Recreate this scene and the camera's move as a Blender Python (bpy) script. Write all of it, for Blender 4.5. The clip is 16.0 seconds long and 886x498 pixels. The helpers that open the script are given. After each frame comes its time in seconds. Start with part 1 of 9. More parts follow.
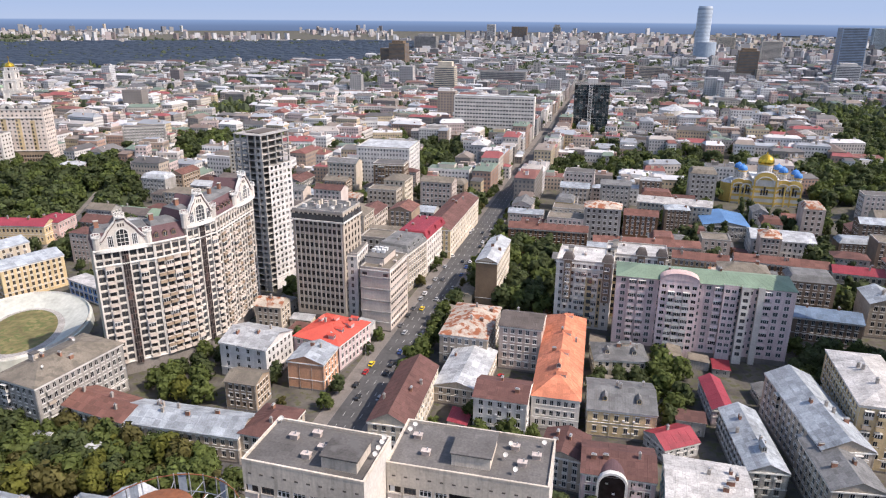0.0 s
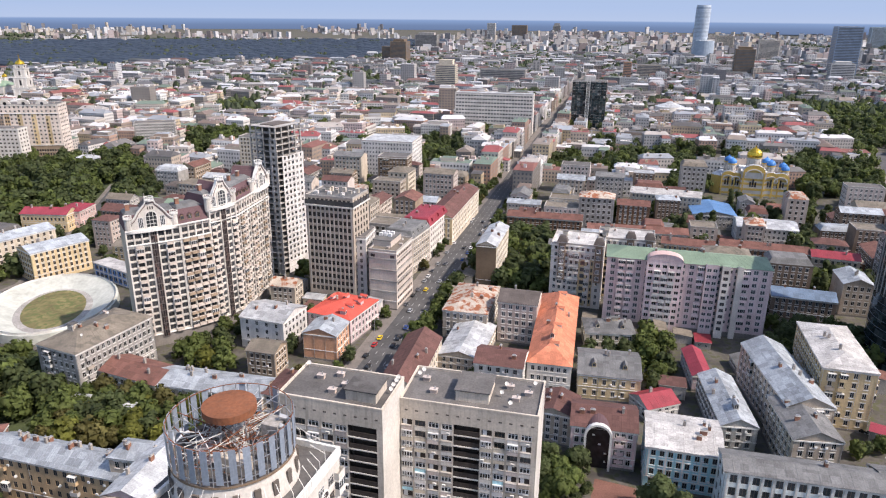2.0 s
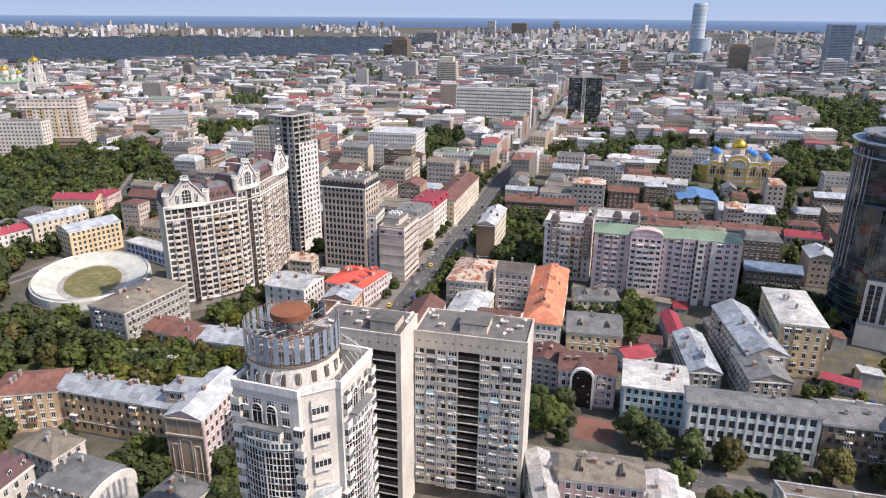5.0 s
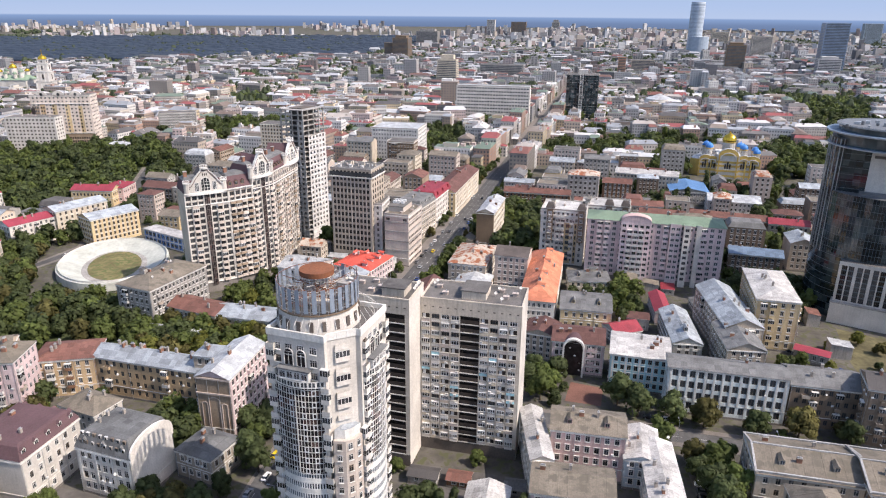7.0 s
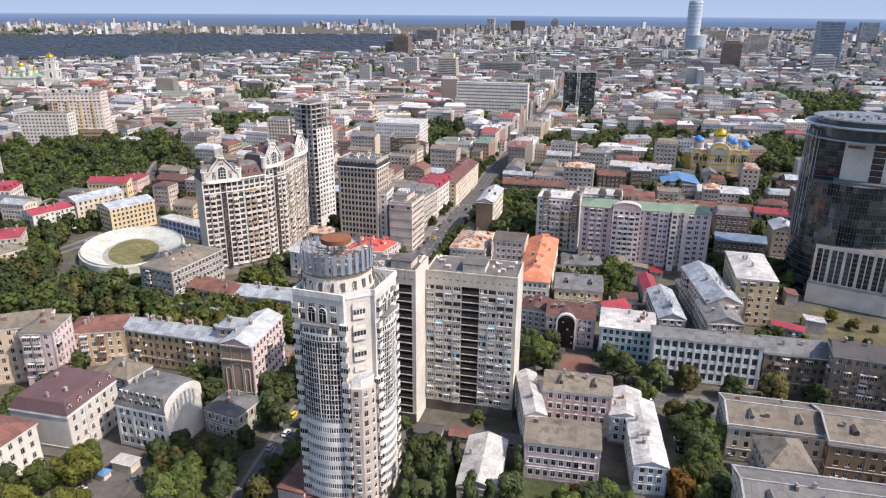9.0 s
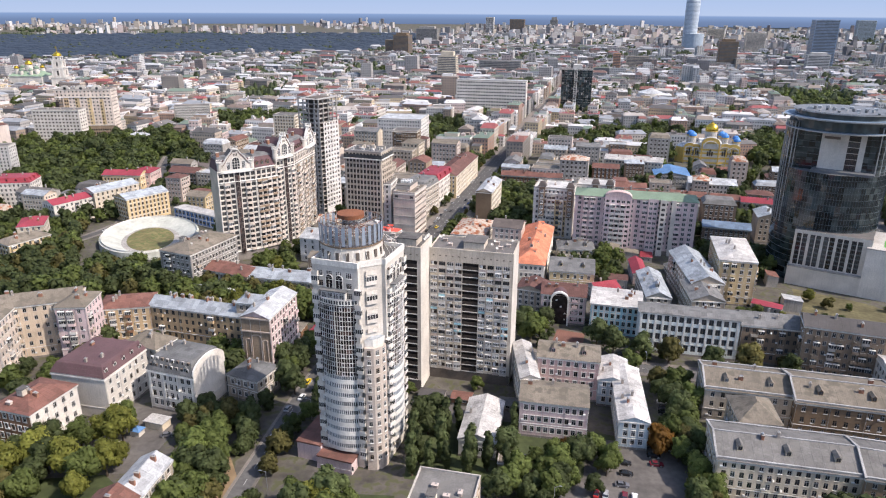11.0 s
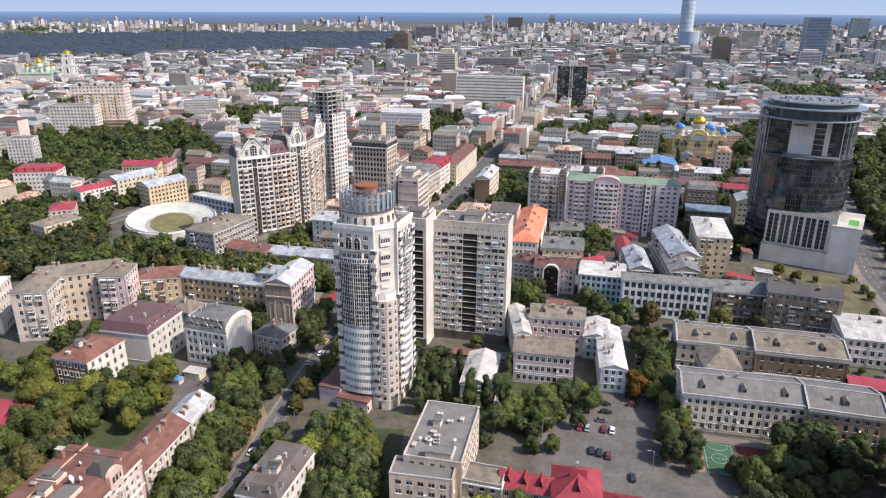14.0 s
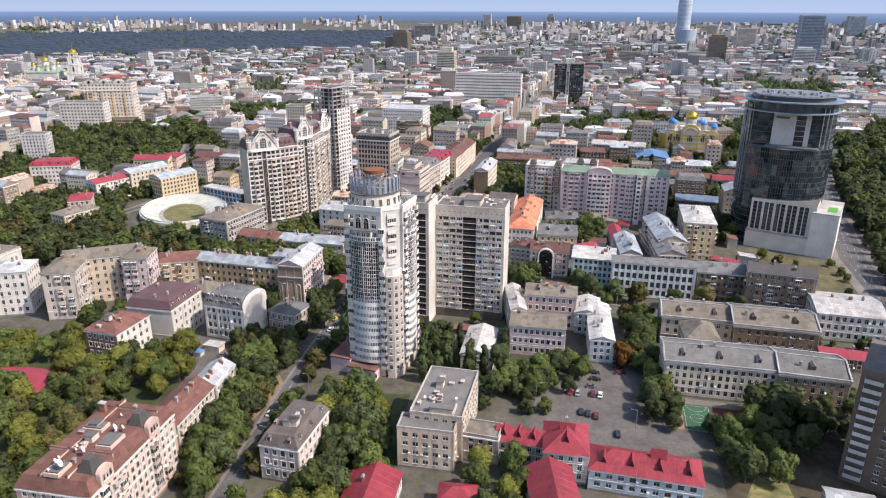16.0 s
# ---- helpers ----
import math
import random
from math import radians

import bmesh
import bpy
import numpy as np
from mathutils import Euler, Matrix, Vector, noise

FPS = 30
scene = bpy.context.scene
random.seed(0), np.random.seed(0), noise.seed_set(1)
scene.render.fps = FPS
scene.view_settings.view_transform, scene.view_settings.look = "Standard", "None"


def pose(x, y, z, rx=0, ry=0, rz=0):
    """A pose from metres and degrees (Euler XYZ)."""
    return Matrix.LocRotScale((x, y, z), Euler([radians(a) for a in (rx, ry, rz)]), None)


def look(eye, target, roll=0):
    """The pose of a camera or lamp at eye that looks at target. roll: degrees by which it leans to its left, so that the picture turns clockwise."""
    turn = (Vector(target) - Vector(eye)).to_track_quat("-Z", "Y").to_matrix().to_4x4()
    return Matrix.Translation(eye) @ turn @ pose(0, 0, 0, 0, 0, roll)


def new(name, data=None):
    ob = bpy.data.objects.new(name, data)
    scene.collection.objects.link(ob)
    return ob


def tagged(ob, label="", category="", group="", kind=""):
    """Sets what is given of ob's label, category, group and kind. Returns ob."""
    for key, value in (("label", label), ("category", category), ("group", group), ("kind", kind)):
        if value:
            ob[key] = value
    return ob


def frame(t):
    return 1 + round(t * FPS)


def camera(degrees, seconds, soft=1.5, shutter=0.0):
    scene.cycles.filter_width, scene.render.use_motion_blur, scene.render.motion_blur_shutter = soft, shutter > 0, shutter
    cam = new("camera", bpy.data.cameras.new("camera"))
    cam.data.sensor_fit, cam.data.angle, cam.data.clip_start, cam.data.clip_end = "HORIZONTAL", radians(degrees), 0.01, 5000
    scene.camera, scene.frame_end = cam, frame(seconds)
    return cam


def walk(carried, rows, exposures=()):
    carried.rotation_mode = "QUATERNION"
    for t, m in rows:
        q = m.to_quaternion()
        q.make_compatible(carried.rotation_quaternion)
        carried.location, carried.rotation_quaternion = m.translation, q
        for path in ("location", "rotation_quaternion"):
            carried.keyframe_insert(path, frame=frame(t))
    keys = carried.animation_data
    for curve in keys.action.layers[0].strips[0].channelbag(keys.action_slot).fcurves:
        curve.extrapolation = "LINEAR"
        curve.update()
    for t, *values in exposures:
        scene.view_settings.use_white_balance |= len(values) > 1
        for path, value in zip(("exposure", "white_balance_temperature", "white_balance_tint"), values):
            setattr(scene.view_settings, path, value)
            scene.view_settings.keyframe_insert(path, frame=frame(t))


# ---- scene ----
cam = camera(66.01, 16.0, soft=1.15)
# seconds, place, heading, tilt, roll
ROWS = [
    (0.0, 0.00, 0.00, 136.50, 2.864, -18.879, 0.451),
    (1.0, 0.00, -11.85, 136.71, 2.873, -18.935, 0.464),
    (2.0, 0.01, -23.66, 136.91, 2.880, -18.990, 0.473),
    (3.0, 0.03, -35.42, 137.10, 2.884, -19.043, 0.477),
    (4.0, 0.05, -47.13, 137.28, 2.885, -19.096, 0.477),
    (5.0, 0.08, -58.80, 137.45, 2.884, -19.147, 0.473),
    (6.0, 0.12, -70.41, 137.61, 2.879, -19.197, 0.464),
    (7.0, 0.17, -81.99, 137.76, 2.872, -19.245, 0.451),
    (8.0, 0.22, -93.51, 137.90, 2.863, -19.293, 0.434),
    (9.0, 0.27, -104.99, 138.03, 2.851, -19.339, 0.412),
    (10.0, 0.34, -116.41, 138.15, 2.836, -19.384, 0.385),
    (11.0, 0.41, -127.80, 138.26, 2.818, -19.428, 0.355),
    (12.0, 0.49, -139.13, 138.35, 2.798, -19.471, 0.320),
    (13.0, 0.57, -150.42, 138.44, 2.775, -19.513, 0.281),
    (14.0, 0.66, -161.66, 138.52, 2.749, -19.553, 0.237),
    (15.0, 0.76, -172.85, 138.58, 2.721, -19.592, 0.189),
    (16.0, 0.87, -184.00, 138.64, 2.689, -19.630, 0.137),
]
walk(cam, [(t, pose(x, y, z, 0, 0, yaw) @ pose(0, 0, 0, 90 + tilt) @ pose(0, 0, 0, 0, 0, roll)) for t, x, y, z, yaw, tilt, roll in ROWS],
     exposures=[(0.0, 0.86, 6600, 18), (16.0, 0.92, 6550, 17)])

# world and sun
world = bpy.data.worlds.new("sky")
scene.world = world
world.use_nodes = True
SUN_EL, SUN_AZ = 49.0, 111.0
wn = world.node_tree
sky = wn.nodes.new("ShaderNodeTexSky")
sky.sky_type, sky.sun_disc = "NISHITA", False
sky.sun_elevation, sky.sun_rotation = radians(SUN_EL), radians(SUN_AZ)
sky.altitude, sky.air_density, sky.dust_density, sky.ozone_density = 150, 1.2, 1.6, 1.2
wn.nodes["Background"].inputs["Strength"].default_value = 0.122
wn.links.new(sky.outputs[0], wn.nodes["Background"].inputs["Color"])
sun = new("sun", bpy.data.lights.new("sun", "SUN"))
sun.data.energy, sun.data.angle, sun.data.color = 3.15, radians(0.5), (1.0, 0.93, 0.82)
sun.matrix_world = look((200, -30, 300), (200 - math.sin(radians(SUN_AZ)) * math.cos(radians(SUN_EL)), -30 - math.cos(radians(SUN_AZ)) * math.cos(radians(SUN_EL)), 300 - math.sin(radians(SUN_EL))))


# a plain far backdrop that glows: haze-blue plain at the horizon and the sky over it, painted by height
def sky_backdrop():
    m = bpy.data.materials.new("painted_haze_and_sky")
    m.use_nodes = True
    nt = m.node_tree
    nt.nodes.remove(nt.nodes["Principled BSDF"])
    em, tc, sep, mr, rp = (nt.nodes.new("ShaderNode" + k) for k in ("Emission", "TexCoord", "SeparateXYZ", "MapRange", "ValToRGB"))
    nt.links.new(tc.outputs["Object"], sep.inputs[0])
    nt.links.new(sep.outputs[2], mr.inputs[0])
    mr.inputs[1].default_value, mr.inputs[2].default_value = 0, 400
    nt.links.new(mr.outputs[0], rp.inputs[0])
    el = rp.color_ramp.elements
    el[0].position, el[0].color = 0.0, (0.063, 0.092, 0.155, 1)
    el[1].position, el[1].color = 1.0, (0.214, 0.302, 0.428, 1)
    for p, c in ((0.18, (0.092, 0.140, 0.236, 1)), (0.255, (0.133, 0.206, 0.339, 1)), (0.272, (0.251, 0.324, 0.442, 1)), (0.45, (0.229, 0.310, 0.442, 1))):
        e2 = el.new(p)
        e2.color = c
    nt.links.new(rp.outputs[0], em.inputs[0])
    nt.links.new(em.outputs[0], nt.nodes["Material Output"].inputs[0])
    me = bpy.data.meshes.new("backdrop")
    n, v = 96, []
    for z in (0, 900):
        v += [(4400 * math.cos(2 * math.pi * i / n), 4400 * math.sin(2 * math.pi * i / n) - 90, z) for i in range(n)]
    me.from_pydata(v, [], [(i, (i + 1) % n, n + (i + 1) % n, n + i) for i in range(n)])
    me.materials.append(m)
    tagged(new("backdrop", me), "glowing backdrop painted with haze-blue distance and pale sky", "sky", kind="structure")


sky_backdrop()


# materials
def mat(name, col, rough=0.85, metal=0.0, var=0.25, grain=2.0, streak=0.25, bump=0.2, seam=0.0, rust=None, islands=None, spec=0.3, rand=0.12, patch=0.0, pick=None):
    m = bpy.data.materials.new(name)
    m.use_nodes = True
    nt = m.node_tree
    N, L = nt.nodes, nt.links
    b = N["Principled BSDF"]
    b.inputs["Roughness"].default_value, b.inputs["Metallic"].default_value = rough, metal
    b.inputs["Specular IOR Level"].default_value = spec
    tc = N.new("ShaderNodeTexCoord")

    def noise_tex(scale, detail=3, stretch=None):
        t = N.new("ShaderNodeTexNoise")
        t.inputs["Scale"].default_value, t.inputs["Detail"].default_value = scale, detail
        if stretch:
            mp = N.new("ShaderNodeMapping")
            mp.inputs["Scale"].default_value = stretch
            L.new(tc.outputs["Object"], mp.inputs["Vector"])
            L.new(mp.outputs[0], t.inputs["Vector"])
        else:
            L.new(tc.outputs["Object"], t.inputs["Vector"])
        return t.outputs["Fac"]

    def mix(kind, a, c, f):
        x = N.new("ShaderNodeMix")
        x.data_type, x.blend_type = "RGBA", kind
        for s, v in ((6, a), (7, c)):
            if isinstance(v, tuple):
                x.inputs[s].default_value = v
            else:
                L.new(v, x.inputs[s])
        if isinstance(f, (int, float)):
            x.inputs[0].default_value = f
        else:
            L.new(f, x.inputs[0])
        return x.outputs[2]

    def ramp(f, a, c, lo=0.0, hi=1.0):
        x = N.new("ShaderNodeMapRange")
        x.inputs[1].default_value, x.inputs[2].default_value, x.inputs[3].default_value, x.inputs[4].default_value = lo, hi, a, c
        L.new(f, x.inputs[0])
        return x.outputs[0]

    colour = (*col, 1.0)
    if islands:
        geo = N.new("ShaderNodeNewGeometry")
        cr = N.new("ShaderNodeValToRGB")
        cr.color_ramp.interpolation = "CONSTANT"
        el = cr.color_ramp.elements
        while len(el) < len(islands):
            el.new(0.5)
        for i, c in enumerate(islands):
            el[i].position, el[i].color = i / len(islands), (*c, 1.0)
        L.new(geo.outputs["Random Per Island"], cr.inputs[0])
        colour = cr.outputs[0]
    if pick:
        who, pr = N.new("ShaderNodeObjectInfo"), N.new("ShaderNodeValToRGB")
        pr.color_ramp.interpolation = "CONSTANT"
        el = pr.color_ramp.elements
        while len(el) < len(pick):
            el.new(0.5)
        for i, c in enumerate(pick):
            el[i].position, el[i].color = i / len(pick), (*c, 1.0)
        L.new(who.outputs["Random"], pr.inputs[0])
        colour = pr.outputs[0]
    big = ramp(noise_tex(0.12, 4), 1 - var, 1 + var * 0.6, 0.25, 0.75)
    fine = ramp(noise_tex(grain, 4), 1 - var * 0.7, 1 + var * 0.4, 0.25, 0.75)
    mul = N.new("ShaderNodeMath")
    mul.operation = "MULTIPLY"
    L.new(big, mul.inputs[0])
    L.new(fine, mul.inputs[1])
    oi = N.new("ShaderNodeObjectInfo")
    rnd = ramp(oi.outputs["Random"], 1 - rand, 1 + rand)
    mul2 = N.new("ShaderNodeMath")
    mul2.operation = "MULTIPLY"
    L.new(mul.outputs[0], mul2.inputs[0])
    L.new(rnd, mul2.inputs[1])
    grey = N.new("ShaderNodeCombineColor")
    for i in range(3):
        L.new(mul2.outputs[0], grey.inputs[i])
    colour = mix("MULTIPLY", colour, grey.outputs[0], 1.0)
    if patch:
        sn, wnz = N.new("ShaderNodeVectorMath"), N.new("ShaderNodeTexWhiteNoise")
        sn.operation = "SNAP"
        sn.inputs[1].default_value = (2.3, 2.3, 1.1)
        L.new(tc.outputs["Object"], sn.inputs[0])
        L.new(sn.outputs[0], wnz.inputs["Vector"])
        pg = N.new("ShaderNodeCombineColor")
        pv = ramp(wnz.outputs["Value"], 1 - patch, 1 + patch * 0.5)
        for i in range(3):
            L.new(pv, pg.inputs[i])
        colour = mix("MULTIPLY", colour, pg.outputs[0], 1.0)
    if streak:
        st = ramp(noise_tex(1.0, 3, (1.3, 1.3, 0.12)), 0.0, streak, 0.48, 0.75)
        colour = mix("MIX", colour, (0.10, 0.09, 0.075, 1.0), st)
    if rust:
        rs = ramp(noise_tex(0.35, 5), 0.0, 1.0, rust[3], rust[3] + 0.1)
        colour = mix("MIX", colour, (*rust[:3], 1.0), rs)
    L.new(colour, b.inputs["Base Color"])
    if bump or seam:
        bp = N.new("ShaderNodeBump")
        bp.inputs["Strength"].default_value, bp.inputs["Distance"].default_value = min(1.0, bump + seam), 0.06
        if seam:
            w = N.new("ShaderNodeTexWave")
            w.inputs["Scale"].default_value = 0.5
            w.wave_profile = "SAW"
            L.new(tc.outputs["Object"], w.inputs["Vector"])
            L.new(w.outputs["Fac"], bp.inputs["Height"])
        else:
            L.new(noise_tex(grain * 2.5, 3), bp.inputs["Height"])
        L.new(bp.outputs[0], b.inputs["Normal"])
    return m


WALL = {k: mat("plaster_" + k, c, **o) for k, c, o in (
    ("white", (0.57, 0.55, 0.52), {}), ("cream", (0.60, 0.52, 0.40), {}), ("beige", (0.50, 0.43, 0.34), {}), ("yellow", (0.58, 0.45, 0.26), {}),
    ("ochre", (0.54, 0.39, 0.23), {}), ("pink", (0.56, 0.40, 0.37), {}), ("rose", (0.60, 0.47, 0.46), {}), ("salmon", (0.55, 0.30, 0.18), {}),
    ("grey", (0.36, 0.34, 0.31), dict(var=0.35, streak=0.45)), ("dark", (0.13, 0.11, 0.095), {}), ("turquoise", (0.40, 0.66, 0.72), {}), ("mint", (0.66, 0.71, 0.69), {}),
    ("brick", (0.22, 0.12, 0.07), dict(var=0.35)), ("stone", (0.42, 0.36, 0.29), dict(var=0.3)), ("panel", (0.60, 0.53, 0.44), dict(streak=0.35)),
    ("brown", (0.20, 0.14, 0.09), {}), ("concrete", (0.40, 0.38, 0.35), dict(var=0.4, streak=0.5)), ("ivory", (0.62, 0.58, 0.52), dict(streak=0.12)),
    ("paleblue", (0.46, 0.54, 0.58), {}), ("stucco", (0.56, 0.48, 0.43), {}), ("blush", (0.64, 0.52, 0.51), {}), ("umber", (0.255, 0.19, 0.135), dict(var=0.3)), ("peach", (0.60, 0.435, 0.36), dict(var=0.3)), ("clay", (0.33, 0.25, 0.175), dict(var=0.3)), ("sand", (0.60, 0.485, 0.365), dict(streak=0.3)), ("sepia", (0.20, 0.145, 0.105), dict(var=0.35)), ("tan", (0.50, 0.41, 0.35), dict(streak=0.2)), ("bisque", (0.58, 0.50, 0.43), dict(streak=0.15)))}
ROOF = {k: mat("roof_" + k, c, **o) for k, c, o in (
    ("tin", (0.38, 0.415, 0.44), dict(rough=0.55, metal=0.1, seam=0.5, streak=0.2, patch=0.3, var=0.35)), ("pale", (0.47, 0.485, 0.49), dict(rough=0.55, metal=0.05, seam=0.4, streak=0.3, patch=0.3, var=0.35)),
    ("white", (0.52, 0.505, 0.48), dict(rough=0.6, seam=0.3, streak=0.4, patch=0.25, var=0.4)), ("slate", (0.165, 0.167, 0.165), dict(seam=0.4, var=0.35, patch=0.25)),
    ("asbestos", (0.205, 0.177, 0.14), dict(seam=0.5, var=0.35, streak=0.3, rust=(0.13, 0.115, 0.09, 0.5))), ("bitumen", (0.135, 0.127, 0.12), dict(var=0.4, patch=0.15, rust=(0.11, 0.105, 0.10, 0.55))),
    ("red", (0.27, 0.038, 0.050), dict(rough=0.5, seam=0.5, streak=0.12, patch=0.15)), ("crimson", (0.28, 0.045, 0.065), dict(seam=0.4, streak=0.1)),
    ("orange", (0.58, 0.21, 0.12), dict(seam=0.3, streak=0.15, patch=0.2)), ("scarlet", (0.60, 0.10, 0.07), dict(streak=0.08)),
    ("brown", (0.13, 0.065, 0.055), dict(seam=0.5, streak=0.1, patch=0.2)), ("redbrown", (0.18, 0.085, 0.066), dict(seam=0.4, patch=0.25)), ("plum", (0.13, 0.075, 0.08), dict(seam=0.5)),
    ("green", (0.20, 0.28, 0.20), dict(seam=0.3)), ("bluegrey", (0.17, 0.24, 0.33), dict(rough=0.5, seam=0.4, patch=0.2)), ("blue", (0.10, 0.22, 0.42), dict(rough=0.5, seam=0.4)), ("dark", (0.075, 0.07, 0.068), dict(seam=0.4)), ("felt", (0.155, 0.151, 0.144), dict(var=0.3, patch=0.15, rust=(0.15, 0.145, 0.135, 0.55))), ("mocha", (0.125, 0.105, 0.095), dict(seam=0.4, patch=0.2)),
    ("rusty", (0.46, 0.40, 0.33), dict(seam=0.4, rust=(0.27, 0.10, 0.05, 0.47))), ("steel", (0.16, 0.17, 0.18), dict(rough=0.5, seam=0.5)))}
TRIM = mat("white_trim", (0.70, 0.68, 0.63), streak=0.2)
FRAME = mat("window_frame_paint", (0.6, 0.6, 0.6), rough=0.5, streak=0.0, bump=0.0, rand=0.1, pick=((0.62, 0.62, 0.60), (0.26, 0.20, 0.15), (0.50, 0.48, 0.45), (0.68, 0.68, 0.67), (0.17, 0.13, 0.10), (0.40, 0.37, 0.33), (0.56, 0.55, 0.53)))
WHITE_FRAME = mat("white_plastic_frame", (0.70, 0.70, 0.69), rough=0.45, streak=0.0, bump=0.0)
EAVE = mat("eave_boards", (0.30, 0.28, 0.255), streak=0.3, rand=0.3)
COPING = mat("coping_stone", (0.44, 0.41, 0.37), var=0.3, streak=0.4)
STACK = mat("rendered_stack", (0.40, 0.355, 0.31), var=0.35, streak=0.35)
FRAME_DARK = mat("dark_window_frame", (0.12, 0.09, 0.07), rough=0.5, streak=0.0, bump=0.0)
GLASS = mat("window_glass", (0.055, 0.06, 0.065), rough=0.12, var=0.5, grain=0.8, streak=0.0, bump=0.0, spec=0.6, rand=0.7)
PLINTH = mat("plinth_stone", (0.22, 0.20, 0.18), var=0.3)
BRICKY = mat("chimney_brick", (0.30, 0.15, 0.10), var=0.4)
METAL = mat("galvanised_metal", (0.45, 0.46, 0.47), rough=0.45, metal=0.6, streak=0.2, bump=0.05)
RUST = mat("rusted_steel", (0.25, 0.095, 0.045), var=0.4, streak=0.2)


# mesh building
class Mesh:
    def __init__(self):
        self.v, self.f, self.m, self.mats, self.n = [], [], [], [], []

    def slot(self, material):
        if material not in self.mats:
            self.mats.append(material)
        return self.mats.index(material)

    def face(self, pts, material):
        i = len(self.v)
        self.v.extend(pts)
        self.f.append(tuple(range(i, i + len(pts))))
        self.m.append(self.slot(material))

    def box(self, x0, y0, z0, x1, y1, z1, material, bottom=False):
        i, s = len(self.v), self.slot(material)
        self.v += [(x0, y0, z0), (x1, y0, z0), (x1, y1, z0), (x0, y1, z0), (x0, y0, z1), (x1, y0, z1), (x1, y1, z1), (x0, y1, z1)]
        fs = [(0, 1, 5, 4), (1, 2, 6, 5), (2, 3, 7, 6), (3, 0, 4, 7), (4, 5, 6, 7)] + ([(3, 2, 1, 0)] if bottom else [])
        self.f += [tuple(i + k for k in q) for q in fs]
        self.m += [s] * len(fs)

    def prism(self, pts, z0, z1, material, top=None, cap=True, z_of=None):
        """An upright prism on a ring of plan points, counter-clockwise."""
        n, i, s = len(pts), len(self.v), self.slot(material)
        self.v += [(x, y, z0) for x, y in pts] + [(x, y, z1) for x, y in pts]
        self.f += [(i + k, i + (k + 1) % n, i + n + (k + 1) % n, i + n + k) for k in range(n)]
        self.m += [s] * n
        if cap:
            self.f.append(tuple(range(i + n, i + 2 * n)))
            self.m.append(self.slot(top or material))

    def ring(self, pts0, z0, pts1, z1, material):
        """A band between two rings of equal length."""
        n, i, s = len(pts0), len(self.v), self.slot(material)
        self.v += [(x, y, z0) for x, y in pts0] + [(x, y, z1) for x, y in pts1]
        self.f += [(i + k, i + (k + 1) % n, i + n + (k + 1) % n, i + n + k) for k in range(n)]
        self.m += [s] * n

    def bar(self, a, b, r, material, sides=4):
        a, b = Vector(a), Vector(b)
        q = (b - a).to_track_quat("Z", "Y")
        i, s = len(self.v), self.slot(material)
        for p in (a, b):
            for k in range(sides):
                an = 2 * math.pi * (k + 0.5) / sides
                self.v.append(tuple(p + q @ Vector((r * math.cos(an), r * math.sin(an), 0))))
        self.f += [(i + k, i + (k + 1) % sides, i + sides + (k + 1) % sides, i + sides + k) for k in range(sides)]
        self.f += [tuple(i + sides + k for k in range(sides)), tuple(i + sides - 1 - k for k in range(sides))]
        self.m += [s] * (sides + 2)

    def data(self, name):
        me = bpy.data.meshes.new(name)
        me.from_pydata(self.v, [], self.f)
        for x in self.mats:
            me.materials.append(x)
        me.polygons.foreach_set("material_index", self.m)
        me.update()
        if self.n:
            me.normals_split_custom_set_from_vertices(self.n)
        return me


def place(name, data, parent=None, m=None, label=""):
    ob = new(name, data.data(name) if isinstance(data, Mesh) else data)
    if parent is not None:
        ob.parent = parent
    if m is not None:
        ob.matrix_basis = m
    return tagged(ob, label)


def base_at(name, x, y, z, rot, label, category="building", group=""):
    e = new(name)
    e.matrix_basis = pose(x, y, z, 0, 0, rot)
    return tagged(e, label, category, group)


def circle(r, n, cx=0.0, cy=0.0, a0=0.0, a1=360.0):
    k = n if a1 - a0 >= 360 else n - 1
    return [(cx + r * math.cos(radians(a0 + (a1 - a0) * i / k)), cy + r * math.sin(radians(a0 + (a1 - a0) * i / k))) for i in range(n)]


WINDOWS = {}


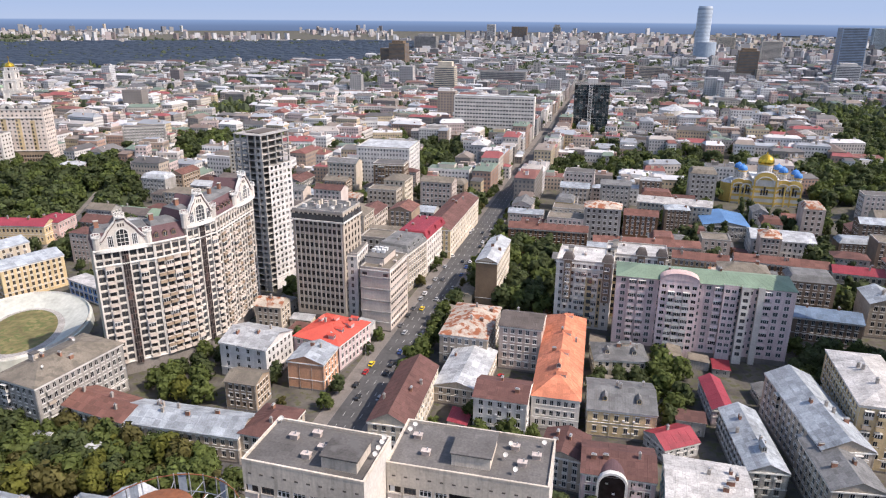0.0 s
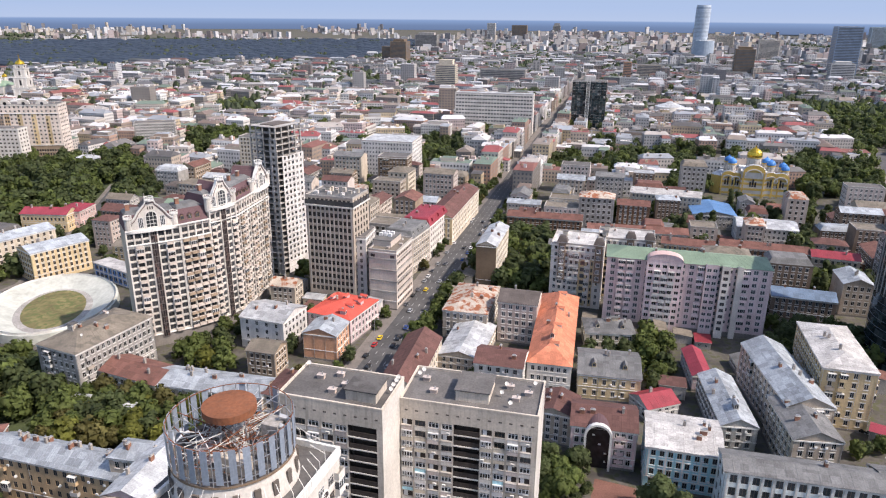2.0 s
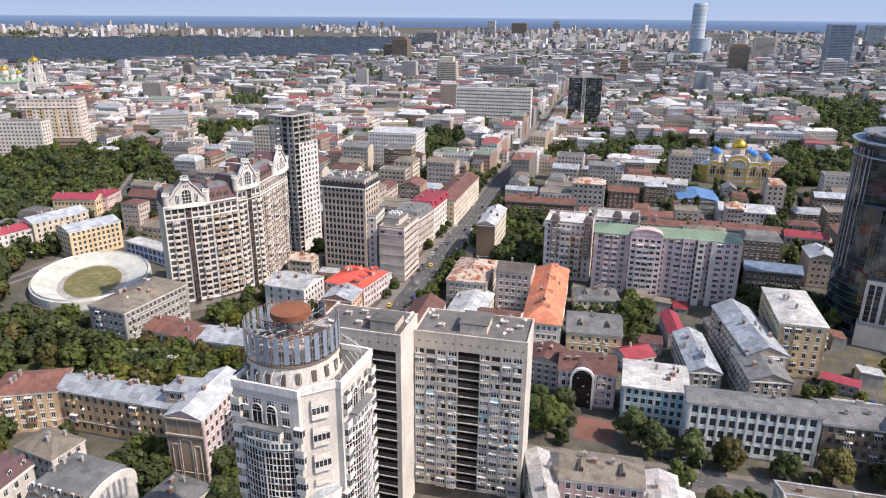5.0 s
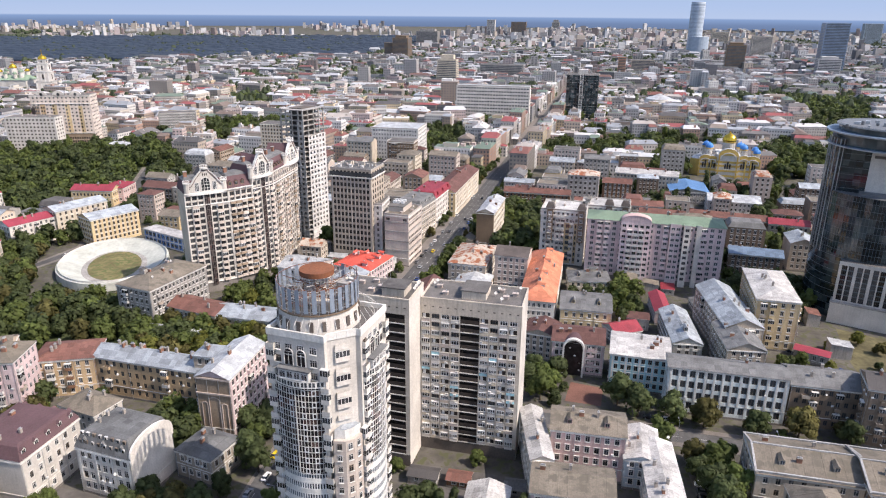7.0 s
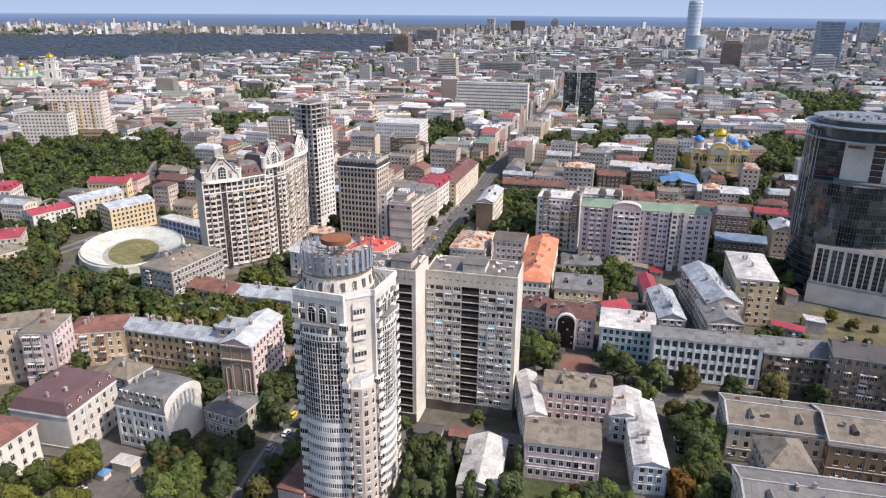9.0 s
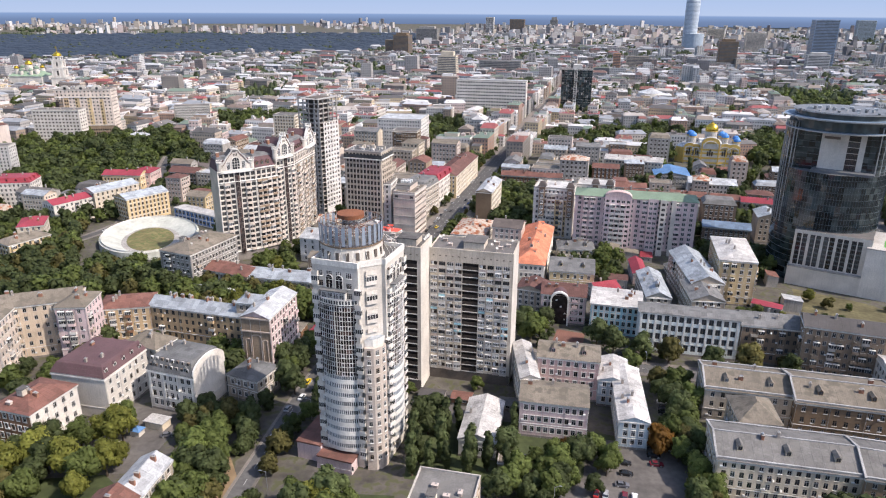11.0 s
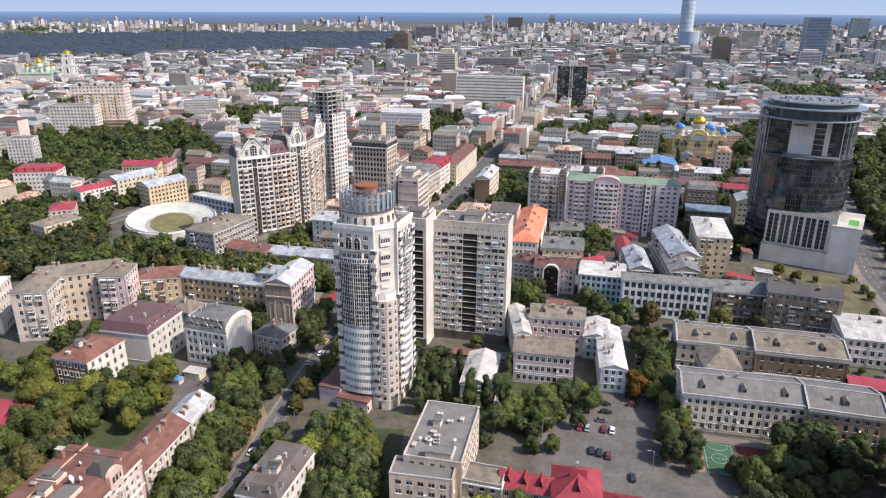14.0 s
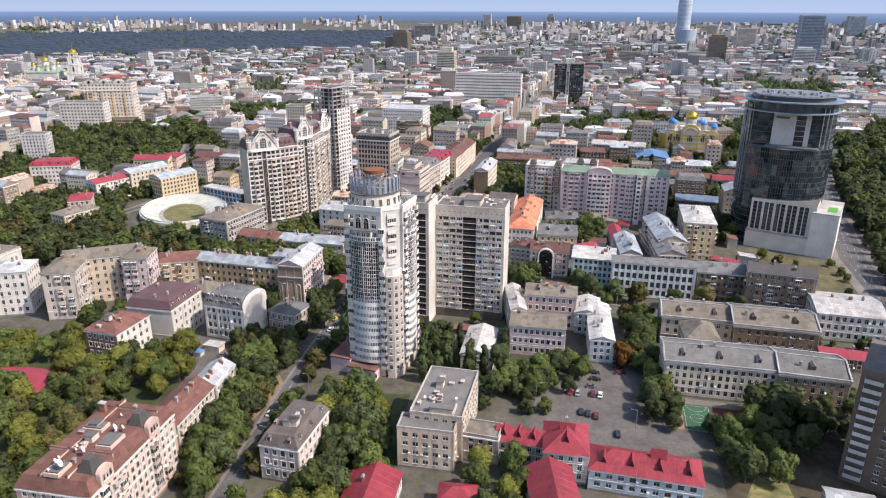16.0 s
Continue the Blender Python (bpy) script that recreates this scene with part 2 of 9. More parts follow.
def window_mesh(w, h, style="plain"):
    """A window set 0.18 m deep, with frame, mullion, transom and sill; its origin is the middle of its foot, it faces -y."""
    key = (round(w, 1), round(h, 1), style)
    if key not in WINDOWS:
        w, h = key[0], key[1]
        q, a, y = Mesh(), w / 2, 0.18
        fm = FRAME_DARK if style in ("dark", "darkpair") else WHITE_FRAME if style == "loggia" else FRAME
        q.face([(-a, y, 0), (a, y, 0), (a, y, h), (-a, y, h)], GLASS)
        t = 0.16 if style == "loggia" else 0.09

        def strip(x0, z0, x1, z1):
            q.face([(x0, y - 0.06, z0), (x1, y - 0.06, z0), (x1, y - 0.06, z1), (x0, y - 0.06, z1)], fm)
            if x1 - x0 < z1 - z0:
                q.face([(x1, y - 0.06, z0), (x1, y, z0), (x1, y, z1), (x1, y - 0.06, z1)], fm)
                q.face([(x0, y, z0), (x0, y - 0.06, z0), (x0, y - 0.06, z1), (x0, y, z1)], fm)
            else:
                q.face([(x0, y - 0.06, z1), (x1, y - 0.06, z1), (x1, y, z1), (x0, y, z1)], fm)
        strip(-a, 0, -a + t, h), strip(a - t, 0, a, h), strip(-a + t, 0, a - t, t), strip(-a + t, h - t, a - t, h)
        n = max(1, round(w / 0.75)) - 1
        for k in range(n):
            x = -a + (k + 1) * w / (n + 1)
            strip(x - t / 2, t, x + t / 2, h - t)
        if h > 1.4:
            strip(-a + t, h * 0.7, a - t, h * 0.7 + 0.08)
        q.box(-a - 0.1, -0.12, -0.1, a + 0.1, 0.1, 0, TRIM, True)
        if style in ("trim", "arch"):
            q.box(-a - 0.18, -0.08, -0.1, -a, 0.02, h + 0.2, TRIM)
            q.box(a, -0.08, -0.1, a + 0.18, 0.02, h + 0.2, TRIM)
            q.box(-a - 0.28, -0.16, h + 0.2, a + 0.28, 0.02, h + 0.42, TRIM, True)
        WINDOWS[key] = q.data("window")
    return WINDOWS[key]


COUNT = [0]


def wall_face(q, p0, p1, z0, z1, cols, rows, material, deep=0.25, skip=None):
    """A wall from p0 to p1 with real openings: cols are (s0, s1) along it, rows (za, zb). It faces right of p0 -> p1. Returns window seats (pose, w, h)."""
    (x0, y0), (x1, y1) = p0, p1
    ln = math.hypot(x1 - x0, y1 - y0)
    ux, uy = (x1 - x0) / ln, (y1 - y0) / ln
    nx, ny = -uy, ux

    def P(s, z, k=0.0):
        return (x0 + ux * s + nx * k, y0 + uy * s + ny * k, z)

    def quad(s0, za, s1, zb):
        q.face([P(s0, za), P(s1, za), P(s1, zb), P(s0, zb)], material)
    seats, s = [], 0.0
    turn = math.degrees(math.atan2(uy, ux))
    for ci, (a, b) in enumerate(cols):
        quad(s, z0, a, z1)
        z = z0
        for ri, (za, zb) in enumerate(rows):
            if skip and skip(ci, ri):
                continue
            quad(a, z, b, za)
            q.face([P(a, za), P(b, za), P(b, za, deep), P(a, za, deep)], material)
            q.face([P(a, zb, deep), P(b, zb, deep), P(b, zb), P(a, zb)], material)
            q.face([P(a, za), P(a, za, deep), P(a, zb, deep), P(a, zb)], material)
            q.face([P(b, za, deep), P(b, za), P(b, zb), P(b, zb, deep)], material)
            mx, my, _ = P((a + b) / 2, 0)
            seats.append((pose(mx, my, za, 0, 0, turn), b - a, zb - za, ci, ri))
            z = zb
        quad(a, z, b, z1)
        s = b
    quad(s, z0, ln, z1)
    return seats


def even_cols(ln, n, w, margin=1.0):
    if n <= 0 or ln < w + 0.6:
        return []
    pitch = (ln - 2 * margin) / n
    w = min(w, pitch * 0.8)
    return [(margin + pitch * (i + 0.5) - w / 2, margin + pitch * (i + 0.5) + w / 2) for i in range(n)]


def set_windows(seats, parent, style="plain", single=True, limit=300):
    """Hang a window in each seat; past the limit, or far off, the rest is one joined mesh."""
    rest = Mesh()
    for i, (m, w, h, ci, ri) in enumerate(seats):
        if single and i < limit:
            place("window", window_mesh(w, h, style), parent, m)
            COUNT[0] += 1
        else:
            a, b = w / 2, h
            loc = [m @ Vector(p) for p in ((-a, 0.16, 0), (a, 0.16, 0), (a, 0.16, b), (-a, 0.16, b))]
            rest.face([tuple(p) for p in loc], GLASS)
            for x0, x1, za, zb in ((-a, -a + 0.12, 0, b), (a - 0.12, a, 0, b), (-0.06, 0.06, 0, b), (-a, a, b - 0.12, b), (-a, a, 0, 0.12)):
                rest.face([tuple(m @ Vector(p)) for p in ((x0, 0.10, za), (x1, 0.10, za), (x1, 0.10, zb), (x0, 0.10, zb))], FRAME_DARK if style == "dark" else FRAME)
            if style == "trim":
                for za, zb, k in ((b + 0.12, b + 0.42, 0.14), (-0.28, -0.04, 0.12)):
                    rest.face([tuple(m @ Vector(p)) for p in ((-a - 0.22, -k, za), (a + 0.22, -k, za), (a + 0.22, -k, zb), (-a - 0.22, -k, zb))], TRIM)
                    rest.face([tuple(m @ Vector(p)) for p in ((-a - 0.22, -k, zb), (a + 0.22, -k, zb), (a + 0.22, 0.02, zb), (-a - 0.22, 0.02, zb))], TRIM)
    if rest.f:
        tagged(place("window_field", rest, parent), kind="stuff")


CHIMNEY, DORMERS, BITS = {}, {}, {}
GABLET_SHADE = mat("gablet_shade", (0.06, 0.035, 0.035), var=0.3)


def chimney_mesh(k):
    if k not in CHIMNEY:
        q = Mesh()
        w, l, h = (0.36, 0.75, 1.35) if k == 0 else (0.36, 0.42, 1.7)
        m = BRICKY if k == 0 else STACK
        q.box(-w, -l, -1.5, w, l, h, m)
        q.box(-w - 0.1, -l - 0.1, h, w + 0.1, l + 0.1, h + 0.15, COPING, True)
        q.box(-w + 0.15, -l + 0.15, h + 0.18, w - 0.15, l - 0.15, h + 0.5, METAL)
        CHIMNEY[k] = q.data("chimney")
    return CHIMNEY[k]


def dormer_mesh(wall, roof, big=1.0):
    key = (wall.name, roof.name, big)
    if key not in DORMERS:
        q = Mesh()
        if roof.name in ("roof_red", "roof_crimson"):
            # a steep gablet in the roof's own metal
            # the front face is coloured dark for the shade inside the gablet
            q.face([(-0.9, 0, -0.4), (0.9, 0, -0.4), (0, 0, 2.1)], GABLET_SHADE)
            q.face([(-1.1, -0.3, -0.5), (0, -0.3, 2.4), (0, 4.5, 2.4), (-1.1, 4.5, -0.5)], roof)
            q.face([(0, -0.3, 2.4), (1.1, -0.3, -0.5), (1.1, 4.5, -0.5), (0, 4.5, 2.4)], roof)
            q.face([(-1.1, 4.5, -0.5), (1.1, 4.5, -0.5), (0, 4.5, 2.4)][::-1], roof)
            DORMERS[key] = q.data("dormer")
            return DORMERS[key]
        a, h, l = 0.75 * big, 1.5 * big, 2.6 * big
        q.box(-a, 0, -0.6, a, l, h, wall)
        q.face([(-a + 0.2, -0.02, 0.25), (a - 0.2, -0.02, 0.25), (a - 0.2, -0.02, h - 0.1), (-a + 0.2, -0.02, h - 0.1)], GLASS)
        q.face([(-0.05, -0.04, 0.25), (0.05, -0.04, 0.25), (0.05, -0.04, h - 0.1), (-0.05, -0.04, h - 0.1)], FRAME)
        e, r = a + 0.2, 0.7 * big
        q.face([(-e, -0.25, h - 0.1), (0, -0.25, h + r), (0, l + 1, h + r), (-e, l + 1, h - 0.1)], roof)
        q.face([(0, -0.25, h + r), (e, -0.25, h - 0.1), (e, l + 1, h - 0.1), (0, l + 1, h + r)], roof)
        q.face([(-a, 0, h - 0.1), (a, 0, h - 0.1), (0, 0, h + r - 0.1)], wall)
        DORMERS[key] = q.data("dormer")
    return DORMERS[key]


def bit_mesh(kind):
    """Small things on flat roofs: vents, hatches, dishes."""
    if kind not in BITS:
        q = Mesh()
        if kind == "roof_vent":
            q.box(-0.8, -0.5, 0, 0.8, 0.5, 0.9, WALL["tan"])
            q.box(-0.95, -0.65, 0.9, 0.95, 0.65, 1.08, WALL["stucco"], True)
            q.bar((0.3, 0, 1.0), (0.3, 0, 1.7), 0.14, METAL, 6)
        elif kind == "roof_hatch":
            q.box(-1.4, -1.2, 0, 1.4, 1.2, 2.2, WALL["panel"])
            q.box(-1.6, -1.4, 2.2, 1.6, 1.4, 2.4, ROOF["bitumen"], True)
        else:
            q.bar((0, 0, 0), (0, 0, 1.2), 0.05, METAL)
            n, rings = 12, ((0.1, 0.0), (0.32, 0.05), (0.5, 0.15))
            t = pose(0.05, 0, 1.3, 60, 0, 25)
            prev = None
            for r, z in rings:
                cur = [tuple(t @ Vector((x, y, z))) for x, y in circle(r, n)]
                if prev:
                    for k in range(n):
                        q.face([prev[k], prev[(k + 1) % n], cur[(k + 1) % n], cur[k]], TRIM)
                else:
                    q.face(cur, TRIM)
                prev = cur
            q.bar(tuple(t @ Vector((0, -0.6, 0.2))), tuple(t @ Vector((0, 0, 0.7))), 0.03, METAL)
        BITS[kind] = q.data(kind)
    return BITS[kind]


def band(a, b, out, inn, z0, z1, material):
    """A ring round a plan of half sizes a, b, from out to inn, between two heights."""
    q = Mesh()
    o = [(-a - out, -b - out), (a + out, -b - out), (a + out, b + out), (-a - out, b + out)]
    i = [(-a - inn, -b - inn), (a + inn, -b - inn), (a + inn, b + inn), (-a - inn, b + inn)]
    q.ring(o, z0, o, z1, material)
    q.ring(o, z1, i, z1, material)
    q.ring(i, z1, i, z0, material)
    q.ring(i, z0, o, z0, material)
    return q


FOOT = []


def roof_z(kind, w, d, h, rh, x, y):
    """The height of the roof's skin over the plan point x, y."""
    if kind == "flat":
        return h
    a, b = w / 2, d / 2
    if kind == "mansard":
        k = min(a - abs(x), b - abs(y))
        return h + rh * min(1.0, max(0.0, k) / 1.6)
    along = w >= d
    if kind == "gable_x" or (kind == "gable" and along):
        return h + rh * (1 - abs(y) / b)
    if kind in ("gable_y", "gable"):
        return h + rh * (1 - abs(x) / a)
    k = min(a - abs(x), b - abs(y))
    return h + rh * max(0.0, k) / min(a, b)


def seamed(q, lo0, lo1, hi0, hi1, material, gap=2.6):
    """One roof slope from the eave lo0-lo1 to the ridge hi0-hi1, with raised standing seams."""
    a, b, c, d = Vector(lo0), Vector(lo1), Vector(hi0), Vector(hi1)
    ln = (b - a).length
    n = max(1, int(ln / gap))
    stops = [0.0]
    for k in range(1, n):
        stops += [(k - 0.04) / n, k / n, (k + 0.04) / n]
    stops.append(1.0)
    i, s = len(q.v), q.slot(material)
    for j, f in enumerate(stops):
        up = Vector((0, 0, 0.06 if j % 3 == 2 and 0 < j < len(stops) - 1 else 0.0))
        q.v += [tuple(a.lerp(b, f) + up), tuple(c.lerp(d, f) + up)]
    q.f += [(i + 2 * k, i + 2 * k + 2, i + 2 * k + 3, i + 2 * k + 1) for k in range(len(stops) - 1)]
    q.m += [s] * (len(stops) - 1)


def roof_mesh(kind, w, d, h, rh, rmat, wall, o=0.45):
    q = Mesh()
    a, b = w / 2, d / 2
    if kind == "flat":
        q.face([(-a + 0.3, -b + 0.3, h), (a - 0.3, -b + 0.3, h), (a - 0.3, b - 0.3, h), (-a + 0.3, b - 0.3, h)], rmat)
        return q
    if kind == "mansard":
        s, e = 1.6, 0.25
        r0 = [(-a - e, -b - e), (a + e, -b - e), (a + e, b + e), (-a - e, b + e)]
        r1 = [(-a + s, -b + s), (a - s, -b + s), (a - s, b - s), (-a + s, b - s)]
        q.ring(r0, h + 0.05, r1, h + rh, rmat)
        r2 = [(x * 0.9, y * 0.9) for x, y in r1]
        q.ring(r1, h + rh, r2, h + rh + 0.35, rmat)
        q.face([(x, y, h + rh + 0.35) for x, y in r2], rmat)
        return q
    along = (w >= d or kind == "gable_x") and kind != "gable_y"
    ea, eb = a + o, b + o
    drop = rh * o / (b if along else a)
    z0, z1 = h - drop, h + rh
    t = 0.14
    if kind.startswith("gable"):
        if along:
            R = [(-ea, -eb, z0), (ea, -eb, z0), (ea, 0, z1), (-ea, 0, z1), (ea, eb, z0), (-ea, eb, z0)]
        else:
            R = [(ea, -eb, z0), (ea, eb, z0), (0, eb, z1), (0, -eb, z1), (-ea, eb, z0), (-ea, -eb, z0)]
        seamed(q, R[0], R[1], R[3], R[2], rmat)
        seamed(q, R[4], R[5], R[2], R[3], rmat)
        for p, r in ((R[0], R[1]), (R[4], R[5])):
            q.face([(p[0], p[1], p[2] - t), (r[0], r[1], r[2] - t), r, p], EAVE)
        for p, m, s in ((R[1], R[2], R[4]), (R[5], R[3], R[0])):
            q.face([(p[0], p[1], p[2] - t), (m[0], m[1], m[2] - t), m, p], EAVE)
            q.face([(m[0], m[1], m[2] - t), (s[0], s[1], s[2] - t), s, m], EAVE)
        return q
    c = [(-ea, -eb, z0), (ea, -eb, z0), (ea, eb, z0), (-ea, eb, z0)]
    k = abs(a - b)
    r = [(-k, 0, z1), (k, 0, z1)] if along else [(0, -k, z1), (0, k, z1)]
    if along:
        fs = [[c[1], c[2], r[1]], [c[3], c[0], r[0]]]
        seamed(q, c[0], c[1], r[0], r[1], rmat)
        seamed(q, c[2], c[3], r[1], r[0], rmat)
    else:
        fs = [[c[0], c[1], r[0]], [c[2], c[3], r[1]]]
        seamed(q, c[1], c[2], r[0], r[1], rmat)
        seamed(q, c[3], c[0], r[1], r[0], rmat)
    for f in fs:
        q.face(f, rmat)
    q.ring([p[:2] for p in c], z0 - t, [p[:2] for p in c], z0, EAVE)
    return q


def house(x, y, w, d, rot, h, floors, wall="cream", roof="gable", rmat="tin", label="plastered town house with a metal roof", rh=3.0, cols=None, win=(1.35, 2.0),
          faces="frl", style="trim", dormers=0, chimneys=3, single=None, base=1.0, course=True, bits=0, kind="town_house", balconies=(), walls=None, side=None, pil=0, pil_top=0.46, pil_mat=None):
    """A house on its plan: front wall of width w facing local -y, depth d."""
    e = base_at(kind, x, y, 0, rot, label)
    single = y < 118 if single is None else single
    FOOT.append((x, y, w, d, rot))
    rng = random.Random(round(x * 7 + y * 13))
    wm, rm = WALL[wall], ROOF[rmat]
    a, b = w / 2, d / 2
    q = Mesh()
    fh = (h - base - 0.6) / floors
    wh = min(win[1], fh * 0.66)
    rows = [(base + i * fh + fh * 0.28, base + i * fh + fh * 0.28 + wh) for i in range(floors)]
    cf = cols if cols is not None else max(1, int((w - 1.2) / (win[0] * 2.0)))
    cs = side if side is not None else max(1, int((d - 1.2) / (win[0] * 2.0)))
    seats, front = [], []
    for key, p0, p1, ln, n in (("f", (-a, -b), (a, -b), w, cf), ("r", (a, -b), (a, b), d, cs), ("b", (a, b), (-a, b), w, cf), ("l", (-a, b), (-a, -b), d, cs)):
        m2 = WALL[walls[key]] if walls and key in walls else wm
        if key in faces:
            s = wall_face(q, p0, p1, 0, h, even_cols(ln, n, win[0]), rows, m2)
            seats += s
            if key in "fr":
                front += [(key, t) for t in s]
        else:
            q.face([(*p0, 0), (*p1, 0), (*p1, h), (*p0, h)], m2)
    if roof.startswith("gable"):
        along = (w >= d or roof == "gable_x") and roof != "gable_y"
        if along:
            q.face([(a, -b, h), (a, b, h), (a, 0, h + rh - 0.1)], wm)
            q.face([(-a, b, h), (-a, -b, h), (-a, 0, h + rh - 0.1)], wm)
        else:
            q.face([(-a, -b, h), (a, -b, h), (0, -b, h + rh - 0.1)], wm)
            q.face([(a, b, h), (-a, b, h), (0, b, h + rh - 0.1)], wm)
    if roof == "flat":
        place("parapet", band(a, b, 0.06, -0.3, h, h + 0.7, COPING), e)
    if y < 300:
        lo = [(-a - 0.1, -b - 0.1), (a + 0.1, -b - 0.1), (a + 0.1, b + 0.1), (-a - 0.1, b + 0.1)]
        q.ring(lo, 0, lo, base * 0.8, PLINTH)
        q.ring(lo, base * 0.8, [(-a, -b), (a, -b), (a, b), (-a, b)], base * 0.8, PLINTH)
    place("wall", q, e)
    if y < 235 and floors > 1:
        fittings(e, seats, w, d, h, fh, kind, wall, rng)
    if course:
        place("cornice", band(a, b, 0.28, 0.0, h - 0.95, h - 0.5, TRIM), e)
        place("string_course", band(a, b, 0.14, 0.0, base + fh, base + fh + 0.22, TRIM), e)
    set_windows(seats, e, style, single)
    for i in range(pil):
        t = Mesh()
        t.box(-0.3, -0.16, base + (fh if floors > 3 else 0.2), 0.3, 0.02, h - pil_top + 0.01, pil_mat or TRIM)
        t.box(-0.42, -0.24, h - pil_top - 0.64, 0.42, 0.02, h - pil_top, pil_mat or TRIM)
        place("pilaster", t, e, pose(-a + 1 + (w - 2) * i / (pil - 1), -b, 0))
    top = place("roof", roof_mesh(roof, w, d, h, rh, rm, wm), e)
    if dormers and roof != "flat":
        for i in range(dormers):
            s = -a + w * (i + 0.5) / dormers
            yy = -b + (0.5 if roof == "mansard" else b * 0.35)
            place("dormer", dormer_mesh(wm if roof != "mansard" else TRIM, rm), top, pose(s, yy, max(h + 0.3, roof_z(roof, w, d, h, rh, s, yy)), 0, 0, 0))
        nd = max(1, int(dormers * d / w))
        for i in range(nd):
            s = -b + d * (i + 0.5) / nd
            xx = a - (0.5 if roof == "mansard" else a * 0.65)
            if roof in ("mansard", "hip"):
                place("dormer", dormer_mesh(wm if roof != "mansard" else TRIM, rm), top, pose(xx, s, max(h + 0.3, roof_z(roof, w, d, h, rh, xx, s)), 0, 0, 90))
    for i in range(chimneys):
        cx, cy = rng.uniform(-a * 0.75, a * 0.75), rng.uniform(-b * 0.5, b * 0.5)
        place("chimney", chimney_mesh(rng.randrange(2)), top, pose(cx, cy, roof_z(roof, w, d, h, rh, cx, cy), 0, 0, 90 * rng.randrange(2)))
    for i in range(bits):
        f = 0.55 if roof == "mansard" else 1.0
        cx, cy = rng.uniform(-a * 0.8, a * 0.8) * f, rng.uniform(-b * 0.7, b * 0.7) * f
        k = rng.choice(("roof_vent", "roof_vent", "dish", "roof_hatch"))
        place("satellite_dish" if k == "dish" else k, bit_mesh(k), top, pose(cx, cy, roof_z(roof, w, d, h, rh, cx, cy), 0, 0, rng.choice((0, 90)) if k != "dish" else 0))
    for key, (m, ww, hh, ci, ri) in front:
        if ri >= 1 and (key, ci) in balconies:
            place("balcony", balcony_mesh(ww + 1.0, 1.1, wall, ri % 2), e, m @ pose(0, 0, -fh * 0.28 - 0.1))
    return e


def fittings(parent, seats, w, d, h, fh, kind, wall, rng):
    """What has been fixed to the walls over the years: coolers, dishes, downpipes, and in flats closed-in balconies."""
    q, a, b = Mesh(), w / 2, d / 2
    for x in (-a + 0.15, -a + w * 0.33, -a + w * 0.67, a - 0.15):
        q.bar((x, -b - 0.12, 0.2), (x, -b - 0.12, h - 0.4), 0.07, METAL, 5)
    for yy in (-b + 0.2, b - 0.2):
        q.bar((a + 0.12, yy, 0.2), (a + 0.12, yy, h - 0.4), 0.07, METAL, 5)

    def slab(m, x0, y0, z0, x1, y1, z1, material):
        t = Mesh()
        t.box(x0, y0, z0, x1, y1, z1, material, True)
        i, s = len(q.v), q.slot(material)
        q.v += [tuple(m @ Vector(p)) for p in t.v]
        q.f += [tuple(i + k for k in f) for f in t.f]
        q.m += [s] * len(t.f)
    for m, ww, hh, ci, ri in seats:
        r = rng.random()
        if r < 0.11:
            s = rng.choice((-1, 1)) * (ww / 2 + 0.35)
            slab(m, s - 0.4, -0.36, 0.1, s + 0.4, -0.03, 0.68, WHITE_FRAME)
        elif r < 0.135:
            q.bar(tuple(m @ Vector((ww / 2 + 0.3, -0.1, 0.6))), tuple(m @ Vector((ww / 2 + 0.5, -0.35, 0.7))), 0.42, TRIM, 10)
    if kind.startswith("apartment") and h > 12:
        cols = {ci for _, _, _, ci, _ in seats}
        pickd = {ci for ci in cols if rng.random() < 0.16}
        n = 0
        for m, ww, hh, ci, ri in seats:
            if ci in pickd and ri and rng.random() < 0.8 and n < 14:
                n += 1
                wl, g = rng.choice((wall, wall, "white", "stone", "grey")), int(rng.random() < 0.55)
                place("balcony", balcony_mesh(2.6, 1.1, wl, g), parent, m @ pose(0, 0, -fh * 0.28 - 0.1))
    tagged(place("wall_clutter", q, parent), kind="stuff")


BALC = {}


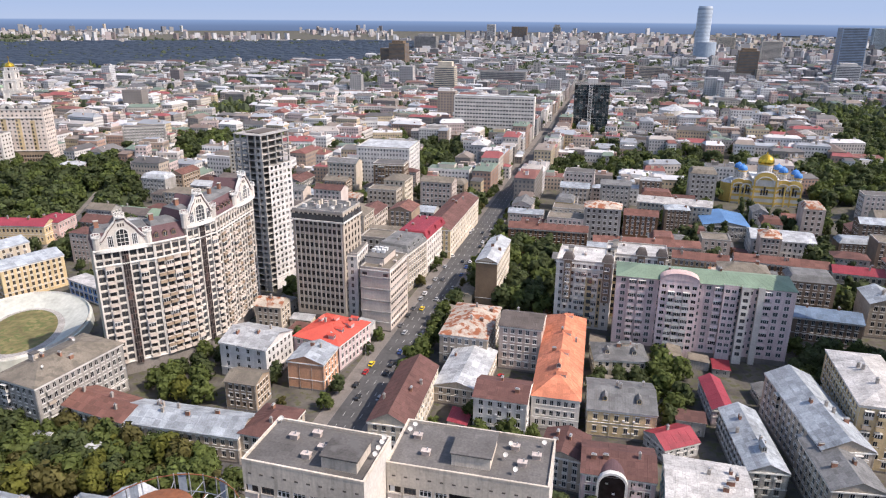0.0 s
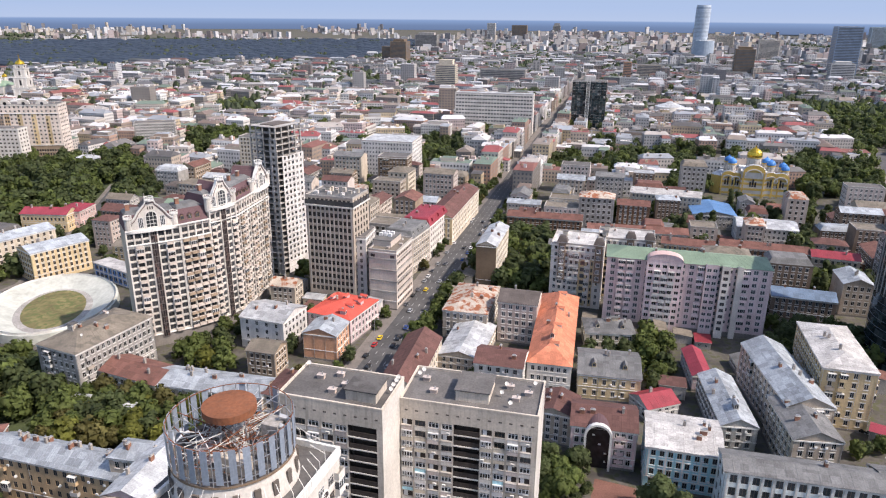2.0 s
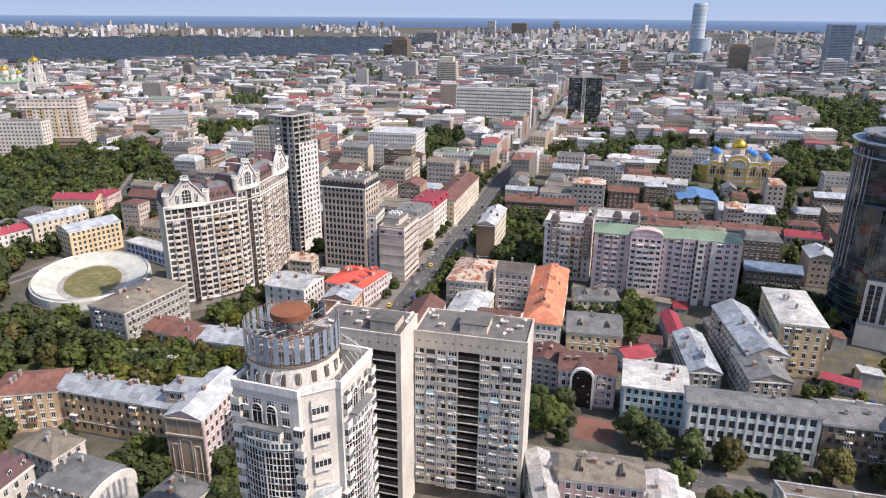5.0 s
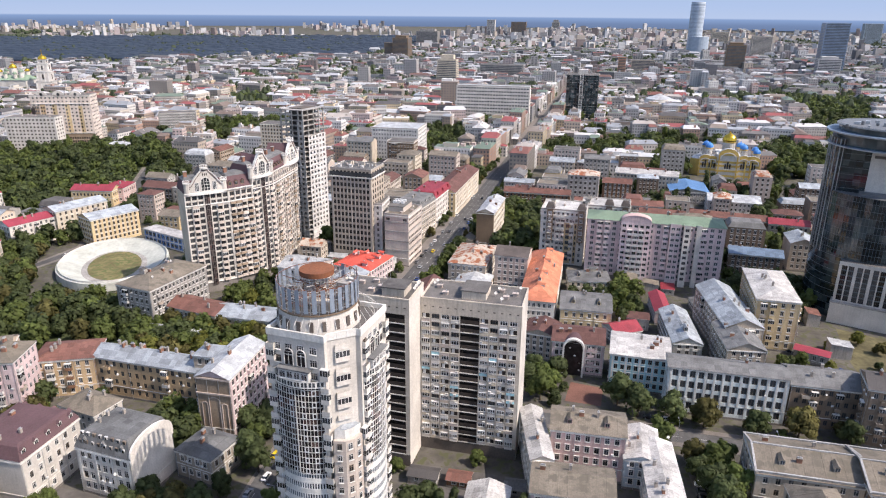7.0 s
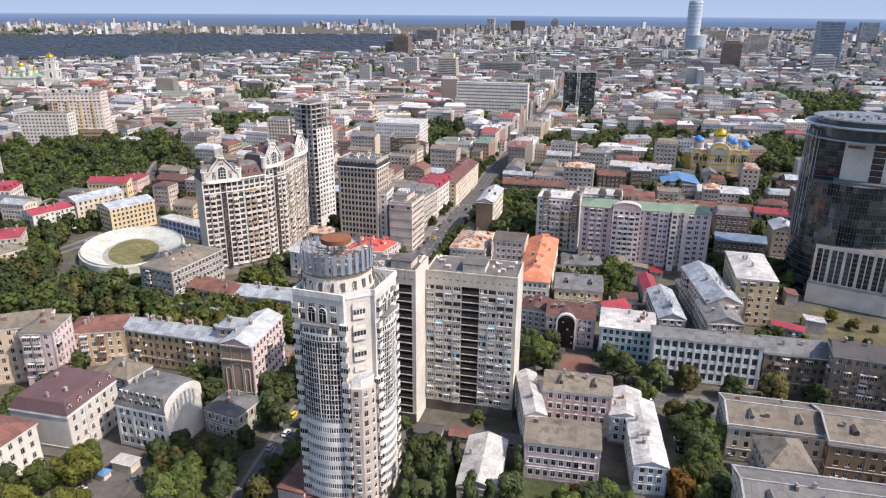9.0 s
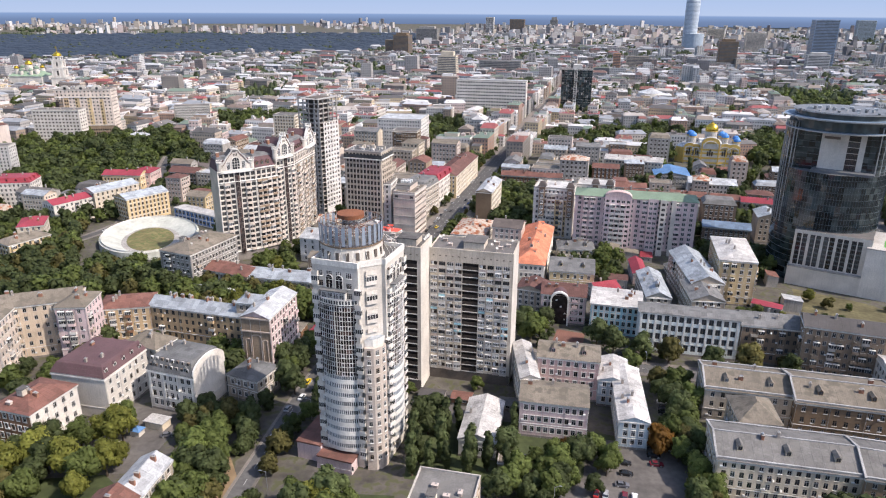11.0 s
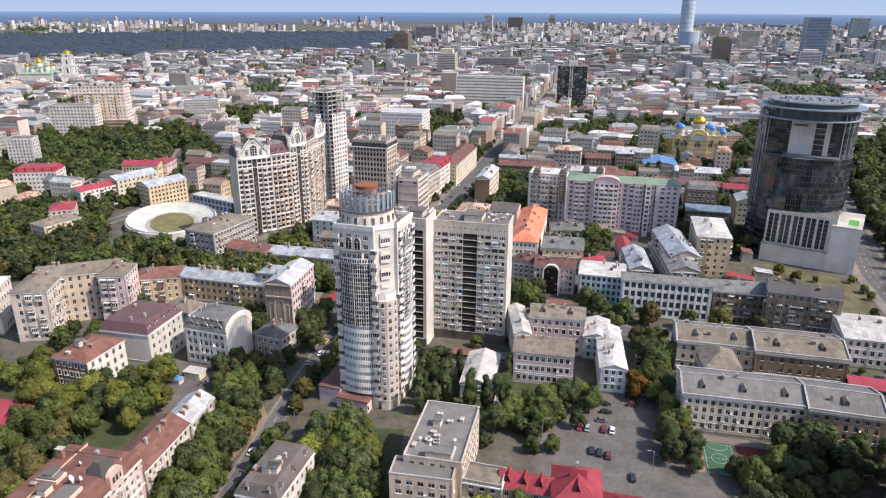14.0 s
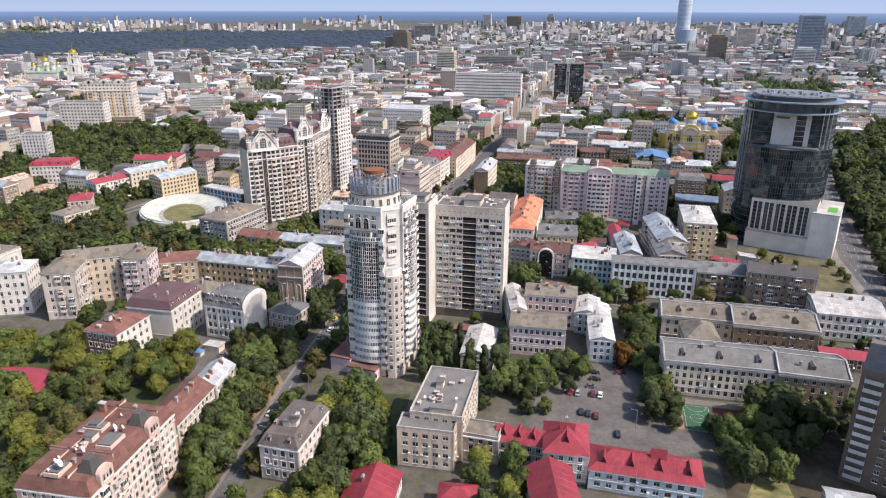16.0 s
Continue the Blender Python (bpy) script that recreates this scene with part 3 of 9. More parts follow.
def balcony_mesh(w, dpt, wall, glazed):
    """A balcony: a slab with a parapet round three sides, and over it glazing or open air."""
    key = (round(w, 1), dpt, wall, glazed)
    if key not in BALC:
        q, a, m, t = Mesh(), w / 2, WALL[wall], 0.1
        o = [(-a, 0.02), (-a, -dpt), (a, -dpt), (a, 0.02)]
        i = [(-a + t, 0.02), (-a + t, -dpt + t), (a - t, -dpt + t), (a - t, 0.02)]
        for k in range(3):
            q.face([(*o[k], -0.2), (*o[k + 1], -0.2), (*o[k + 1], 1.05), (*o[k], 1.05)], m)
            q.face([(*o[k], 1.05), (*o[k + 1], 1.05), (*i[k + 1], 1.05), (*i[k], 1.05)], COPING)
            q.face([(*i[k], 1.05), (*i[k + 1], 1.05), (*i[k + 1], 0.0), (*i[k], 0.0)], m)
        q.face([(*p, 0.0) for p in i], TRIM)
        q.face([(*p, -0.2) for p in reversed(o)], TRIM)
        if glazed:
            for k in range(3):
                (x0, y0), (x1, y1) = o[k], o[k + 1]
                n = max(1, round(math.hypot(x1 - x0, y1 - y0) / 0.8))
                for c in range(n):
                    for f0, f1, mm in ((c / n, (c + 0.13) / n, WHITE_FRAME), ((c + 0.13) / n, (c + 1) / n, GLASS)):
                        q.face([(x0 + (x1 - x0) * f0, y0 + (y1 - y0) * f0, 1.05), (x0 + (x1 - x0) * f1, y0 + (y1 - y0) * f1, 1.05),
                                (x0 + (x1 - x0) * f1, y0 + (y1 - y0) * f1, 2.45), (x0 + (x1 - x0) * f0, y0 + (y1 - y0) * f0, 2.45)], mm)
                q.face([(*o[k], 2.45), (*o[k + 1], 2.45), (*o[k + 1], 2.65), (*o[k], 2.65)], TRIM)
            q.face([(*p, 2.65) for p in o], TRIM)
        BALC[key] = q.data("balcony")
    return BALC[key]


# the ground, one sheet out to the horizon, where it rises to far low hills
def ground_z(x, y):
    r = math.hypot(x, y + 90)
    return 0.0 if r < 2400 else 46 * ((r - 2400) / 2000) ** 2.6


GROUND = mat("city_ground", (0.105, 0.096, 0.083), var=0.55, grain=0.35, streak=0.0, rust=(0.075, 0.078, 0.04, 0.5))
q = Mesh()
rad = [0, 60, 120, 200, 300, 450, 650, 900, 1300, 1800, 2400, 2900, 3300, 3700, 4000, 4300, 4460]
prev = None
for r in rad:
    cur = [(x, y - 90, ground_z(x, y - 90)) for x, y in circle(max(r, 0.1), 96)]
    if prev:
        for k in range(96):
            q.face([prev[k], prev[(k + 1) % 96], cur[(k + 1) % 96], cur[k]][::-1], GROUND)
    prev = cur
for i, f in enumerate(q.f):
    q.f[i] = f[::-1]
tagged(place("ground", q), "grey-brown city ground between the houses, rising to far hills", "ground", kind="structure")
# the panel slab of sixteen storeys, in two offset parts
# near-black colour that carries the shade inside loggias and slots
RECESS_SHADE = mat("recess_shade", (0.055, 0.043, 0.036), var=0.4)


def slab_part(x, y, w, d, rot, h, zones, label):
    """zones: (kind, width) along the front; w windows, d dark stair loggias."""
    e = base_at("apartment_block", x, y, 0, rot, label, "building")
    FOOT.append((x, y, w, d, rot))
    a, b, z0, n = w / 2, d / 2, 4.2, 16
    top = h - 4.6
    fh = (top - z0) / n
    q = Mesh()
    q.face([(-a, -b, 0), (a, -b, 0), (a, -b, z0), (-a, -b, z0)], WALL["dark"])
    q.face([(-a, -b, top), (a, -b, top), (a, -b, h), (-a, -b, h)], WALL["panel"])
    s, seats = -a, []
    for kind, zw in zones:
        if kind == "d":
            k = 1.5
            q.face([(s, -b + k, z0), (s + zw, -b + k, z0), (s + zw, -b + k, top), (s, -b + k, top)], RECESS_SHADE)
            q.face([(s, -b, z0), (s, -b + k, z0), (s, -b + k, top), (s, -b, top)], RECESS_SHADE)
            q.face([(s + zw, -b + k, z0), (s + zw, -b, z0), (s + zw, -b, top), (s + zw, -b + k, top)], RECESS_SHADE)
            q.face([(s, -b + k, top), (s + zw, -b + k, top), (s + zw, -b, top), (s, -b, top)], RECESS_SHADE)
            q.face([(s, -b, z0), (s + zw, -b, z0), (s + zw, -b + k, z0), (s, -b + k, z0)], WALL["panel"])
            for i in range(n):
                t = Mesh()
                t.box(s + 0.02, -b - 0.12, z0 + i * fh - 0.06, s + zw - 0.02, -b + k - 0.02, z0 + i * fh + 0.26, WALL["ivory"], True)
                t.box(s + 0.02, -b + 0.02, z0 + i * fh + 0.24, s + zw - 0.02, -b + 0.14, z0 + i * fh + 1.5, RECESS_SHADE)
                t.box(s + 0.3, -b + 0.9, z0 + i * fh + 0.24, s + 0.7, -b + 1.3, z0 + (i + 1) * fh, RECESS_SHADE)
                place("loggia_slab", t, e)
        elif kind == "p":
            q.face([(s, -b, z0), (s + zw, -b, z0), (s + zw, -b, top), (s, -b, top)], WALL["panel"])
        else:
            m = max(1, round(zw / 3.1))
            rows = [(z0 + i * fh + 1.05, z0 + i * fh + 2.6) for i in range(n)]
            t = wall_face(q, (s, -b), (s + zw, -b), z0, top, even_cols(zw, m, zw / m * 0.92, 0.05), rows, WALL["panel"], 0.3)
            rng = random.Random(7)
            for st in t:
                r, lw = rng.random(), st[1]
                if rng.random() < 0.86:
                    p = Mesh()
                    k = WALL[rng.choice(("white", "ivory", "panel", "cream", "white", "ivory", "stone", "cream", "stucco", "tan", "white") if rng.random() < 0.93 else ("paleblue", "turquoise"))]
                    out = rng.choice((0.12, 0.16, 0.4, 0.55))
                    p.box(-lw / 2 - 0.06, -out, -1.05, lw / 2 + 0.06, 0.0, -0.02, k, True)
                    p.box(-lw / 2 - 0.1, -out - 0.04, -0.1, lw / 2 + 0.1, -0.005, 0.02, COPING, True)
                    par = place("loggia_parapet", p, e, st[0])
                    if out > 0.3 and r < 0.8:
                        p = Mesh()
                        p.box(-lw / 2, -out, 1.5, lw / 2, 0.0, 1.75, WHITE_FRAME, True)
                        for c in range(5):
                            x = -lw / 2 + lw * c / 4
                            p.box(max(x - 0.07, -lw / 2), -out, 0, min(x + 0.07, lw / 2), -out + 0.08, 1.5, WHITE_FRAME)
                        place("loggia_glazing", p, par)
                if r < 0.8:
                    seats.append((st[0], st[1], st[2], st[3], 0 if r < 0.58 else 1))
                else:
                    p = Mesh()
                    # a thin dark panel stands in for the shaded depth of an open loggia
                    p.box(-lw / 2, 0.26, -0.02, lw / 2, 0.3, st[2], RECESS_SHADE, True)
                    p.box(-lw / 2 + 0.3, 0.2, 0, -lw / 2 + 1.2, 0.27, st[2] - 0.2, WHITE_FRAME)
                    place("loggia_recess", p, e, st[0])
                if rng.random() < 0.25:
                    place("air_conditioner", aircon(), e, st[0] @ pose(rng.uniform(-1, 1), -0.75, -0.75))
        s += zw
    q.face([(a, -b, 0), (a, b, 0), (a, b, h), (a, -b, h)], WALL["ivory"])
    q.face([(a, b, 0), (-a, b, 0), (-a, b, h), (a, b, h)], WALL["panel"])
    q.face([(-a, b, 0), (-a, -b, 0), (-a, -b, h), (-a, b, h)], WALL["panel"])
    place("wall", q, e)
    set_windows([s for s in seats if s[4] == 0], e, "loggia")
    set_windows([s for s in seats if s[4] == 1], e, "darkpair")
    place("parapet", band(a, b, 0.05, -0.35, h, h + 0.5, WALL["panel"]), e)
    roof = place("roof", roof_mesh("flat", w, d, h, 0, ROOF["bitumen"], None), e)
    for i in range(int(w / 2.4)):
        v = Mesh()
        v.box(-0.35, -0.04, 0, 0.35, 0.03, 0.35, WALL["dark"], True)
        place("attic_vent", v, e, pose(-a + 1.5 + i * 2.4, -b, top + 2.0))
    return e, roof


AIRCON = []


def aircon():
    if not AIRCON:
        q = Mesh()
        q.box(-0.42, -0.18, 0, 0.42, 0.18, 0.6, TRIM, True)
        q.face([(-0.25, -0.185, 0.1), (0.25, -0.185, 0.1), (0.25, -0.185, 0.5), (-0.25, -0.185, 0.5)], METAL)
        AIRCON.append(q.data("air_conditioner"))
    return AIRCON[0]


e, r = slab_part(0.6, 116.0, 31.5, 15.5, -10.5, 54, (("w", 12.6), ("d", 6.0), ("w", 12.0), ("p", 0.9)), "tall beige panel block of sixteen storeys with dark stair loggias")
for x, y, k in ((-12, 2, "roof_vent"), (-9, -3, "roof_vent"), (8, 3, "roof_vent"), (10, -2, "roof_vent"), (12.5, 1, "roof_vent"), (6.5, -1, "dish"), (7, 3, "dish"), (-13.5, 5, "dish"), (-14, 3, "dish"), (13.5, 5, "dish"), (9, -5, "dish")):
    place("satellite_dish" if k == "dish" else k, bit_mesh(k), r, pose(x, y, 54, 0, 0, 0))
q = Mesh()
q.box(-3.4, -5, 54, 4.2, 3.5, 56.6, WALL["panel"])
q.box(-3.7, -5.3, 56.6, 4.5, 3.8, 56.9, ROOF["bitumen"], True)
place("lift_house", q, e)
e, r = slab_part(-29.2, 110.2, 24.5, 14.5, -12.5, 57.5, (("w", 16.5), ("d", 6.6), ("p", 1.4)), "taller beige panel block with a blank pale end wall")
for x, y, k in ((-6, 2, "roof_vent"), (-2, 4, "roof_vent"), (1, 0, "roof_vent"), (-1, -3, "roof_vent"), (11.5, 2, "dish"), (11.5, 4, "dish"), (11.6, 0, "dish"), (11.4, 5.5, "dish"), (-11, 6, "dish")):
    place("satellite_dish" if k == "dish" else k, bit_mesh(k), r, pose(x, y, 57.5))
q = Mesh()
q.box(3, -5, 57.5, 10, 2, 60.0, WALL["panel"])
q.box(2.7, -5.3, 60.0, 10.3, 2.3, 60.3, ROOF["bitumen"], True)
place("lift_house", q, e)


# the round-crowned white tower
CURTAIN = mat("curtain_glass", (0.035, 0.027, 0.027), rough=0.2, var=0.6, grain=0.5, streak=0.0, bump=0.0, spec=0.2, rand=0.3, islands=((0.03, 0.024, 0.024), (0.05, 0.04, 0.038), (0.025, 0.022, 0.024), (0.10, 0.062, 0.055), (0.036, 0.03, 0.03), (0.07, 0.06, 0.06), (0.02, 0.018, 0.02)))
PALE_PANE = mat("pale_balcony_glass", (0.16, 0.19, 0.21), rough=0.15, var=0.4, grain=0.7, streak=0.0, bump=0.0, spec=0.5, rand=0.3, islands=((0.13, 0.16, 0.18), (0.05, 0.06, 0.07), (0.22, 0.25, 0.27), (0.09, 0.10, 0.11), (0.17, 0.20, 0.22)))
TW = base_at("residential_tower", -34.2, 63.5, 0, -15.6, "tall white residential tower with bowed glazing and an unfinished round crown", "tower")
FOOT.append((-34.2, 63.5, 24, 24, -15.6))
TW.matrix_basis = TW.matrix_basis @ Matrix.Diagonal((0.94, 0.94, 1, 1))
# the crown stands off the middle of the shaft
CROWN = pose(-2.4, -0.2, 0) @ Matrix.Diagonal((0.973, 0.973, 1, 1))
TH, S = 68.5, 10.9


def bow(x0, x1, y, depth, n):
    """Points of a shallow outward arc along a front at y."""
    return [(x0 + (x1 - x0) * i / n, y - depth * (1 - (2 * i / n - 1) ** 2)) for i in range(n + 1)]


def turn_pts(pts, deg):
    c, s = math.cos(radians(deg)), math.sin(radians(deg))
    return [(x * c - y * s, x * s + y * c) for x, y in pts]


ring_pts = [(-S, -S), (S - 6.4, -S), (S - 6.4, -S + 1.3), (S - 1.3, -S + 6.4), (S, -S + 6.4), (S, S), (-S, S)]
q = Mesh()
q.prism(ring_pts, 0, TH, WALL["ivory"], ROOF["bitumen"])
place("wall", q, TW)
q = Mesh()
outer, inner = [(x * 1.02, y * 1.02) for x, y in ring_pts], [(x * 0.97, y * 0.97) for x, y in ring_pts]
q.ring(outer, TH - 0.6, outer, TH + 1.1, TRIM)
q.ring(outer, TH + 1.1, inner, TH + 1.1, TRIM)
q.ring(inner, TH + 1.1, inner, TH - 0.2, TRIM)
place("parapet", q, TW)
q = Mesh()
q.prism([(-S - 2.2, -7.5), (-S + 0.1, -7.5), (-S + 0.1, S - 0.5), (-S - 2.2, S - 0.5)], 0, TH + 0.05, WALL["ivory"], ROOF["bitumen"])
place("side_wing", q, TW)
FL = 3.05
for deg, x0, x1, y, dep in ((0, -9.9, 3.6, -S, 1.8), (90, -3.6, 9.6, -S, 1.7)):
    arc = bow(x0, x1, y, dep, 8)
    zt = 56.5
    # plain inner wall of the bow
    glass = Mesh()
    lower = 33.0
    pts = turn_pts(arc, deg)
    for i in range(8):
        p, r = pts[i], pts[i + 1]
        z = lower
        while z < zt - 0.1:
            zz = min(zt, z + FL / 2)
            glass.face([(*p, z), (*r, z), (*r, zz), (*p, zz)], CURTAIN)
            z = zz
    place("curtain_glass", glass, TW)
    grid = Mesh()
    up = turn_pts([(x, yy - 0.08) for x, yy in bow(x0, x1, y, dep, 16)], deg)
    for i, p in enumerate(up):
        grid.bar((*p, lower), (*p, zt), 0.2 if i % 8 == 0 else 0.085, TRIM)
    z = lower
    while z <= zt + 0.1:
        for i in range(16):
            grid.bar((*up[i], z), (*up[i + 1], z), 0.08, TRIM)
        z += FL / 2
    # the white casements that open, three to a storey
    z = lower + 0.1
    while z < zt - 1.5:
        for i in (2, 6, 10, 13):
            a0, a1 = Vector((*up[i], z)), Vector((*up[i + 1], z))
            dz = Vector((0, 0, FL / 2 - 0.2))
            for p0, p1 in ((a0, a1), (a0 + dz, a1 + dz), (a0, a0 + dz), (a1, a1 + dz)):
                grid.bar(p0, p1, 0.15, WHITE_FRAME)
        z += FL
    tagged(place("mullion_grid", grid, TW), kind="stuff")
    cap = Mesh()
    cp = turn_pts(bow(x0 - 0.5, x1 + 0.5, y, dep + 0.6, 8), deg)
    back = turn_pts([(x, y + 0.1) for x, _ in bow(x0 - 0.5, x1 + 0.5, y, 0, 8)], deg)
    for i in range(8):
        cap.face([(*cp[i], zt), (*cp[i + 1], zt), (*cp[i + 1], zt + 1.1), (*cp[i], zt + 1.1)], TRIM)
        for g in (0.12, 0.56):
            f0 = [cp[i][j] * (1 - g) + cp[i + 1][j] * g for j in (0, 1)]
            f1 = [cp[i][j] * (0.68 - g) + cp[i + 1][j] * (g + 0.32) for j in (0, 1)]
            cap.face([(f0[0] * 1.003, f0[1] * 1.003, zt + 0.35), (f1[0] * 1.003, f1[1] * 1.003, zt + 0.35), (f1[0] * 1.003, f1[1] * 1.003, zt + 1.5), (f0[0] * 1.003, f0[1] * 1.003, zt + 1.5)], GLASS)
        cap.face([(*cp[i], zt + 1.1), (*cp[i + 1], zt + 1.1), (*cp[i + 1], zt + 1.75), (*cp[i], zt + 1.75)], TRIM)
        cap.face([(*cp[i], zt + 0.3), (*cp[i + 1], zt + 0.3), (*back[i + 1], zt + 0.3), (*back[i], zt + 0.3)], TRIM)
        cap.face([(*back[i], zt), (*back[i + 1], zt), (*cp[i + 1], zt), (*cp[i], zt)], TRIM)
    place("balustrade", cap, TW)
    # bowed glazed balconies of the lower storeys
    z = 6.0
    while z < lower - 1.0:
        bm = Mesh()
        for i in range(8):
            p, r = pts[i], pts[i + 1]
            bm.face([(*p, z), (*r, z), (*r, z + 1.25), (*p, z + 1.25)], TRIM)
            m0, m1 = [(px_ * 0.985, py_ * 0.985) for px_, py_ in (p, r)]
            bm.face([(*m0, z + 1.25), (*m1, z + 1.25), (*m1, z + FL - 0.25), (*m0, z + FL - 0.25)], PALE_PANE)
            bm.face([(*p, z + 1.25), (*r, z + 1.25), (*m1, z + 1.25), (*m0, z + 1.25)], TRIM)
            bm.face([(*p, z + FL - 0.25), (*r, z + FL - 0.25), (*r, z + FL), (*p, z + FL)], TRIM)
            bm.face([(*m0, z + FL - 0.25), (*m1, z + FL - 0.25), (*r, z + FL - 0.25), (*p, z + FL - 0.25)], TRIM)
        place("balcony_band", bm, TW)
        posts = Mesh()
        for i in range(0, 21):
            f = i / 20
            k = min(7, int(f * 8))
            g = f * 8 - k
            p = [(pts[k][j] * (1 - g) + pts[k + 1][j] * g) * 0.992 for j in (0, 1)]
            posts.bar((*p, z + 1.25), (*p, z + FL - 0.25), 0.14, WHITE_FRAME)
        tagged(place("balcony_mullions", posts, TW), kind="stuff")
        z += FL
    # storeys over the bow: arched pair and windows
    for k in range(3):
        for sx in (-8.4, -5.2, -2.0, 1.4):
            if k < 2 and sx in (-5.2, -2.0):
                continue
            place("window", window_mesh(1.9, 1.8, "plain"), TW, pose(0, 0, 0, 0, 0, deg) @ pose(sx if deg == 0 else sx + 6, y - 0.2, zt + 1.6 + k * 3.2))
    t = Mesh()
    t.box(-7.6 if deg == 0 else -1, y - 1.6, zt + 1.2, 0.6 if deg == 0 else 7, y + 0.05, zt + 4.0, TRIM, True)
    t.box(-8 if deg == 0 else -1.4, y - 2.0, zt + 4.0, 1.0 if deg == 0 else 7.4, y + 0.05, zt + 4.3, ROOF["slate"], True)
    bay = place("terrace_bay", t, TW, pose(0, 0, 0, 0, 0, deg))
    bx = -3.5 if deg == 0 else 3.0
    for k in range(4):
        place("window", window_mesh(1.7, 1.9, "loggia"), bay, pose(bx - 3.0 + k * 2.0, y - 1.78, zt + 1.75))
    for sx in (-1.7, 1.7):
        t = Mesh()
        arch = [(bx + sx - 1.2, 4.6), (bx + sx + 1.2, 4.6), (bx + sx + 1.2, 7.6)] + [(bx + sx + 1.2 * math.cos(radians(v)), 7.6 + 1.2 * math.sin(radians(v))) for v in range(20, 180, 20)] + [(bx + sx - 1.2, 7.6)]
        t.face([(x, y - 0.30, zt + z) for x, z in arch], CURTAIN)
        for (xa, za), (xb, zb) in zip(arch[1:], arch[2:] + arch[:1]):
            t.bar((xa, y - 0.34, zt + za), (xb, y - 0.34, zt + zb), 0.16, TRIM)
        t.bar((bx + sx, y - 0.34, zt + 4.6), (bx + sx, y - 0.34, zt + 7.6), 0.08, TRIM)
        t.bar((bx + sx - 1.2, y - 0.34, zt + 7.2), (bx + sx + 1.2, y - 0.34, zt + 7.2), 0.08, TRIM)
        place("arched_window", t, TW, pose(0, 0, 0, 0, 0, deg))
# corner stair shaft, corner windows and balconies
q = Mesh()
q.prism([(S - 5.0, -S - 0.5), (S - 2.0, -S + 0.3), (S - 0.5, -S + 2.2), (S + 0.3, -S + 5.0), (S - 4, -S + 6), (S - 5.6, -S + 3)], 0, 43, WALL["bisque"], WALL["bisque"])
place("corner_shaft", q, TW)
q = Mesh()
q.prism([(S - 5.2, -S + 0.4), (S - 2.6, -S + 1.2), (S - 1.2, -S + 3.2), (S - 0.4, -S + 5.6), (S - 4, -S + 6)], 43, 45.4, TRIM, ROOF["tin"])
place("shaft_cap", q, TW)
for k in range(21):
    z = 4 + k * FL
    if z < 41:
        place("window", window_mesh(1.2, 1.7), TW, pose(S - 3.5, -S - 0.1, z, 0, 0, 15) @ pose(0, -0.26, 0))
    for m in (pose(S - 4.25, -S + 4.25, z + 0.4, 0, 0, 45),):
        if z > 45:
            place("balcony", balcony_mesh(3.6, 1.2, "ivory", k % 2), TW, m)
    for sx in (-S + 0.9, S - 6.4) if z < 60 else (-S + 0.9,):
        place("balcony", balcony_mesh(2.2, 1.0, "ivory", (k + (sx > 0)) % 2), TW, pose(sx, -S, z))
    if z < 42:
        place("balcony", balcony_mesh(1.8, 1.3, "white", (k + 1) % 2), TW, pose(S, -S + 6.2, z + 1.0, 0, 0, 80))
        place("window", window_mesh(1.2, 1.7), TW, pose(S - 1.25, -S + 1.25, z, 0, 0, 52) @ pose(0, -0.26, 0))
        place("window", window_mesh(1.1, 1.7), TW, pose(S - 0.1, -S + 3.6, z, 0, 0, 74) @ pose(0, -0.26, 0))
    for sy in (-S + 8.2, S - 1.2):
        place("balcony", balcony_mesh(2.2, 1.0, "ivory", k % 2), TW, pose(S, sy, z, 0, 0, 90))
    for sy in (-8, -2, 4):
        place("balcony", balcony_mesh(2.8, 1.1, "ivory", k % 2), TW, pose(-S - 2.2, -sy, z, 0, 0, -90))
# drum, ring of panels, braces and the rusty disc
q = Mesh()
c0, c1 = circle(10.7, 40), circle(9.9, 40)
q.ring(c0, TH, c1, TH + 4.6, WALL["ivory"])
q.face([(x, y, TH + 4.6) for x, y in c1], ROOF["bitumen"])
place("drum", q, TW, CROWN)
hole = Mesh()
hole.box(-0.55, -0.06, 0, 0.55, 0.3, 2.4, WALL["dark"], True)
hd = hole.data("drum_opening")
for k in range(20):
    an = 18 * k
    place("drum_opening", hd, TW, CROWN @ pose(0, 0, 0, 0, 0, an) @ pose(0, -10.55, TH + 1.0))
q = Mesh()
q.ring(circle(10.3, 40), TH + 5.0, circle(9.0, 40), TH + 5.0, WALL["dark"])
q.ring(circle(10.3, 40), TH + 4.6, circle(10.3, 40), TH + 5.0, WALL["brown"])
place("ring_deck", q, TW, CROWN)
PANEL = mat("corrugated_panel", (0.36, 0.42, 0.50), rough=0.45, metal=0.4, seam=0.6, streak=0.1)
pm = Mesh()
pm.box(-0.56, -0.03, 0, 0.56, 0.03, 5.6, PANEL, True)
pd = pm.data("panel")
frame_ring = Mesh()
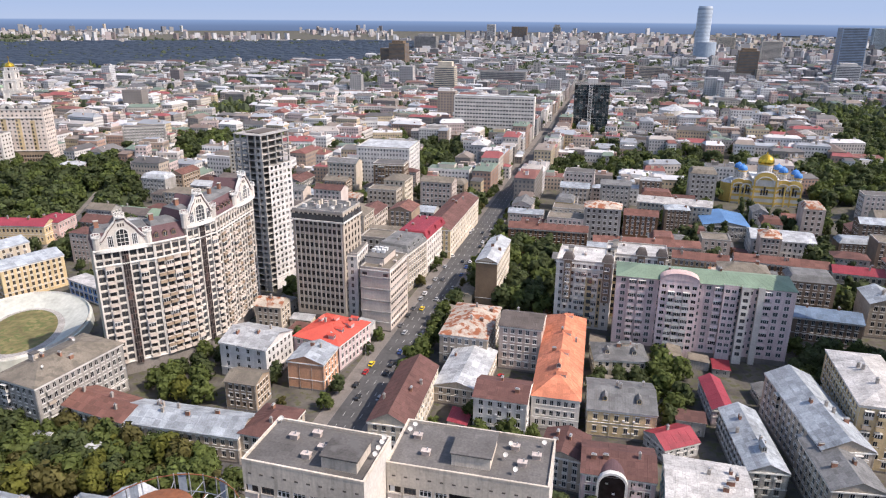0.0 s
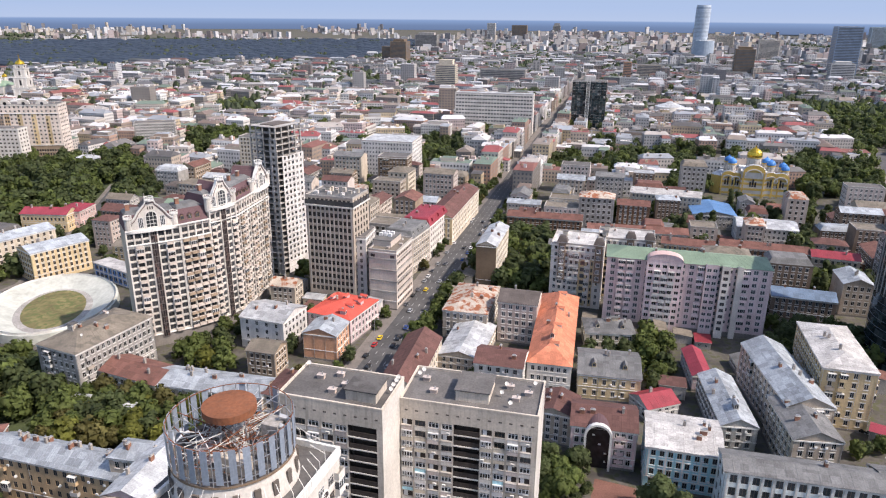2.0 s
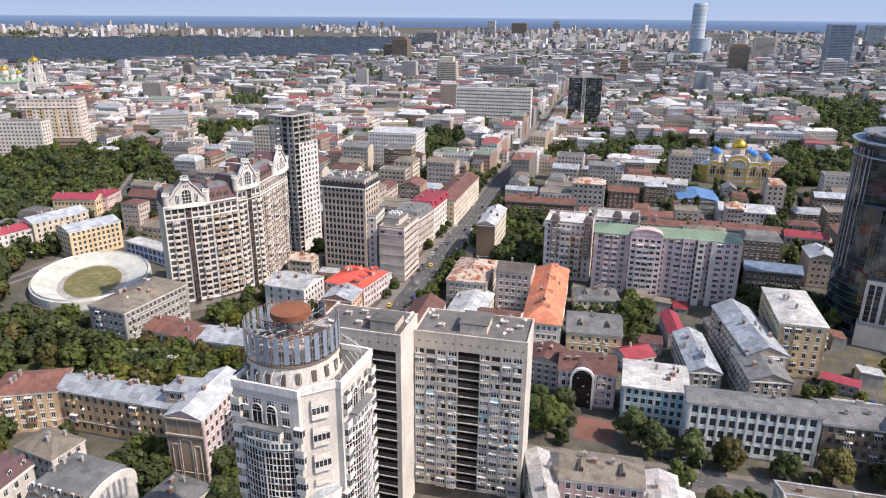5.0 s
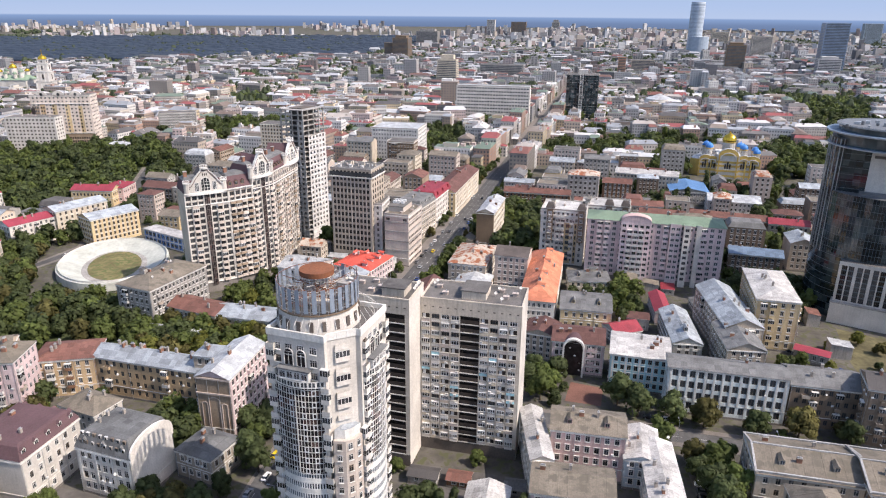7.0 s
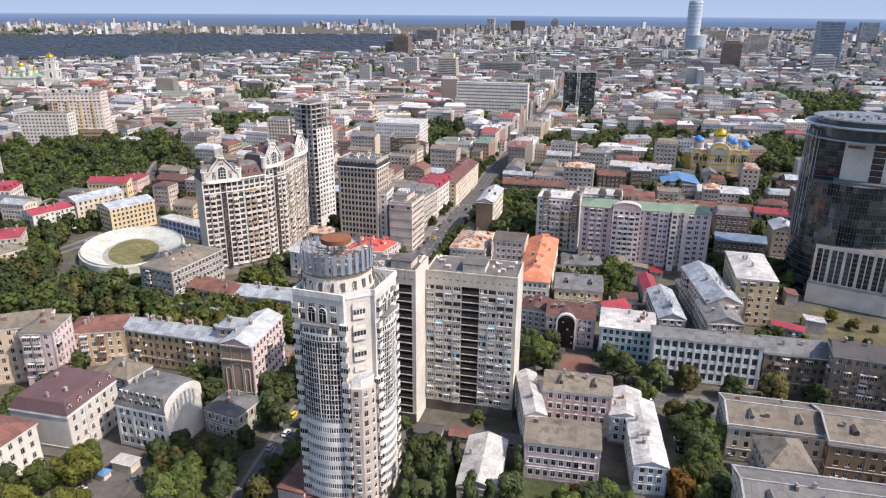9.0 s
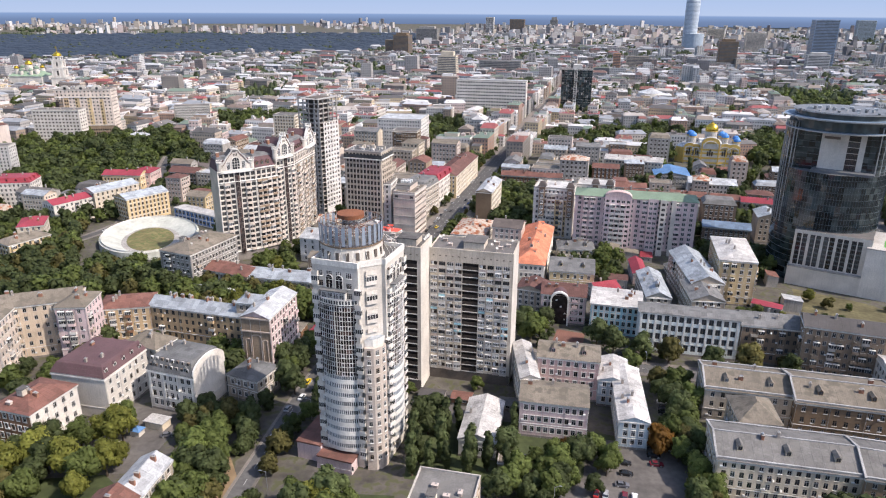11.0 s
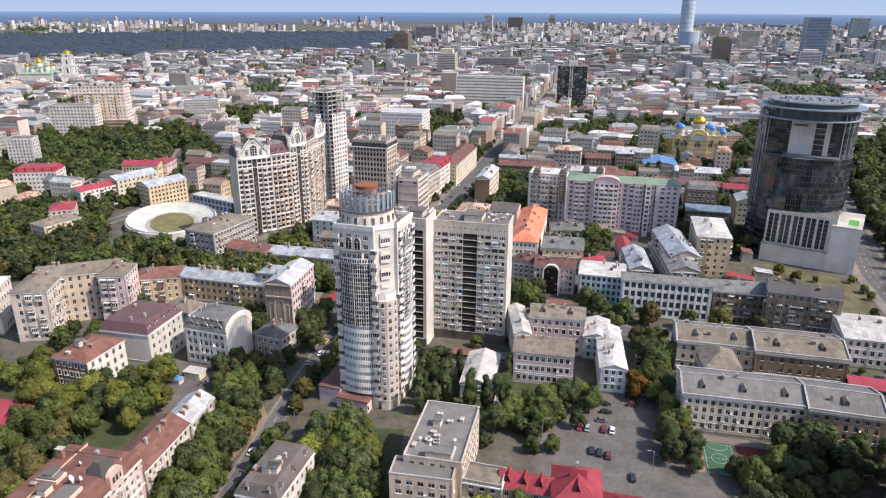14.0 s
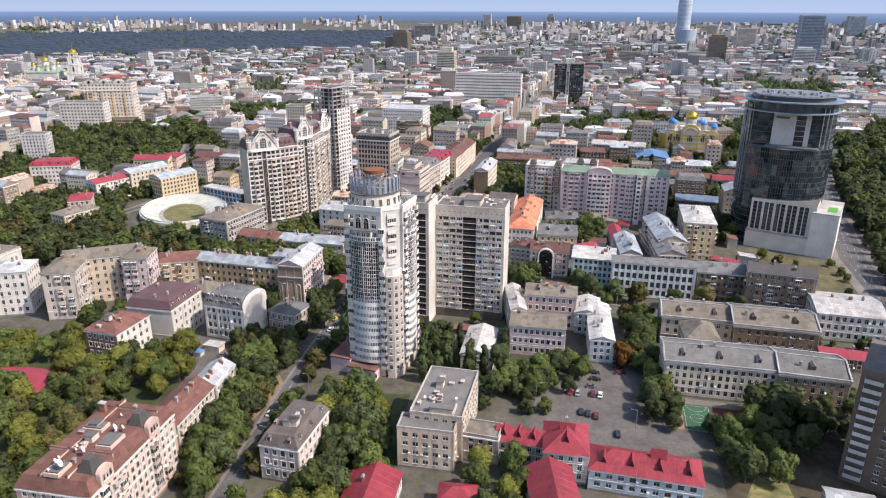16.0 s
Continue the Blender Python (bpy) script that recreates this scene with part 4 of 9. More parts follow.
for k in range(30):
    an = 12 * k
    x, y = 10.2 * math.cos(radians(an)), 10.2 * math.sin(radians(an))
    frame_ring.bar((x, y, TH + 5.0), (x, y, TH + 11.1), 0.09, METAL)
    x2, y2 = 10.2 * math.cos(radians(an + 12)), 10.2 * math.sin(radians(an + 12))
    for z in (5.8, 8.2, 10.9):
        frame_ring.bar((x, y, TH + z), (x2, y2, TH + z), 0.08, METAL if z < 10 else RUST)
    x3, y3 = 6.5 * math.cos(radians(an + 6)), 6.5 * math.sin(radians(an + 6))
    if k % 2 == 0:
        frame_ring.bar((x, y, TH + 10), (x3, y3, TH + 9), 0.07, METAL)
        frame_ring.bar((x, y, TH + 8), (x3, y3, TH + 5.0), 0.07, RUST)
place("crown_frame", frame_ring, TW, CROWN)
for k in range(30):
    if not 3 < k < 12 or k % 3 == 0:
        place("panel", pd, TW, CROWN @ pose(0, 0, 0, 0, 0, 12 * k + 96) @ pose(0, -10.35, TH + 5.4))
q = Mesh()
q.prism(circle(4.4, 32), TH + 11.6, TH + 12.8, RUST)
q.face([(x, y, TH + 11.6) for x, y in reversed(circle(4.4, 32))], RUST)
place("rusty_disc", q, TW, CROWN)
q = Mesh()
rng = random.Random(3)
for k in range(8):
    x, y = 3.2 * math.cos(radians(45 * k)), 3.2 * math.sin(radians(45 * k))
    q.bar((x, y, TH + 4.6), (x * 0.8, y * 0.8, TH + 11.6), 0.14, METAL)
for k in range(120):
    a1, a2 = rng.uniform(0, 360), rng.uniform(0, 360)
    r1, r2 = rng.uniform(2, 9.5), rng.uniform(2, 9.5)
    q.bar((r1 * math.cos(radians(a1)), r1 * math.sin(radians(a1)), TH + rng.uniform(5.3, 9)), (r2 * math.cos(radians(a2)), r2 * math.sin(radians(a2)), TH + rng.uniform(5.5, 11)), 0.07, rng.choice((METAL, RUST, TRIM)))
place("truss_frame", q, TW, CROWN)
for x, y, w, d, h, m in ((-3, 1, 4, 2.4, 3.2, "white"), (3.5, 3, 3, 3, 4.6, "concrete"), (1, -4.5, 5, 2, 2.4, "panel"), (-5, -3, 2.6, 3.4, 2.0, "rose")):
    q = Mesh()
    q.box(x - w / 2, y - d / 2, TH + 4.6, x + w / 2, y + d / 2, TH + 4.6 + h, WALL[m])
    place("roof_house", q, TW)
for x, y in ((5.5, 4), (7, 1.5)):
    q = Mesh()
    q.bar((x, y, TH + 4.6), (x, y, TH + 9.4), 0.45, METAL, 10)
    q.bar((x, y, TH + 9.4), (x - 1.2, y - 0.6, TH + 10), 0.45, METAL, 10)
    place("vent_pipe", q, TW)
q = Mesh()
for k in range(34):
    an = radians(360 * k / 34)
    x, y = math.cos(an), math.sin(an)
    ro = min(S / max(abs(x), abs(y), 0.01), 13.0) * 0.97
    ro = max(ro, 11.6)
    q.bar((x * 10.1, y * 10.1, TH + 4.5), (x * ro, y * ro, TH + 2.6), 0.06, TRIM)
    q.bar((x * ro, y * ro, TH + 1.0), (x * ro, y * ro, TH + 2.6), 0.06, TRIM)
tagged(place("pergola", q, TW), kind="stuff")
# podium of the tower
q = Mesh()
q.box(-20, -S - 2, 0, -S, 6, 6.0, WALL["rose"])
q.box(-20.3, -S - 2.3, 6.0, -S, 6.3, 6.5, ROOF["redbrown"], True)
q.box(-S, -S - 5, 0, 2, -S, 4.4, WALL["rose"])
q.box(-S, -S - 5.3, 4.4, 2.3, -S, 4.9, ROOF["redbrown"], True)
place("podium", q, TW)
for k in range(5):
    place("window", window_mesh(1.8, 1.6), TW, pose(-S + 1.5 + k * 2.8, -S - 5, 1.6))
    place("window", window_mesh(1.6, 1.6), TW, pose(-20, 4 - k * 3.4, 2.4, 0, 0, -90))


# the curved apartment complex with two gables
FIN_DARK = mat("bronze_mullion", (0.13, 0.11, 0.10), rough=0.4, streak=0.0, bump=0.0)


def gable(wing, ga, h, hw, i):
    """A curved white gable with an arched window, side lights, balustrade, corner turrets and the steep roof behind it."""
    prof = [(-hw, 0), (-hw, 3.4), (-hw + 1.8, 3.8), (-hw * 0.66, 5.4), (-hw * 0.54, 7.2), (-hw * 0.36, 9.0), (-2.0, 10.4), (-1.7, 11.4), (1.7, 11.4), (2.0, 10.4), (hw * 0.36, 9.0), (hw * 0.54, 7.2), (hw * 0.66, 5.4), (hw - 1.8, 3.8), (hw, 3.4), (hw, 0)]
    g = Mesh()
    g.face([(ga + x, -0.2, h + z) for x, z in reversed(prof)], WALL["ivory"])
    g.face([(ga + x, 1.2, h + z) for x, z in prof], WALL["ivory"])
    for (xa, za), (xb, zb) in zip(prof, prof[1:]):
        g.face([(ga + xa, -0.2, h + za), (ga + xa, 1.2, h + za), (ga + xb, 1.2, h + zb), (ga + xb, -0.2, h + zb)], TRIM)
    ob = place("gable", g, wing)
    g = Mesh()
    for (xa, za), (xb, zb) in zip(prof[1:-1], prof[2:-1]):
        g.bar((ga + xa, -0.35, h + za), (ga + xb, -0.35, h + zb), 0.3, TRIM)
        g.bar((ga + xa * 0.93, -0.28, h + za - 0.75), (ga + xb * 0.93, -0.28, h + zb - 0.75), 0.16, ROOF["plum"])
    place("coping_moulding", g, ob)
    # arched window with white bars
    arch = [(-2.0, 0.4), (2.0, 0.4), (2.0, 5.0)] + [(2.0 * math.cos(radians(t)), 5.0 + 2.0 * math.sin(radians(t))) for t in range(20, 180, 20)] + [(-2.0, 5.0)]
    g = Mesh()
    g.face([(ga + x, -0.26, h + z) for x, z in arch], GLASS)
    aw = place("arched_window", g, ob)
    g = Mesh()
    for x in (-0.7, 0.7):
        g.bar((ga + x, -0.32, h + 0.4), (ga + x, -0.32, h + 6.7), 0.11, TRIM)
    for z in (1.9, 3.5, 5.0):
        g.bar((ga - 2, -0.32, h + z), (ga + 2, -0.32, h + z), 0.11, TRIM)
    for (xa, za), (xb, zb) in zip(arch, arch[1:] + arch[:1]):
        g.bar((ga + xa * 1.12, -0.34, h + za * 1.03), (ga + xb * 1.12, -0.34, h + zb * 1.03), 0.3, TRIM)
    place("arch_moulding", g, aw)
    for x0 in (-4.2, 4.2):
        place("window", window_mesh(2.0, 4.4, "loggia"), ob, pose(ga + x0, -0.42, h + 0.5))
    for x0 in (-hw + 1.3, hw - 1.3):
        g = Mesh()
        g.face([(ga + x0 + 0.5 * math.cos(radians(t)), -0.27, h + 2.2 + 0.5 * math.sin(radians(t))) for t in range(0, 360, 36)], GLASS)
        for t in range(0, 360, 36):
            g.bar((ga + x0 + 0.6 * math.cos(radians(t)), -0.3, h + 2.2 + 0.6 * math.sin(radians(t))), (ga + x0 + 0.6 * math.cos(radians(t + 36)), -0.3, h + 2.2 + 0.6 * math.sin(radians(t + 36))), 0.12, TRIM)
        place("round_window", g, ob)
    for x0 in (-0.9, 0.0, 0.9):
        g = Mesh()
        g.box(ga + x0 - 0.22, -0.28, h + 8.0, ga + x0 + 0.22, -0.15, h + 9.2, RECESS_SHADE, True)
        place("slot", g, ob)
    # little balustrade on the top and on the corner turrets
    for cx, cy, r, z0, z1 in ((ga, 0.5, 1.9, 11.4, 13.0), (ga - hw + 0.5, 0.6, 1.7, 4.6, 6.0), (ga + hw - 0.5, 0.6, 1.7, 4.6, 6.0)):
        g = Mesh()
        if z0 < 11:
            g.prism(circle(1.4, 10, cx, cy), h - 1.0, h + 4.6, WALL["ivory"])
        g.prism(circle(r, 10, cx, cy), h + z0, h + z0 + 0.4, TRIM)
        for x, y in circle(r - 0.15, 10, cx, cy):
            g.bar((x, y, h + z0 + 0.3), (x, y, h + z1), 0.14, TRIM)
        pts = circle(r - 0.1, 10, cx, cy)
        for k in range(10):
            g.bar((*pts[k], h + z1), (*pts[(k + 1) % 10], h + z1), 0.16, TRIM)
        place("corner_turret" if z0 < 11 else "balustrade", g, wing)
    # curved cornice below the gable
    g = Mesh()
    arc = bow(ga - hw, ga + hw, -0.5, 1.1, 10)
    for (xa, ya), (xb, yb) in zip(arc, arc[1:]):
        g.face([(xa, ya, h - 1.2), (xb, yb, h - 1.2), (xb, yb, h - 0.1), (xa, ya, h - 0.1)], TRIM)
        g.face([(xa, ya, h - 0.1), (xb, yb, h - 0.1), (xb, 0, h - 0.1), (xa, 0, h - 0.1)], TRIM)
        g.face([(xa, 0, h - 1.2), (xb, 0, h - 1.2), (xb, yb, h - 1.2), (xa, ya, h - 1.2)], TRIM)
    place("bowed_cornice", g, wing)
    # the steep dark roof running back
    g = Mesh()
    q0, rz, back = hw * 0.7, 10.0, 13.5
    for s in (-1, 1):
        p = [(ga + s * q0, 1.2, h + 2.0), (ga, 1.2, h + rz), (ga, back, h + rz), (ga + s * q0, back, h + 2.0)]
        g.face(p if s < 0 else p[::-1], ROOF["plum" if i else "dark"])
    g.face([(ga + q0, back, h + 2.0), (ga, back, h + rz), (ga - q0, back, h + 2.0)], WALL["brown"])
    place("cross_roof", g, wing)


def complex_block():
    e = base_at("apartment_complex", 0, 0, 0, 0, "large cream apartment complex with curved gables and dark mansard roofs", "building")
    pts = [(-141.5, 231.6), (-124.0, 243.6), (-115.0, 253.0), (-107.9, 266.0), (-104.0, 301.0)]
    for p in pts:
        FOOT.append((p[0] - 7, p[1] + 7, 18, 18, 40))
    FOOT.append((-113, 288, 22, 26, -6))
    tops = (53.0, 53.0, 57.0, 57.0)
    colsn, base_h, fh = (7, 4, 5, 13), 6.0, 3.05
    for i in range(4):
        p0, p1, h = pts[i], pts[i + 1], tops[i]
        ln = math.hypot(p1[0] - p0[0], p1[1] - p0[1])
        ux, uy = (p1[0] - p0[0]) / ln, (p1[1] - p0[1]) / ln
        nx, ny = -uy, ux
        turn = math.degrees(math.atan2(uy, ux))
        m = pose(p0[0], p0[1], 0, 0, 0, turn)
        wing = new("wing")
        wing.parent = e
        wing.matrix_basis = m
        n = int((h - base_h) / fh)
        q = Mesh()
        rows = [(base_h + k * fh + 0.55, base_h + k * fh + 2.6) for k in range(n)]
        wallm = WALL["ivory"] if i % 2 == 0 else WALL["bisque"]
        c = even_cols(ln, colsn[i], 2.3, 0.2)
        seats = wall_face(q, (0, 0), (ln, 0), 0, h, c, rows, wallm, 0.45)
        dp = 17.0
        q.face([(ln, 0, 0), (ln, dp, 0), (ln, dp, h), (ln, 0, h)], wallm)
        q.face([(ln, dp, 0), (0, dp, 0), (0, dp, h), (ln, dp, h)], wallm)
        q.face([(0, dp, 0), (0, 0, 0), (0, 0, h), (0, dp, h)], WALL["cream"])
        q.ring([(-0.1, -0.12), (ln, -0.12), (ln, dp), (-0.1, dp)], 0, [(-0.1, -0.12), (ln, -0.12), (ln, dp), (-0.1, dp)], 5.2, PLINTH)
        place("wall", q, wing)
        set_windows(seats, wing, "dark", False)
        bal = ((1, 5), (0, 1, 2, 3), (0, 4), (1, 2, 5, 6, 10))[i]
        red = i in (1, 3)
        for mm, ww, hh, ci, ri in seats:
            if ci in bal and ri < n - 1:
                hue = ("clay" if ri % 3 else "bisque") if red and ci % 3 != 2 else "bisque"
                place("balcony", balcony_mesh(ww + 0.5, 1.3, hue, (ri * 5 + ci * 3) % 7 == 0), wing, mm @ pose(0, 0, -0.85))
        # pale piers between the window bays, in two heights
        for k in range(colsn[i] + 1):
            x = 0.2 + (ln - 0.4) * k / colsn[i]
            g = Mesh()
            g.box(x - 0.28, -0.45, 5.2, x + 0.28, 0.02, h - 0.3, WALL["ivory"])
            g.box(x - 0.36, -0.55, h - 8.2, x + 0.36, 0.02, h - 7.4, TRIM, True)
            place("pier", g, wing)
        for k in range(1, n):
            g = Mesh()
            g.box(0, -0.18, base_h + k * fh - 0.14, ln, 0.02, base_h + k * fh + 0.14, WALL["ivory"], True)
            place("floor_band", g, wing)
        if i in (0, 2):
            c0 = ln / 2
            g = Mesh()
            k = 4.0
            while k < h - 0.5:
                for s in (-1.0, -0.33, 0.34):
                    g.face([(c0 + s * 1.15, -0.62, k), (c0 + (s + 0.66) * 1.15, -0.62, k), (c0 + (s + 0.66) * 1.15, -0.62, k + fh / 2), (c0 + s * 1.15, -0.62, k + fh / 2)], CURTAIN)
                k += fh / 2
            strip_ob = place("glazed_strip", g, wing)
            g = Mesh()
            for s in (-1.2, -0.38, 0.38, 1.2):
                g.box(c0 + s - 0.07, -0.72, 4, c0 + s + 0.07, 0.02, h, FIN_DARK)
            for k in range(n + 1):
                g.box(c0 - 1.25, -0.7, 4 + k * fh, c0 + 1.25, -0.5, 4.3 + k * fh, FIN_DARK, True)
            tagged(place("mullion_grid", g, strip_ob), kind="stuff")
        for z, k in ((h - 0.4, 0.9), (h - 6.6, 0.7), (5.2, 0.5)):
            g = Mesh()
            g.box(0, -k, z, ln, 0.02, z + 0.45, TRIM, True)
            place("cornice", g, wing)
        # dark mansard storey behind the gables, with small dormers
        roof = Mesh()
        r0 = [(0, 0.5), (ln, 0.5), (ln, dp), (0, dp)]
        r1 = [(0.9, 3.0), (ln - 0.9, 3.0), (ln - 0.9, dp - 3), (0.9, dp - 3)]
        roof.ring(r0, h, r1, h + 5.6, ROOF["plum"])
        r2 = [(2.0, 6.5), (ln - 2.0, 6.5), (ln - 2.0, dp - 5), (2.0, dp - 5)]
        roof.ring(r1, h + 5.6, r2, h + 6.6, ROOF["slate"])
        roof.face([(x, y, h + 6.6) for x, y in r2], ROOF["slate"])
        top = place("roof", roof, wing)
        for k in range(int(ln / 3.4)):
            place("dormer", dormer_mesh(WALL["brown"], ROOF["plum"], 1.2), top, pose(1.8 + k * 3.4, 1.0, h + 1.2))
        for k in range(max(1, int(ln / 9))):
            g = Mesh()
            g.box(-0.8, -0.6, 0, 0.8, 0.6, 2.6, BRICKY)
            g.box(-0.95, -0.75, 2.6, 0.95, 0.75, 2.9, COPING, True)
            place("chimney", g, top, pose(3 + k * 9, 8, h + 6.4))
        for ga in ((ln / 2, ) if i in (0, 2) else ((ln * 0.8,) if i == 3 else ())):
            gable(wing, ga, h, min(ln / 2, 9.4), i)
    return e


complex_block()


# the unfinished concrete tower
def shell_tower():
    e = base_at("unfinished_tower", -104.6, 323.0, 0, -23.6, "bare concrete frame of an unfinished tower, open storeys on one side", "tower")
    w, d, h, fh = 17.5, 21.5, 81.0, 3.12
    FOOT.append((-104.6 + 1, 323 + 7, 24, 26, -23.6))
    n = 26
    CON = WALL["concrete"]
    for k in range(1, n + 1):
        q = Mesh()
        q.prism([(-w, 0), (-w * 0.5, -0.9), (0, 0), (0.4, d * 0.5), (0, d), (-w, d)], k * fh - 0.3, k * fh, CON)
        q.face([(x, y, k * fh - 0.3) for x, y in reversed([(-w, 0), (-w * 0.5, -0.9), (0, 0), (0.4, d * 0.5), (0, d), (-w, d)])], CON)
        place("floor_slab", q, e)
    for x, y in ((-w + 0.6, 0.5), (-w * 0.72, -0.1), (-w * 0.45, -0.5), (-w * 0.2, 0), (-0.5, 0.5), (-0.5, d * 0.25), (-0.3, d * 0.5), (-0.5, d * 0.75), (-0.6, d - 0.6)):
        q = Mesh()
        q.box(x - 0.35, y - 0.35, 0, x + 0.35, y + 0.35, h, CON)
        place("column", q, e)
    q = Mesh()
    q.box(-w + 4, 4.5, 0, -4.5, d - 3, h + 0.5, WALL["dark"])
    place("core", q, e)
    q = Mesh()
    rows = [(k * fh + 0.9, k * fh + 2.5) for k in range(2, 21)]
    wall_face(q, (0.2, 4.0), (0.35, d - 0.2), 0, 21 * fh, even_cols(d - 4.4, 5, 1.6, 0.5), rows, WALL["white"])
    place("infill_wall", q, e)
    q = Mesh()
    rows = [(k * fh + 0.9, k * fh + 2.5) for k in range(2, 24)]
    wall_face(q, (-4.4, -0.35), (0.1, 0.1), 0, 24 * fh, even_cols(4.4, 1, 1.8, 0.5), rows, WALL["concrete"])
    place("infill_wall", q, e)
    for k in range(3, 26):
        q = Mesh()
        q.box(-w + 0.8, 0.0, k * fh, -w * 0.52, 0.12, k * fh + 0.9, WALL["panel"])
        place("spandrel", q, e)
    return e


shell_tower()


# the pink apartment block with its bays
PK = house(96.1, 274.3, 70, 18, -11.5, 33.5, 10, "blush", "hip", "green", "pink ten-storey apartment block with a green roof and white balconies", rh=2.6, cols=18, side=5, win=(2.0, 1.9), style="plain", chimneys=5,
           base=3.0, course=False, kind="apartment_block", balconies=[("f", 1), ("f", 2), ("f", 10), ("f", 11), ("f", 13), ("f", 15)], faces="fr")
for x0, x1, dp, m, arch in ((-17.5, -2.0, 2.2, "blush", True), (7.5, 13.0, 1.6, "blush", False), (14.2, 17.6, 2.6, "ivory", False), (20.6, 23.0, 1.6, "ivory", False)):
    q = Mesh()
    n = max(1, round((x1 - x0) / 3.4))
    rows = [(3 + k * 2.99 + 0.8, 3 + k * 2.99 + 2.4) for k in range(10)]
    st = wall_face(q, (x0, -9 - dp), (x1, -9 - dp), 0, 34.2, even_cols(x1 - x0, n, 1.9, 0.3), rows, WALL[m])
    q.face([(x1, -9 - dp, 0), (x1, -8.9, 0), (x1, -8.9, 34.2), (x1, -9 - dp, 34.2)], WALL[m])
    q.face([(x0, -8.9, 0), (x0, -9 - dp, 0), (x0, -9 - dp, 34.2), (x0, -8.9, 34.2)], WALL[m])
    q.face([(x0, -9 - dp, 34.2), (x1, -9 - dp, 34.2), (x1, -8.9, 34.2), (x0, -8.9, 34.2)], ROOF["green"])
    bay = place("bay", q, PK)
    set_windows(st, bay, "plain", False)
    for mm, ww, hh, ci, ri in st:
        if arch and ci in (1, 2, 3) and ri < 9:
            place("balcony", balcony_mesh(ww + 0.9, 1.0, "white", (ri + ci) % 2), bay, mm @ pose(0, 0, -0.8))
    if arch:
        q = Mesh()
        c, r = (x0 + x1) / 2, (x1 - x0) / 2
        front = [(c + r * math.cos(radians(t)), 34.2 + 0.42 * r * math.sin(radians(t))) for t in range(0, 181, 15)]
        q.face([(x, -9.1 - dp, z) for x, z in front], WALL["rose"])
        for k in range(12):
            (xa, za), (xb, zb) = front[k], front[k + 1]
            q.face([(xa, -9.3 - dp, za), (xa, -6, za), (xb, -6, zb), (xb, -9.3 - dp, zb)], WALL["pink"])
        q.face([(x, -6, z) for x, z in reversed(front)], WALL["rose"])
        place("arched_pediment", q, bay)


# the round glass hotel tower on its stone podium
TEAL = mat("teal_curtain_glass", (0.03, 0.045, 0.05), rough=0.06, var=0.5, grain=0.3, streak=0.0, bump=0.06, spec=0.7, rand=0.2, islands=((0.012, 0.02, 0.024), (0.03, 0.045, 0.05), (0.02, 0.032, 0.036), (0.05, 0.07, 0.075), (0.016, 0.026, 0.03), (0.08, 0.10, 0.10)))
SPAN = mat("spandrel_grey", (0.085, 0.105, 0.115), rough=0.35, streak=0.0, bump=0.0)
FIN = mat("facade_fin", (0.36, 0.38, 0.39), rough=0.4, metal=0.3, streak=0.1, bump=0.0)


